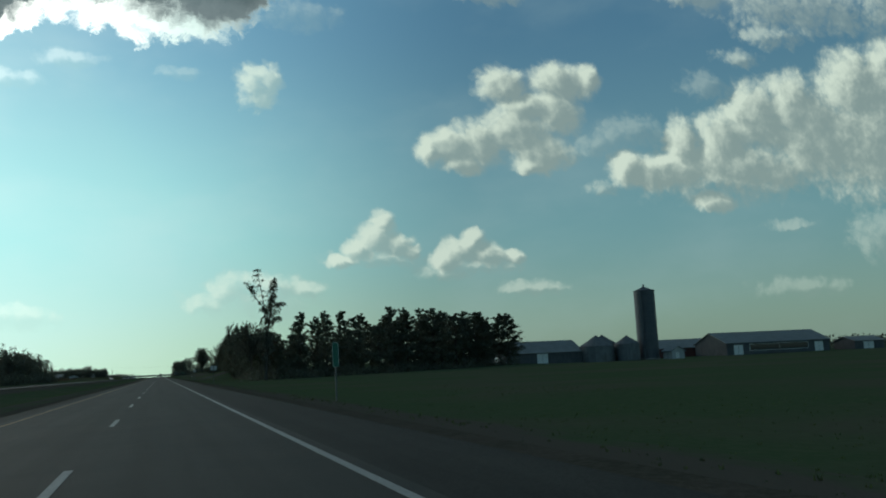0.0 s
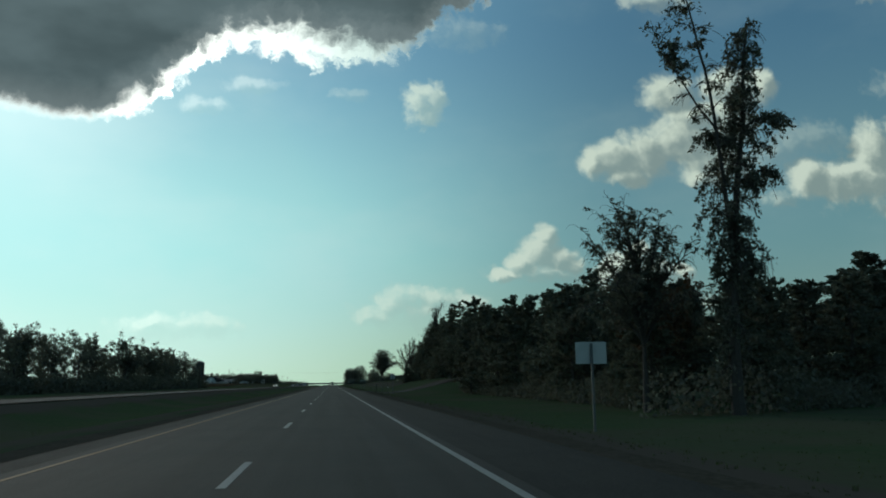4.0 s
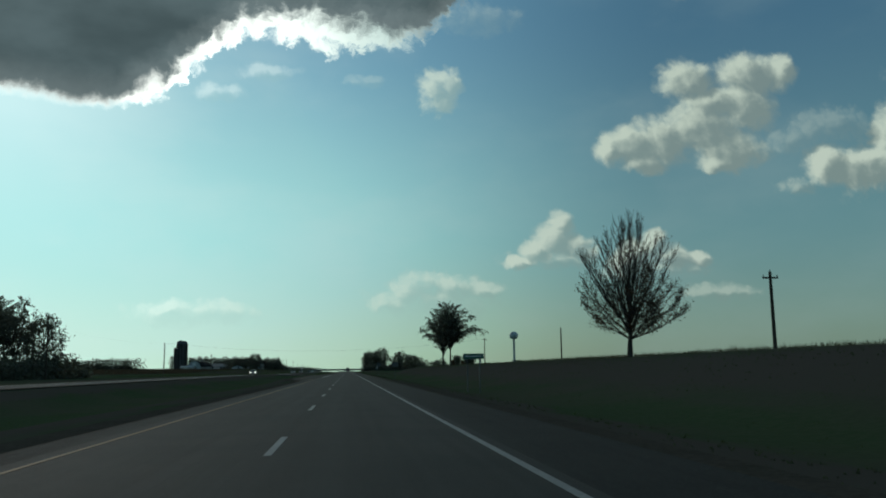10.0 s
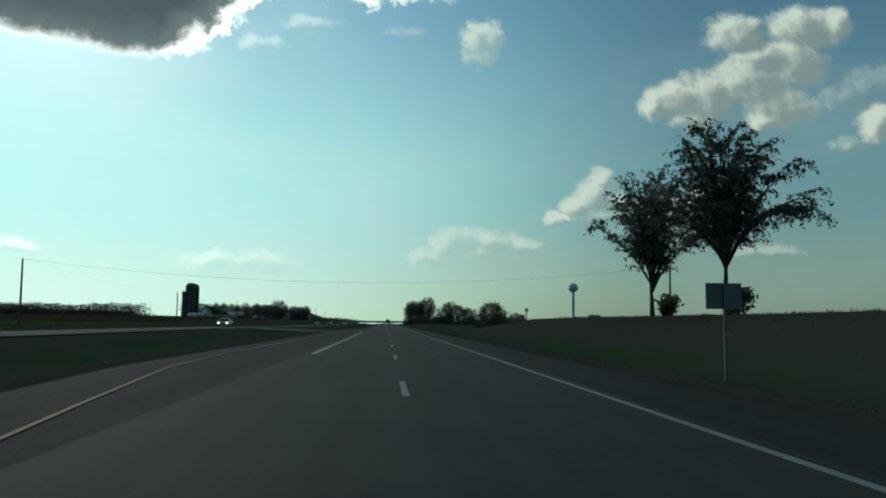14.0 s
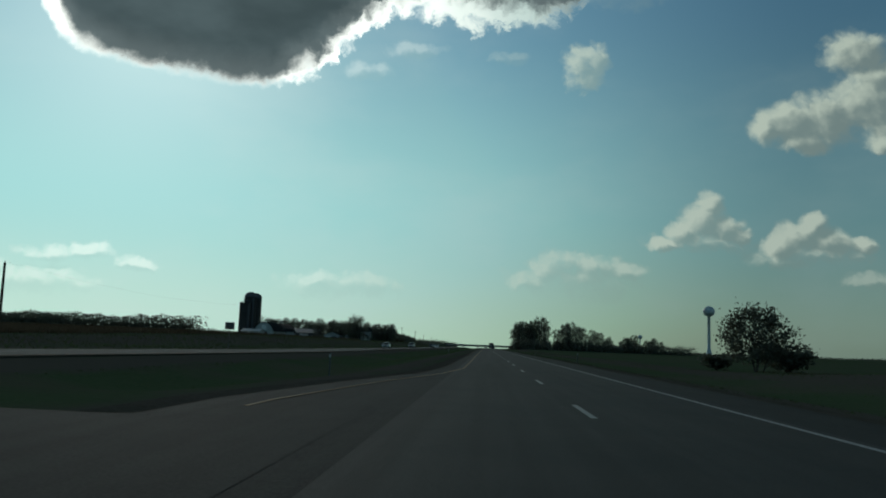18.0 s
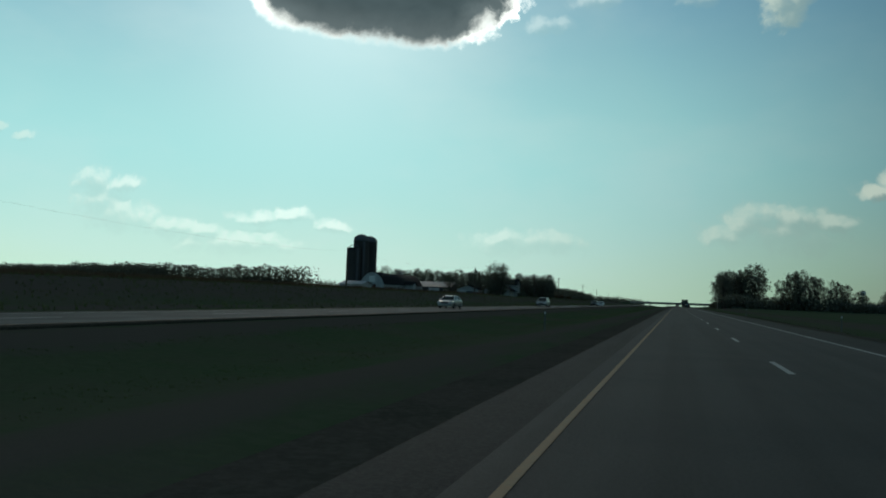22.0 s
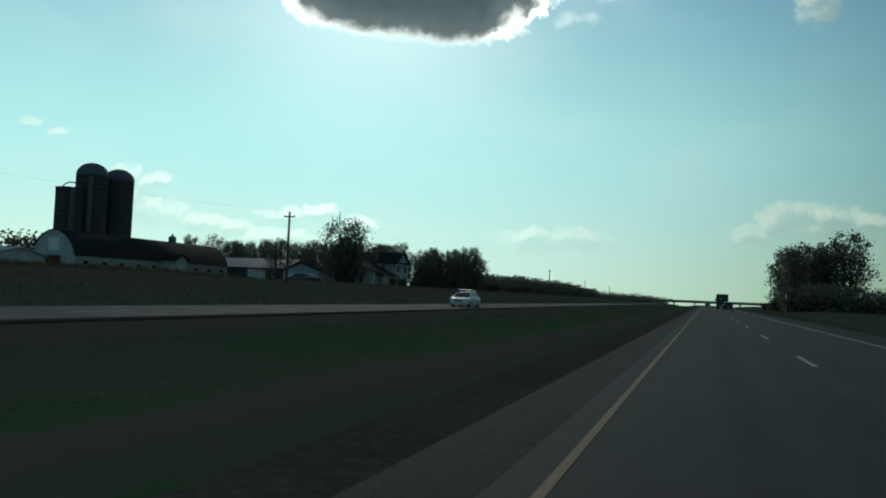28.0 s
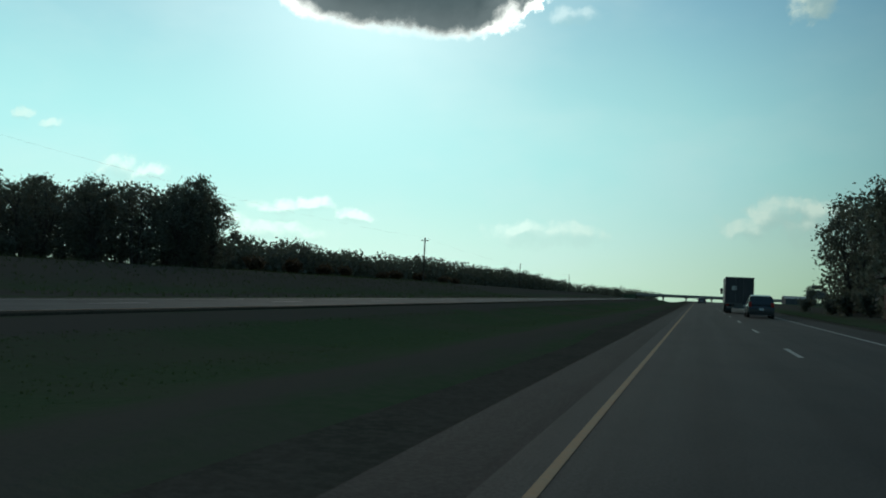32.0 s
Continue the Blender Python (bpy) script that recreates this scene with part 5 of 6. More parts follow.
def silo(name, label, x, y, base, radius, height, mat, roof="dome", dome_mat=None, chute=None, hoop_step=1.6):
    root = thing(name, label, "silo", Matrix.Translation((x, y, base)))
    part("shell", Geo().lathe([(radius, -0.5), (radius, height)], 36), mat, root, smooth=True)
    part("footing", Geo().lathe([(radius + 0.25, -0.5), (radius + 0.25, 0.35), (radius, 0.4)], 36), FOUNDATION, root)
    if roof == "dome":
        rows = [(radius * 1.02 * math.cos(a), height + radius * 0.85 * math.sin(a)) for a in [i * math.pi / 18 for i in range(10)]]
        part("dome", Geo().lathe(rows, 36), dome_mat or GALV, root, "ribbed metal dome", smooth=True)
        ribs = Geo()
        for i in range(12):
            a = 2 * math.pi * i / 12
            pts = [Vector((r * math.cos(a) * 1.01, r * math.sin(a) * 1.01, z + 0.02)) for r, z in rows]
            for p, q in zip(pts, pts[1:]):
                ribs.tube(p, q, 0.035, 0.035, 4)
        part("dome_ribs", ribs, dome_mat or GALV, root)
    elif roof == "cone":
        part("roof", Geo().lathe([(radius * 1.04, height - 0.05), (radius * 1.04, height + 0.1), (0.35, height + radius * 0.42), (0.0, height + radius * 0.45)], 36), dome_mat or GALV, root)
        cap = Geo().tube((0, 0, height + radius * 0.4), (0, 0, height + radius * 0.4 + 0.7), 0.35, 0.3, 10).tube((0, 0, height + radius * 0.4 + 0.7), (0, 0, height + radius * 0.4 + 1.0), 0.5, 0.1, 10)
        part("vent_cap", cap, GALV, root)
    else:
        part("rim", Geo().lathe([(radius, height - 0.3), (radius + 0.08, height - 0.3), (radius + 0.08, height), (radius - 0.15, height), (radius - 0.15, height - 0.5), (0, height - 0.5)], 36), mat, root)
        pipe = Geo()
        arc = [Vector((-radius * 0.75 + radius * 0.75 * (1 - math.cos(a)), 0, height + 1.25 * math.sin(a))) for a in [i * math.pi / 10 for i in range(11)]]
        for p, q in zip(arc, arc[1:]):
            pipe.tube(p, q, 0.13, 0.13, 8)
        part("filling_pipe", pipe, GALV, root, "curved filler pipe over the rim", smooth=True)
    hoop = Geo().lathe([(radius + 0.012, -0.03), (radius + 0.035, 0.0), (radius + 0.012, 0.03)], 36).mesh("hoop", POST_STEEL)
    z = 0.8
    while z < height - 0.3:
        ob = new("hoop", hoop)
        ob.parent, ob.location = root, (0, 0, z)
        z += hoop_step
    if chute is not None:
        c, s = math.cos(radians(chute)), math.sin(radians(chute))
        m = Matrix.Rotation(radians(chute), 4, "Z")
        part("chute", Geo().box(radius - 0.1, radius + 0.75, -0.45, 0.45, 0.2, height - 0.4, m), DOME_STEEL, root, "dull metal unloading chute", bevel=0.06)
    return root


farm_z = ground_z(160, 244)
silo("tower_silo", "tall dark steel silo with conical roof", 160.6, 244.0, farm_z, 3.55, 22.4 - farm_z, BLUE_STEEL, "cone", BLUE_STEEL, chute=215)


def grain_bin(x, y, radius, height):
    z = ground_z(x, y)
    root = thing("grain_bin", "corrugated galvanised grain bin with pointed roof", "grain bin", Matrix.Translation((x, y, z)), "grain bins by the silo")
    rows = [(radius + (0.04 if i % 2 else 0.0), -0.3 + (height + 0.3) * i / 28) for i in range(29)]
    part("shell", Geo().lathe(rows, 32), GALV, root, smooth=True)
    part("roof", Geo().lathe([(radius * 1.04, height - 0.05), (radius * 1.04, height + 0.06), (0.4, height + radius * 0.62), (0.4, height + radius * 0.62 + 0.25), (0.0, height + radius * 0.62 + 0.3)], 32), GALV, root)
    ribs = Geo()
    for i in range(16):
        a = 2 * math.pi * i / 16
        ribs.tube((radius * 1.04 * math.cos(a), radius * 1.04 * math.sin(a), height + 0.09), (0.4 * math.cos(a), 0.4 * math.sin(a), height + radius * 0.62 + 0.03), 0.05, 0.03, 4)
    part("roof_ribs", ribs, GALV, root)
    part("door", Geo().box(-0.5, 0.5, -radius - 0.1, -radius + 0.1, 0.3, 2.2), POST_STEEL, root)
    ladder = Geo()
    for dx in (-0.2, 0.2):
        ladder.tube((1.5 + dx, -radius - 0.06, 0.4), (1.5 + dx, -radius - 0.06, height), 0.025, 0.025, 4)
    for i in range(int(height / 0.4)):
        ladder.tube((1.3, -radius - 0.06, 0.6 + 0.4 * i), (1.7, -radius - 0.06, 0.6 + 0.4 * i), 0.018, 0.018, 4)
    part("ladder", ladder, POST_STEEL, root)


grain_bin(141.5, 246.0, 5.6, 5.2)
grain_bin(148.5, 254.0, 4.6, 6.0)
grain_bin(151.6, 243.0, 4.2, 5.6)


def gable_shed(name, label, x0, x1, y0, y1, eave, ridge, wall_mat, roof_mat, axis="x", base=None, doors=(), windows=(), overhang=0.5, category="barn"):
    """A gabled building. axis: the way of the ridge. doors, windows: (face, from, to, low, high), face one of w e s n."""
    z = ground_z((x0 + x1) / 2, (y0 + y1) / 2) if base is None else base
    cx, cy = (x0 + x1) / 2, (y0 + y1) / 2
    root = thing(name, label, category, Matrix.Translation((cx, cy, z)))
    a, b = (x1 - x0) / 2, (y1 - y0) / 2
    if axis == "x":
        wall = Geo().prism([(-b, -0.5), (b, -0.5), (b, eave), (0, ridge), (-b, eave)], -a, a, "x")
        half, run, length = b, Vector((0, 1, 0)), a
    else:
        wall = Geo().prism([(-a, -0.5), (a, -0.5), (a, eave), (0, ridge), (-a, eave)], -b, b, "y")
        half, run, length = a, Vector((1, 0, 0)), b
    part("wall", wall, wall_mat, root)
    slope = (ridge - eave) / half
    for side in (-1, 1):
        u0, u1 = 0.0, side * (half + overhang)
        w0, w1 = ridge + 0.03, eave - overhang * slope + 0.03
        outline = [(u0, w0), (u1, w1), (u1, w1 + 0.14), (u0, w0 + 0.14)]
        part("roof", Geo().prism(outline, -length - overhang, length + overhang, axis), roof_mat, root)
        seams = Geo()
        k = -length - overhang + 0.6
        while k < length + overhang:
            p, q = (run * u0, run * u1)
            along = Vector((k, 0, 0)) if axis == "x" else Vector((0, k, 0))
            seams.tube(p + along + Vector((0, 0, w0 + 0.15)), q + along + Vector((0, 0, w1 + 0.15)), 0.03, 0.03, 4)
            k += 0.9
        part("roof_seams", seams, roof_mat, root)
    faces = {"w": (Vector((-a, 0, 0)), Vector((0, 1, 0))), "e": (Vector((a, 0, 0)), Vector((0, 1, 0))), "s": (Vector((0, -b, 0)), Vector((1, 0, 0))), "n": (Vector((0, b, 0)), Vector((1, 0, 0)))}
    for kind, items, mat in (("door", doors, TRIM), ("window", windows, GLASS)):
        for face, f0, f1, low, high in items:
            foot, way = faces[face]
            out = foot.normalized()
            lo, hi = foot + way * f0 - out * 0.05, foot + way * f1 + out * 0.03
            g = Geo().box(min(lo.x, hi.x), max(lo.x, hi.x), min(lo.y, hi.y), max(lo.y, hi.y), low, high)
            ob = part(kind, g, mat, root)
            fr = Geo()
            for c0, c1, d0, d1 in ((f0 - 0.12, f0, low, high + 0.12), (f1, f1 + 0.12, low, high + 0.12), (f0, f1, high, high + 0.12), (f0, f1, low - 0.12, low), ((f0 + f1) / 2 - 0.03, (f0 + f1) / 2 + 0.03, low, high)):
                p, q = foot + way * c0 - out * 0.05, foot + way * c1 + out * 0.08
                fr.box(min(p.x, q.x), max(p.x, q.x), min(p.y, q.y), max(p.y, q.y), d0, d1)
            part("frame", fr, TRIM if kind == "window" else wall_mat, ob)
    return root


gable_shed("barn", "low grey dairy barn with a steel roof", 108, 136, 246, 262, 3.6, 7.4, GREY_BOARD, ROOF_STEEL, "x", doors=(("s", -3, 1, 0, 3.2), ("w", -2, 2, 0, 3.2)))
gable_shed("long_barn", "long low dark cattle barn with open sides", 166, 255, 262, 278, 3.4, 6.6, RED_BOARD, ROOF_STEEL, "x", doors=(("s", -30, -24, 0, 2.8), ("s", 8, 14, 0, 2.8)))
gable_shed("open_barn", "big open-sided barn with a ridge vent", 190, 236, 240, 258, 4.2, 8.0, GREY_BOARD, ROOF_STEEL, "x", doors=(("s", -20, -16, 0, 3.4), ("s", 16, 20, 0, 3.4)), windows=(("s", -13, 13, 1.3, 3.4),))
gable_shed("machine_shed", "small pale machine shed beside the barns", 244, 258, 236, 246, 3.0, 4.6, GREY_BOARD, ROOF_STEEL, "x", doors=(("s", -3, 2, 0, 2.6),))
gable_shed("milk_house", "small white milk house below the silo", 163, 168, 234, 239, 2.6, 4.0, SIDING, ROOF_STEEL, "y", doors=(("s", -1, 0.4, 0, 2.1),))

# ---- farm beyond the other carriageway ----
yard_z = ground_z(-118, 950)
silo("concrete_silo", "tall concrete stave silo with a metal dome", -129.6, 955.0, yard_z, 3.3, 26.2 - 2.8 - yard_z, STAVE, "dome", DOME_STEEL, chute=-52, hoop_step=1.1)
silo("concrete_silo", "concrete stave silo with a metal dome beside its twin", -128.9, 962.6, yard_z, 3.2, 26.0 - 2.7 - yard_z, STAVE, "dome", DOME_STEEL, chute=-100, hoop_step=1.1)
silo("open_silo", "shorter concrete silo open at the top with a filler pipe", -131.0, 950.4, yard_z, 2.9, 20.2 - yard_z, STAVE, "open", chute=-40, hoop_step=1.1)


def arched_barn():
    z = yard_z
    root = thing("arched_barn", "long arched-roof barn with a white end wall", "barn", Matrix.Translation((-114.4, 953.5, z)))
    half, length, low, high = 5.1, 24.0, 2.6, 9.9 - z
    arch = []
    for i in range(17):
        k = -1 + 2 * i / 16
        arch.append((half * k * (1 + 0.03 * (1 - k * k)), low + (high - low) * (1 - abs(k) ** 1.9) ** 0.72))
    inner = [(u * 0.985, w - 0.12) for u, w in arch]
    shell = Geo()
    n = len(arch)
    for y in (-length - 0.4, length + 0.4):
        shell.v += [(u, y, w) for u, w in arch] + [(u, y, w) for u, w in inner]
    for i in range(n - 1):
        shell.f += [(i, i + 1, 2 * n + i + 1, 2 * n + i), (n + i, 3 * n + i, 3 * n + i + 1, n + i + 1), (i, n + i, n + i + 1, i + 1), (2 * n + i, 2 * n + i + 1, 3 * n + i + 1, 3 * n + i)]
    part("roof", shell, ROOF_DARK, root, "dark shingled arched roof", smooth=True)
    for side in (-1, 1):
        part("side_wall", Geo().box(side * (half - 0.25), side * (half - 0.02), -length, length, -0.5, low + 0.05), FOUNDATION, root)
        for i in range(10):
            y = -length + 2.4 + 4.8 * i
            w = part("window", Geo().box(side * (half - 0.1), side * (half + 0.01), y - 0.6, y + 0.6, 1.1, 1.9), GLASS, root)
            part("lintel", Geo().box(side * (half - 0.05), side * (half + 0.05), y - 0.7, y + 0.7, 1.9, 2.0), TRIM, w)
            part("sill", Geo().box(side * (half - 0.05), side * (half + 0.05), y - 0.7, y + 0.7, 1.0, 1.1), TRIM, w)
    for y, mat, label in ((-length, SIDING, "white arched end wall"), (length, RED_BOARD, "dark board end wall")):
        outline = [(-half + 0.05, -0.5)] + [(u * 0.98, w - 0.13) for u, w in arch] + [(half - 0.05, -0.5)]
        part("end_wall", Geo().prism(outline, y - 0.12, y + 0.12), mat, root, label)
    part("hay_door", Geo().box(-1.2, 1.2, -length - 0.2, -length - 0.1, 3.4, 5.8), TRIM, root)
    part("barn_door", Geo().box(-1.7, 1.7, -length - 0.2, -length - 0.1, 0.0, 2.6), RED_BOARD, root)
    cup = part("cupola", Geo().box(-0.6, 0.6, 9.2, 10.4, high - 0.3, high + 0.9), GALV, root, bevel=0.05)
    part("cupola_roof", Geo().lathe([(1.0, high + 0.9), (0.55, high + 1.25), (0.16, high + 1.45), (0.16, high + 1.8), (0.0, high + 1.85)], 12, (0, 9.8, 0)), GALV, cup)


arched_barn()
gable_shed("lean_shed", "low white shed in front of the barn end", -121.5, -113.0, 915.0, 926.0, 2.2, 3.4, SIDING, SIDING, "x", base=yard_z, doors=(("s", -2, 0.5, 0, 2.0),), category="shed")
gable_shed("feed_room", "small white lean-to on the barn side", -109.2, -105.5, 953.0, 956.5, 3.2, 4.2, SIDING, ROOF_DARK, "x", base=yard_z, doors=(("e", -0.6, 0.4, 0, 2.0),), category="shed")
gable_shed("pole_shed", "long pale pole shed behind the yard", -127.0, -99.0, 986.0, 1000.0, 3.3, 5.6, GREY_BOARD, ROOF_STEEL, "x", base=2.2, doors=(("s", 4, 9, 0, 2.9), ("s", -8, -3, 0, 2.9)), windows=(("s", 11, 12.2, 1.2, 2.2),), category="shed")
gable_shed("garage", "white double garage with a dark roof", -92.5, -83.5, 974.0, 982.0, 2.6, 4.4, SIDING, ROOF_DARK, "y", base=2.1, doors=(("s", -3.4, -0.4, 0, 2.2), ("s", 0.4, 3.4, 0, 2.2)), category="garage")


def farm_house():
    z = 1.95
    root = thing("farm_house", "white two-storey farm house with a gable and front porch", "house", Matrix.Translation((-73.4, 980.0, z)))

    def window(parent, face, c, low, w=0.85, h=1.45, shutters=False):
        out = {"e": Vector((1, 0, 0)), "s": Vector((0, -1, 0))}[face[0]]
        way = Vector((0, 1, 0)) if face[0] == "e" else Vector((1, 0, 0))
        foot = out * face[1] + way * c
        def slab(c0, c1, z0, z1, d0, d1):
            p, q = foot + way * c0 + out * d0, foot + way * c1 + out * d1
            return Geo().box(min(p.x, q.x), max(p.x, q.x), min(p.y, q.y), max(p.y, q.y), z0, z1)
        ob = part("window", slab(-w / 2, w / 2, low, low + h, -0.05, 0.02), GLASS, parent)
        g = slab(-w / 2 - 0.1, -w / 2, low - 0.1, low + h + 0.1, -0.05, 0.06)
        for c0, c1, z0, z1 in ((w / 2, w / 2 + 0.1, low - 0.1, low + h + 0.1), (-w / 2, w / 2, low + h, low + h + 0.12), (-w / 2, w / 2, low - 0.1, low), (-w / 2, w / 2, low + h / 2 - 0.03, low + h / 2 + 0.03)):
            h2 = slab(c0, c1, z0, z1, -0.05, 0.06)
            g.add(h2.v, h2.f)
        part("frame", g, TRIM, ob)
        if shutters:
            for k in (-1, 1):
                part("shutter", slab(min(k * (w / 2 + 0.1), k * (w / 2 + 0.48)), max(k * (w / 2 + 0.1), k * (w / 2 + 0.48)), low - 0.08, low + h + 0.08, -0.02, 0.05), ROOF_DARK, ob, "dark louvred shutter")

    main = part("main_block", Geo().prism([(0.4, -0.4), (8.0, -0.4), (8.0, 5.5), (4.2, 7.7), (0.4, 5.5)], -6.0, 5.4, "x"), SIDING, root, "white clapboard block with a street gable")
    for k, (u0, w0, u1, w1) in enumerate(((4.2, 7.75, -0.1, 5.26), (4.2, 7.75, 8.5, 5.26))):
        part("roof", Geo().prism([(u0, w0), (u1, w1), (u1, w1 + 0.16), (u0, w0 + 0.16)], -6.4, 5.9, "x"), ROOF_DARK, root, "dark shingled gable roof")
    part("pent_roof", Geo().prism([(0.2, 5.35), (8.2, 5.35), (8.0, 5.65), (0.4, 5.65)], 5.4, 5.85, "x"), ROOF_DARK, root)
    for c, low in ((3.3, 6.1), (5.1, 6.1)):
        window(main, ("e", 5.4), c, low, 0.6, 0.95)
    for c, low in ((2.1, 3.4), (6.2, 3.4), (2.1, 0.8), (4.2, 0.7), (6.2, 0.8)):
        window(main, ("e", 5.4), c, low, shutters=c != 4.2)
    for c in (-4.0, -1.0, 2.4):
        window(main, ("s", -0.4), c, 3.5)
    wing = part("wing", Geo().prism([(-6.2, -0.4), (4.2, -0.4), (4.2, 3.2), (-1.0, 5.4), (-6.2, 3.2)], -9.8, 0.4, "y"), SIDING, root, "white one-and-a-half-storey wing")
    for u0, w0, u1, w1 in ((-1.0, 5.45, -6.7, 3.02), (-1.0, 5.45, 4.7, 3.02)):
        part("roof", Geo().prism([(u0, w0), (u1, w1), (u1, w1 + 0.15), (u0, w0 + 0.15)], -10.2, 0.42, "y"), ROOF_DARK, root)
    for c in (-8.4, -6.0, -3.6, -1.4):
        window(wing, ("e", 4.2), c, 0.9, 0.85, 1.35)
    for c in (-3.8, 1.6):
        window(wing, ("s", 9.8), c, 0.9)
    porch = part("porch", Geo().box(4.2, 6.3, -8.2, -0.2, -0.4, 0.3), FOUNDATION, root)
    part("porch_roof", Geo().prism([(4.2, 3.0), (6.7, 2.35), (6.7, 2.5), (4.2, 3.25)], -8.5, 0.0, "y"), ROOF_DARK, porch)
    for i in range(5):
        part("porch_post", Geo().box(6.1, 6.25, -8.1 + 1.95 * i, -7.95 + 1.95 * i, 0.3, 2.45), TRIM, porch)
    part("porch_rail", Geo().box(6.13, 6.2, -8.1, -0.3, 1.05, 1.13).box(6.13, 6.2, -8.1, -0.3, 0.45, 0.5), TRIM, porch)
    part("chimney", Geo().box(-2.0, -1.3, 3.9, 4.6, 7.0, 8.9), RED_BOARD, root, "red brick chimney", bevel=0.03)
    part("door", Geo().box(4.15, 4.26, -5.1, -4.2, 0.3, 2.35), TRIM, wing)


farm_house()
for x, y, s in ((-65.5, 972.5, 0.8), (-65.2, 976.0, 0.7), (-65.6, 979.0, 0.75), (-65.5, 985.0, 0.8), (-66.0, 989.5, 1.0)):
    plant(SHRUB, x, y, s * 0.95, rng.uniform(0, 360), wide=s * 0.8)

# ---- poles and wires ----


def utility_pole(x, y, top, label="weathered wooden utility pole with a crossarm", arm=True):
    z = ground_z(x, y)
    root = thing("utility_pole", label, "utility pole", Matrix.Translation((x, y, z)), "utility poles along the highway")
    h = top - z
    part("pole", Geo().tube((0, 0, -0.5), (0, 0, h), 0.16, 0.11, 10), POLE_WOOD, root, smooth=False)
    if arm:
        part("crossarm", Geo().box(-0.65, 0.65, -0.06, 0.06, h - 0.55, h - 0.42), POLE_WOOD, root)
    for dx in ((-0.58, 0.0, 0.58) if arm else (0.0,)):
        base = h if dx == 0 else h - 0.42
        part("insulator", Geo().lathe([(0.03, 0), (0.055, 0.04), (0.04, 0.09), (0.055, 0.13), (0.0, 0.17)], 8, (dx, 0, base)), CERAMIC, root)
    return root


POLE_TOPS = [(-47.5, 430, 9.0), (-46.8, 513, 9.0), (-48.3, 597, 7.7), (-48.2, 672, 7.4), (-49.0, 749, 7.4), (-47.0, 820, 8.2), (-44.8, 889, 9.2), (-47.9, 965, 10.4), (-49.1, 1064.5, 9.8), (-50.0, 1150, 8.6), (-50, 1240, 8.0)]
for i, (x, y, top) in enumerate(POLE_TOPS):
    utility_pole(x, y, top, arm=i in (6, 7, 8))
utility_pole(40.5, 437.5, 8.5, arm=False)
utility_pole(39.8, 518.5, 9.7)
utility_pole(34.5, 350.5, 8.6)


def wire(a, b, sag, radius=0.0035, name="overhead_wire", label="thin black overhead wire between poles"):
    a, b = Vector(a), Vector(b)
    g = Geo()
    pts = [a.lerp(b, i / 16) - Vector((0, 0, sag * 4 * (i / 16) * (1 - i / 16))) for i in range(17)]
    for p in pts:
        g.v += [(p.x - radius, p.y, p.z), (p.x, p.y - radius, p.z - radius), (p.x + radius, p.y, p.z), (p.x, p.y + radius, p.z + radius)]
    g.f = [(4 * j + i, 4 * j + (i + 1) % 4, 4 * j + 4 + (i + 1) % 4, 4 * j + 4 + i) for j in range(16) for i in range(4)]
    tagged(part(name, g, WIRE), label, "wire", "overhead wires")


for (x0, y0, z0), (x1, y1, z1) in zip(POLE_TOPS, POLE_TOPS[1:]):
    wire((x0, y0, z0 + 0.1), (x1, y1, z1 + 0.1), 0.9)
wire((39.8, 518.5, 9.6), (-46.8, 513.0, 9.0), 2.7, 0.012, label="black service wire across the highway")
wire((-44.8, 889, 9.2), (-110, 950, 8.5), 1.0)
wire((-47.9, 965, 10.4), (-67.5, 984.0, 8.6), 0.5)

# ---- signs and posts ----


def sign(name, label, x, y, width, low, high, face, back, posts=(0.0,), back_view=False, rows=0, lean=0.0, turn=0.0, thin=0.03):
    """A road sign that faces the traffic; with back_view its plain back and post do."""
    z = ground_z(x, y)
    root = thing(name, label, "road sign", pose(x, y, 0, 0, lean, turn))
    mat = back if back_view else face
    part("panel", Geo().box(-width / 2, width / 2, -0.004, 0.004, low, high), mat, root, bevel=0.002)
    if not back_view:
        t = thin
        g = Geo()
        for a, b, c, d in ((-width / 2 + t, width / 2 - t, high - 2 * t, high - t), (-width / 2 + t, width / 2 - t, low + t, low + 2 * t), (-width / 2 + t, -width / 2 + 2 * t, low + t, high - t), (width / 2 - 2 * t, width / 2 - t, low + t, high - t)):
            g.box(a, b, -0.009, -0.0045, c, d)
        part("border", g, SIGN_WHITE, root)
        if rows:
            part("lettering_bars", bar_rows(Geo(), -width / 2 + 0.14, width / 2 - 0.14, low + 0.1, high - 0.1, -0.005, rows, 3), SIGN_WHITE, root)
    for p in posts:
        d = -0.06 if back_view else 0.06
        part("post", Geo().box(p - 0.035, p + 0.035, d - 0.03, d + 0.03, z - 0.4, high - 0.05), POST_STEEL, root)
    return root


sign("route_marker", "tall narrow green roadside marker on a steel post", 8.9, 37.3, 0.30, 1.33, 2.46, SIGN_GREEN, SIGN_BACK, rows=3, thin=0.008)
sign("blank_sign", "plain pale sign back on a single post", 9.6, 141.2, 1.02, 1.80, 2.50, SIGN_WHITE, SIGN_BACK, back_view=True)
sign("small_sign", "small grey sign back before the pines", 10.0, 233.6, 0.62, 1.85, 2.60, SIGN_WHITE, SIGN_BACK, back_view=True)
sign("guide_sign", "wide green guide sign on two posts", 9.75, 345.0, 1.42, 1.95, 2.32, SIGN_GREEN, SIGN_BACK, posts=(-0.42, 0.42), rows=1, thin=0.009)
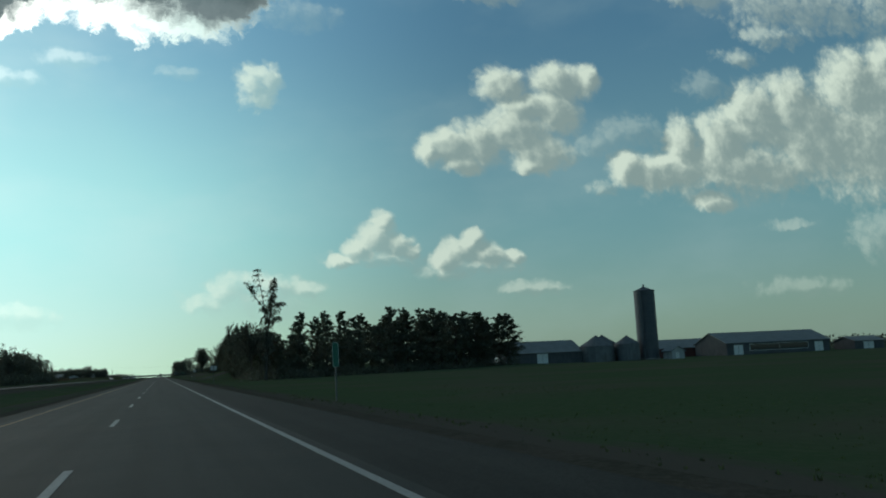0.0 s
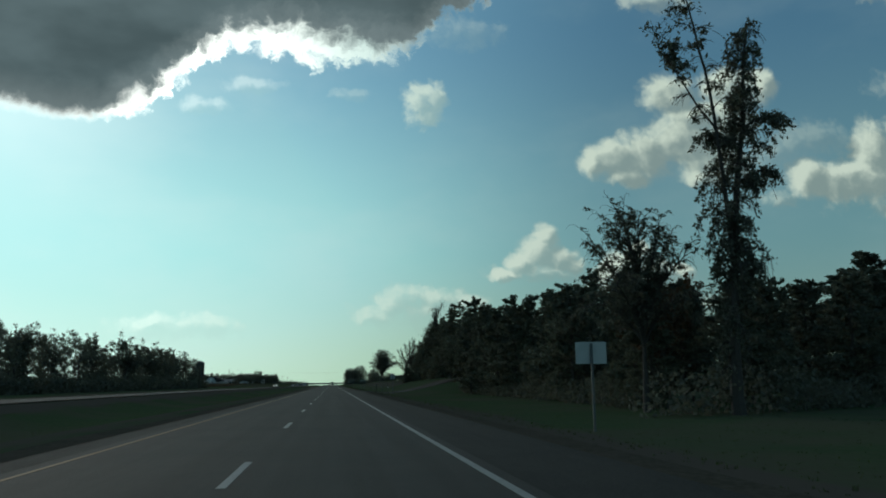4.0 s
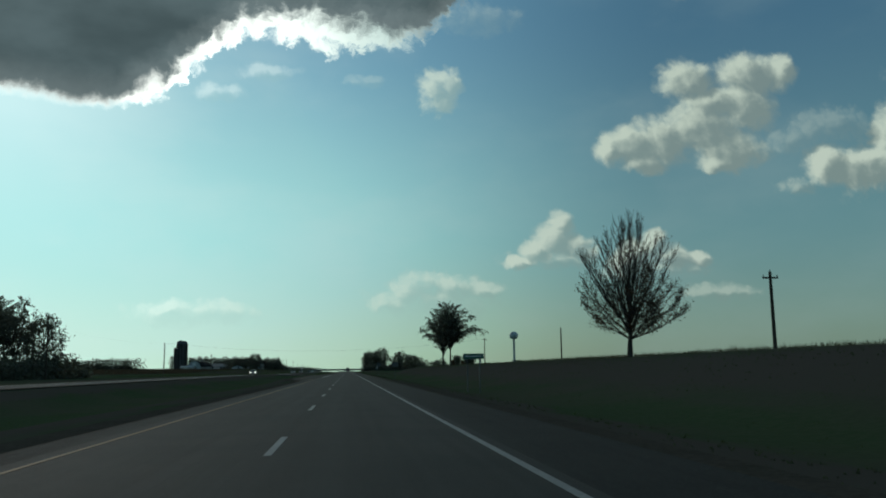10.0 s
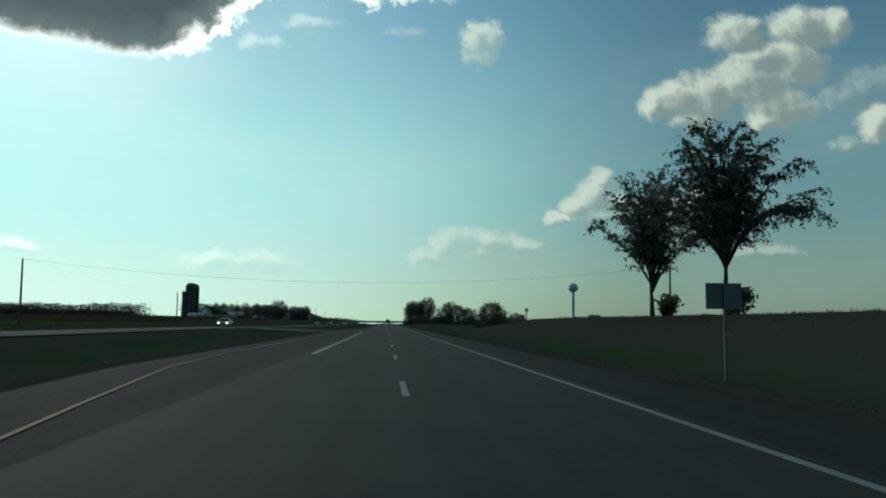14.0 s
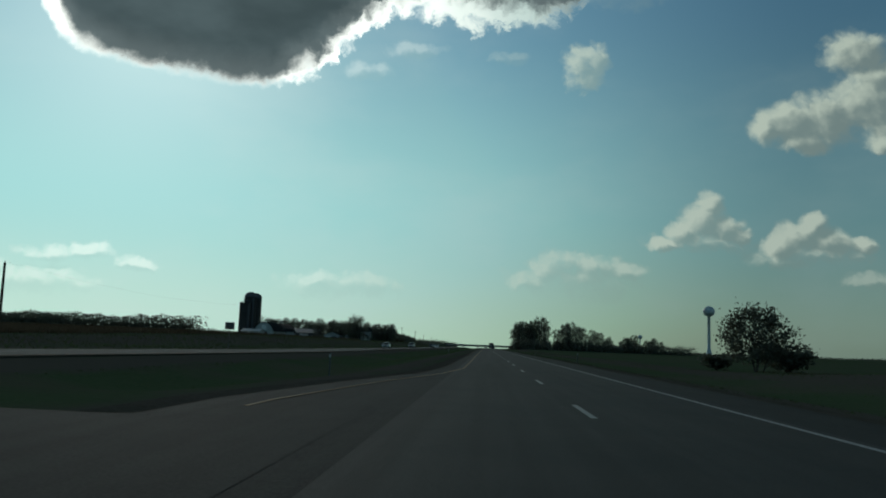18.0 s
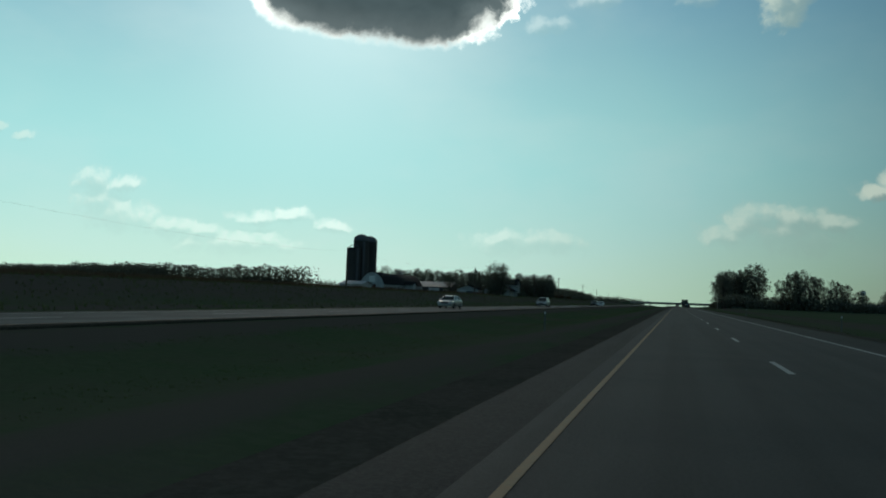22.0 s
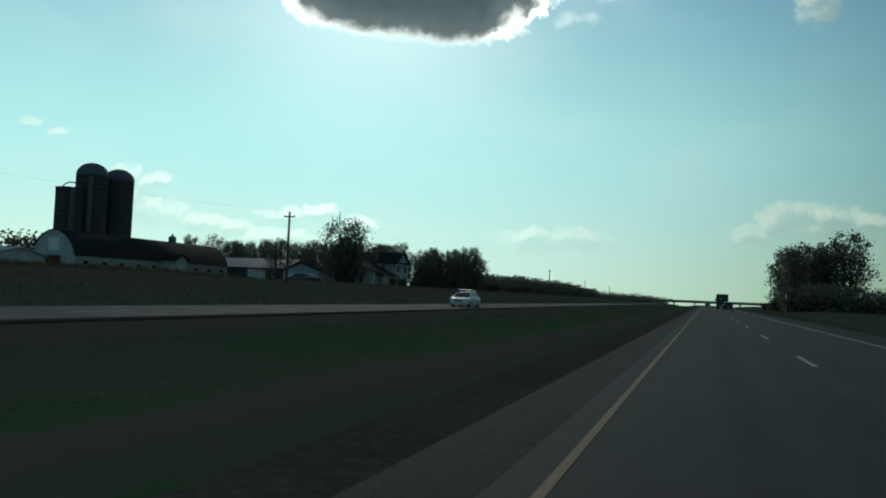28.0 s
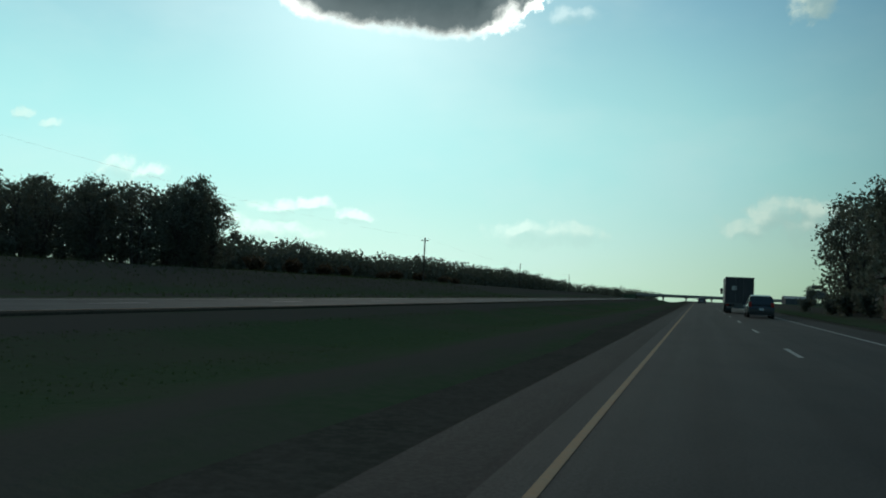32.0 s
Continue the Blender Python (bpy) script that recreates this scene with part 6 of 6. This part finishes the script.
sign("square_sign", "dark square sign back on a steel post", 9.2, 428.5, 1.05, 1.78, 2.52, SIGN_GREEN, POST_STEEL, back_view=True)
sign("crossing_sign", "dark square sign back beside the crossing", 9.5, 508.6, 0.92, 2.15, 3.1, SIGN_GREEN, POST_STEEL, back_view=True)
sign("side_marker", "narrow white marker seen edge-on", 9.6, 523.2, 0.22, 1.5, 2.5, SIGN_WHITE, SIGN_BACK, turn=35)

sign("side_road_sign", "dark square sign back beyond the other carriageway", -33.0, 618.8, 1.15, 2.3, 3.15, SIGN_GREEN, POST_STEEL, back_view=True)
sign("median_marker", "narrow pale sign back in the median", -12.2, 534.3, 0.34, 1.5, 2.42, SIGN_WHITE, SIGN_BACK, back_view=True)


def delineator(x, y):
    z = ground_z(x, y)
    root = thing("delineator", "slim roadside reflector post", "post", Matrix.Translation((x, y, z)), "reflector posts")
    part("post", Geo().box(-0.035, 0.035, -0.012, 0.012, -0.2, 1.15), POST_STEEL, root)
    part("reflector", Geo().box(-0.035, 0.035, -0.02, -0.0125, 0.95, 1.1), LAMP_CLEAR, root)


for x, y in ((9.5, 236.5), (10.2, 262.0), (-9.4, 684.0), (8.8, 620.0), (8.8, 700.0), (8.8, 780.0), (-9.4, 560.0)):
    delineator(x, y)


def mail_box(x, y):
    z = ground_z(x, y)
    root = thing("mail_box", "dark mail box on a post by the side road", "mail box", Matrix.Translation((x, y, z)))
    part("post", Geo().box(-0.05, 0.05, -0.05, 0.05, -0.3, 1.05), POLE_WOOD, root)
    box = Geo().prism([(-0.13, 1.05), (0.13, 1.05), (0.13, 1.2), (0.09, 1.29), (0.0, 1.33), (-0.09, 1.29), (-0.13, 1.2)], -0.28, 0.28, "y")
    part("box", box, POST_STEEL, root)


mail_box(9.4, 266.0)

# ---- water tower, far buildings, billboards, bridge ----


def water_tower(x, y, top, radius):
    z = ground_z(x, y)
    h = top - z
    root = thing("water_tower", "pale spheroid water tower on a single stem", "water tower", Matrix.Translation((x, y, z)))
    c = h - radius
    ball = [(radius * math.cos(a), c + radius * 0.92 * math.sin(a)) for a in [-math.pi / 2 * 0.86 + i * math.pi * 0.93 / 16 for i in range(17)]]
    part("tank", Geo().lathe(ball + [(0.0, h - 0.05)], 32), TANK, root, smooth=True)
    part("stem", Geo().lathe([(radius * 0.62, -0.5), (radius * 0.5, 1.5), (radius * 0.27, 7.0), (radius * 0.24, c - radius * 0.9), (radius * 0.42, c - radius * 0.72)], 24), TANK, root, smooth=True)
    part("vent", Geo().tube((0, 0, h - 0.2), (0, 0, h + 0.8), 0.4, 0.3, 8), TANK, root)


water_tower(215.5, 1331.0, 48.5, 5.6)
water_tower(330.0, 2300.0, 38.0, 5.0)
gable_shed("warehouse", "long low grey warehouse beyond the fields", 62.0, 84.0, 1610.0, 1640.0, 7.0, 9.0, GREY_BOARD, ROOF_STEEL, "x", base=-3.0, category="warehouse")
gable_shed("field_shed", "low grey shed beyond the field", 100.0, 122.0, 1195.0, 1210.0, 3.0, 4.6, SIDING, ROOF_STEEL, "x", category="shed")


def billboard(x, y, width, low, high):
    z = ground_z(x, y)
    root = thing("billboard", "dark billboard on steel legs beside the road", "billboard", Matrix.Translation((x, y, 0)))
    part("panel", Geo().box(-width / 2, width / 2, -0.12, 0.12, low, high), PAINT_GREY, root, bevel=0.03)
    part("frame", Geo().box(-width / 2 - 0.08, width / 2 + 0.08, -0.16, 0.16, low - 0.12, low).box(-width / 2 - 0.08, width / 2 + 0.08, -0.16, 0.16, high, high + 0.12), POST_STEEL, root)
    for k in (-0.3, 0.3):
        part("leg", Geo().tube((k * width, 0.2, z - 0.5), (k * width, 0.2, high - 0.3), 0.2, 0.2, 10), POST_STEEL, root)
    part("catwalk", Geo().box(-width / 2, width / 2, -0.9, -0.13, low - 0.2, low - 0.13), POST_STEEL, root)


billboard(70.0, 1500.0, 12.0, 4.4, 9.6)
billboard(70.0, 1502.0, 5.5, 11.0, 12.8)


def road_canopy():
    """The dark low building with a pointed eave among the trees."""
    root = thing("roadside_shed", "dark weathered shed with a pointed eave under trees", "shed", Matrix.Translation((20.0, 1016.0, 0.6)))
    part("wall", Geo().box(-4.5, 6.5, -4.0, 4.0, -0.5, 2.9), RED_BOARD, root)
    part("roof", Geo().prism([(-5.2, 3.55), (7.2, 2.6), (7.2, 2.85), (-5.2, 3.8)], -4.8, 4.8, "y"), ROOF_DARK, root)
    part("post", Geo().box(-5.1, -4.95, -4.7, -4.55, -0.4, 3.55), TRIM, root, "pale corner post")


road_canopy()


def bridge():
    y0, y1 = 1762.0, 1776.0
    root = thing("overpass", "flat concrete overpass crossing the highway", "bridge", Matrix.Translation((0, 0, 0)))
    part("deck", Geo().box(-62, 78, y0, y1, 1.6, 2.6), FOUNDATION, root)
    for y in (y0 + 0.2, y1 - 0.2):
        part("parapet", Geo().box(-62, 78, y - 0.2, y + 0.2, 2.6, 3.6), FOUNDATION, root)
    for k in range(5):
        part("girder", Geo().box(-62, 78, y0 + 1.4 + 2.6 * k, y0 + 1.8 + 2.6 * k, 0.7, 1.6), POST_STEEL, root)
    for x in (-36, -14, 10, 34):
        pier = part("pier", Geo().box(x - 1.0, x + 1.0, y0 + 0.5, y1 - 0.5, -0.1, 0.7), FOUNDATION, root)
        for k in range(3):
            part("column", Geo().tube((x, y0 + 2.5 + 4.5 * k, -5.4), (x, y0 + 2.5 + 4.5 * k, -0.1), 0.55, 0.55, 12), FOUNDATION, pier)
    for side, x0, x1 in ((-1, -62, -230), (1, 78, 300)):
        g = Geo()
        n = 14
        for i in range(n):
            k = i / (n - 1)
            x = x0 + (x1 - x0) * k
            top = 2.6 * (1 - k) + (ground_z(x1, 1769) - 0.2) * k
            g.v += [(x, y0, top), (x, y1, top), (x, y1 + 16, -6.0), (x, y0 - 16, -6.0)]
        for i in range(n - 1):
            for a, b in ((0, 1), (1, 2), (3, 0)):
                g.f.append((4 * i + a, 4 * i + b, 4 * i + 4 + b, 4 * i + 4 + a))
        g.f += [(0, 1, 2, 3), (4 * n - 4, 4 * n - 3, 4 * n - 2, 4 * n - 1)]
        part("embankment", g, GRASS, root, "grass embankment carrying the crossroad")


bridge()

# ---- vehicles ----


def wheel_meshes(radius, width):
    tyre = Geo()
    sides = 20
    prof = [(radius * 0.66, -width / 2), (radius * 0.93, -width / 2), (radius, -width * 0.3), (radius, width * 0.3), (radius * 0.93, width / 2), (radius * 0.66, width / 2)]
    n = len(prof)
    for i in range(sides):
        a = 2 * math.pi * i / sides
        tyre.v += [(w, r * math.cos(a), r * math.sin(a)) for r, w in prof]
    for i in range(sides):
        j = (i + 1) % sides
        tyre.f += [(n * i + k, n * i + (k + 1) % n, n * j + (k + 1) % n, n * j + k) for k in range(n)]
    rim = Geo().tube((-width * 0.36, 0, 0), (width * 0.36, 0, 0), radius * 0.66, radius * 0.66, 20)
    for i in range(5):
        m = Matrix.Rotation(2 * math.pi * i / 5, 4, "X")
        rim.box(-width * 0.5, width * 0.5, -0.04, 0.04, 0.02, radius * 0.62, m)
    return tyre.mesh("tyre", RUBBER, True), rim.mesh("rim", ALLOY)


WHEEL = wheel_meshes(0.33, 0.22)
BIG_WHEEL = wheel_meshes(0.5, 0.28)


def add_wheel(root, x, y, meshes, z):
    tyre = new("wheel", meshes[0])
    tyre.parent, tyre.location = root, (x, y, z)
    rim = new("rim", meshes[1])
    rim.parent = tyre


def loft(sections):
    """A closed body from cross rings: (y, [(x, z), ...]) with equal counts."""
    g = Geo()
    n = len(sections[0][1])
    for y, ring in sections:
        g.v += [(x, y, z) for x, z in ring]
    for j in range(len(sections) - 1):
        for i in range(n):
            a, b = j * n + i, j * n + (i + 1) % n
            g.f.append((a, b, b + n, a + n))
    g.f += [tuple(reversed(range(n))), tuple(range((len(sections) - 1) * n, len(sections) * n))]
    return g


def body_ring(half, low, belt, shoulder):
    """Half-width at the sill, belt and shoulder of a car body."""
    return [(-half * 0.9, low), (half * 0.9, low), (half, low + 0.2), (half * 1.0, belt - 0.15), (half * 0.95, belt), (-half * 0.95, belt), (-half * 1.0, belt - 0.15), (-half, low + 0.2)]


def car(name, label, m, paint, kind="sedan", lamps_on=False):
    """A car with its nose towards +y."""
    root = thing(name, label, "car", m)
    if kind == "sedan":
        length, half, high = 4.7, 0.9, 1.43
        belts = [(-2.35, 0.62, 0.80), (-2.2, 0.92, 0.86), (-1.4, 0.97, 0.9), (0.9, 0.95, 0.9), (1.3, 0.93, 0.9), (2.0, 0.80, 0.87), (2.35, 0.55, 0.78)]
        cabin = [(-1.75, 0.95, 0.86), (-0.9, 1.38, 0.70), (0.0, 1.43, 0.70), (0.45, 1.38, 0.70), (1.3, 0.92, 0.84)]
    elif kind == "van":
        length, half, high = 5.0, 0.98, 1.75
        belts = [(-2.5, 0.72, 0.90), (-2.4, 1.02, 0.95), (-1.6, 1.04, 0.97), (1.0, 1.03, 0.97), (1.6, 1.0, 0.95), (2.2, 0.82, 0.9), (2.5, 0.58, 0.82)]
        cabin = [(-2.44, 1.02, 0.92), (-2.18, 1.66, 0.80), (-0.9, 1.75, 0.80), (0.4, 1.70, 0.79), (1.55, 1.0, 0.90)]
    else:
        length, half, high = 4.75, 0.94, 1.72
        belts = [(-2.37, 0.75, 0.88), (-2.25, 1.05, 0.92), (-1.5, 1.07, 0.94), (0.9, 1.05, 0.94), (1.35, 1.03, 0.93), (2.1, 0.92, 0.9), (2.37, 0.62, 0.82)]
        cabin = [(-2.28, 1.05, 0.90), (-1.95, 1.62, 0.78), (-0.6, 1.72, 0.78), (0.35, 1.66, 0.77), (1.25, 1.03, 0.88)]
    body = part("body", loft([(y, body_ring(w, 0.24, b, b)) for y, b, w in belts]), paint, root, smooth=False, bevel=0.05)
    rings = []
    for y, z, w in cabin:
        base = 0.9
        rings.append((y, [(-0.86 * half / 0.9, base), (0.86 * half / 0.9, base), (w * (0.98 if z < 1.1 else 0.9), z), (-w * (0.98 if z < 1.1 else 0.9), z)]))
    part("cabin_glass", loft(rings), GLASS, root, "dark window glass", bevel=0.03)
    tops = [c for c in cabin if c[1] > 1.3]
    part("roof_panel", loft([(y, [(-w * 0.93, z - 0.03), (w * 0.93, z - 0.03), (w * 0.86, z + 0.025), (-w * 0.86, z + 0.025)]) for y, z, w in tops]), paint, root, bevel=0.02)
    for s in (-1, 1):
        for (ya, za, wa), (yb, zb, wb) in ((cabin[0], cabin[1]), (cabin[-1], cabin[-2])):
            part("pillar", Geo().tube((s * wa * 0.97, ya, za), (s * wb * 0.91, yb, zb), 0.05, 0.045, 6), paint, root)
        mid = -0.25
        part("pillar", Geo().tube((s * half * 0.95, mid, 0.95), (s * 0.66 * half / 0.9, mid, high - 0.06), 0.05, 0.045, 6), paint, root)
    for y, n in ((length / 2 - 0.04, "front_bumper"), (-length / 2 + 0.04, "rear_bumper")):
        part(n, Geo().box(-half * 0.9, half * 0.9, y - 0.1, y + 0.1, 0.32, 0.55), paint if kind == "sedan" else BLACK_PLASTIC, root, bevel=0.05)
    for s in (-1, 1):
        part("headlamp", Geo().box(s * half * 0.78 - 0.16, s * half * 0.78 + 0.16, length / 2 - 0.3, length / 2 - 0.02, 0.6, 0.76), LAMP_ON if lamps_on else LAMP_CLEAR, root, bevel=0.03)
        z0 = 0.62 if kind == "sedan" else 0.85
        part("tail_lamp", Geo().box(s * half * 0.82 - 0.12, s * half * 0.82 + 0.1, -length / 2 - 0.015, -length / 2 + 0.2, z0, z0 + (0.2 if kind == "sedan" else 0.35)), LAMP_RED, root, bevel=0.03)
        part("mirror", Geo().box(s * (half + 0.02), s * (half + 0.2), 0.85, 0.97, 0.95, 1.1), paint, root, bevel=0.03)
        for y in (length * 0.29, -length * 0.29):
            add_wheel(root, s * (half - 0.1), y, WHEEL, 0.33)
    part("grille", Geo().box(-0.4, 0.4, length / 2 - 0.02, length / 2 + 0.05, 0.55, 0.7), BLACK_PLASTIC, root)
    part("number_plate", Geo().box(-0.16, 0.16, -length / 2 - 0.09, -length / 2 - 0.075, 0.6, 0.76), PLATE, root)
    return root


def box_truck(x, y):
    """The dark box truck ahead; its rear faces the camera."""
    root = thing("box_truck", "dark box truck with double rear doors in the outer lane", "truck", Matrix.Translation((x, y, 0)))
    part("cargo_box", Geo().box(-1.3, 1.3, 0.0, 7.2, 0.95, 3.45), TRUCK_BOX, root, bevel=0.05)
    for s in (-1, 1):
        d = part("rear_door", Geo().box(min(s * 0.02, s * 1.2), max(s * 0.02, s * 1.2), -0.04, 0.02, 1.08, 3.32), TRUCK_BOX, root, bevel=0.02)
        part("lock_rod", Geo().tube((s * 0.35, -0.07, 1.1), (s * 0.35, -0.07, 3.3), 0.022, 0.022, 6), POST_STEEL, d)
        for z in (1.35, 2.2, 3.05):
            part("hinge", Geo().box(s * 1.24 - 0.04, s * 1.24 + 0.04, -0.06, 0.0, z - 0.05, z + 0.05), POST_STEEL, d)
        part("tail_lamp", Geo().box(s * 1.05 - 0.12, s * 1.05 + 0.12, -0.06, 0.0, 0.74, 0.88), LAMP_RED, root)
        part("mud_flap", Geo().box(s * 0.95 - 0.28, s * 0.95 + 0.28, 0.75, 0.77, 0.2, 0.8), BLACK_PLASTIC, root)
        part("mirror", Geo().box(s * 1.42 - 0.12, s * 1.42 + 0.12, 8.3, 8.4, 1.9, 2.5), BLACK_PLASTIC, root)
        add_wheel(root, s * 1.05, 1.6, BIG_WHEEL, 0.5)
        add_wheel(root, s * 0.76, 1.6, BIG_WHEEL, 0.5)
        add_wheel(root, s * 1.05, 7.7, BIG_WHEEL, 0.5)
    part("rear_frame", Geo().box(-1.32, 1.32, -0.05, 0.08, 0.9, 1.02).box(-1.32, 1.32, -0.05, 0.08, 3.38, 3.5), POST_STEEL, root)
    part("bumper", Geo().box(-1.15, 1.15, -0.02, 0.1, 0.5, 0.66), POST_STEEL, root)
    part("chassis", Geo().box(-0.45, 0.45, 0.1, 9.0, 0.55, 0.9), POST_STEEL, root)
    cab = part("cab", Geo().prism([(7.35, 0.55), (9.3, 0.55), (9.35, 1.4), (8.9, 1.75), (8.6, 2.6), (7.35, 2.65)], -1.12, 1.12, "x"), PAINT_WHITE, root, bevel=0.06)
    part("windscreen", Geo().prism([(8.92, 1.78), (8.96, 1.8), (8.68, 2.52), (8.63, 2.5)], -1.0, 1.0, "x"), GLASS, cab)
    part("door_badge", Geo().box(-0.7, -0.25, -0.047, -0.042, 2.25, 2.65), PAINT_SILVER, root, "pale worn sticker patch")
    part("number_plate", Geo().box(0.4, 0.72, -0.05, -0.03, 0.7, 0.84), PLATE, root)


box_truck(1.35, 1011.0)
car("minivan", "dark minivan following the truck", pose(2.2, 994.5 + 2.4, 0), PAINT_DARK, "van")
car("sedan", "dark sedan far ahead in the inner lane", pose(-1.6, 1128.0, 0), PAINT_GREY, "sedan")
car("sedan", "white sedan on the other carriageway", pose(-24.0, 886.0, opp_z(886), 0, 0, 180), PAINT_WHITE, "sedan")
car("sport_utility", "dark grey utility vehicle behind the white sedan", pose(-26.9, 895.4, opp_z(895), 0, 0, 180), PAINT_GREY, "suv")
car("sedan", "pale sedan on the other carriageway", pose(-27.2, 728.0, opp_z(728), 0, 0, 180), PAINT_SILVER, "sedan")
car("minivan", "silver minivan on the other carriageway", pose(-26.6, 792.0, opp_z(792), 0, 0, 180), PAINT_SILVER, "van")
car("sedan", "silver sedan with lit headlamps coming the other way", pose(-27.2, 545.0, opp_z(545), 0, 0, 180), PAINT_SILVER, "sedan", lamps_on=True)
car("sedan", "dark car parked in the farm yard", pose(-81.5, 966.0, ground_z(-81.5, 966), 0, 0, 60), PAINT_DARK, "sedan")
car("pickup", "dark utility vehicle parked by the garage", pose(-86.5, 970.0, ground_z(-86.5, 970), 0, 0, 100), PAINT_GREY, "suv")
car("tractor_truck", "pale truck crossing the overpass", pose(-40.0, 1769.0, 2.6, 0, 0, 90), PAINT_WHITE, "van")
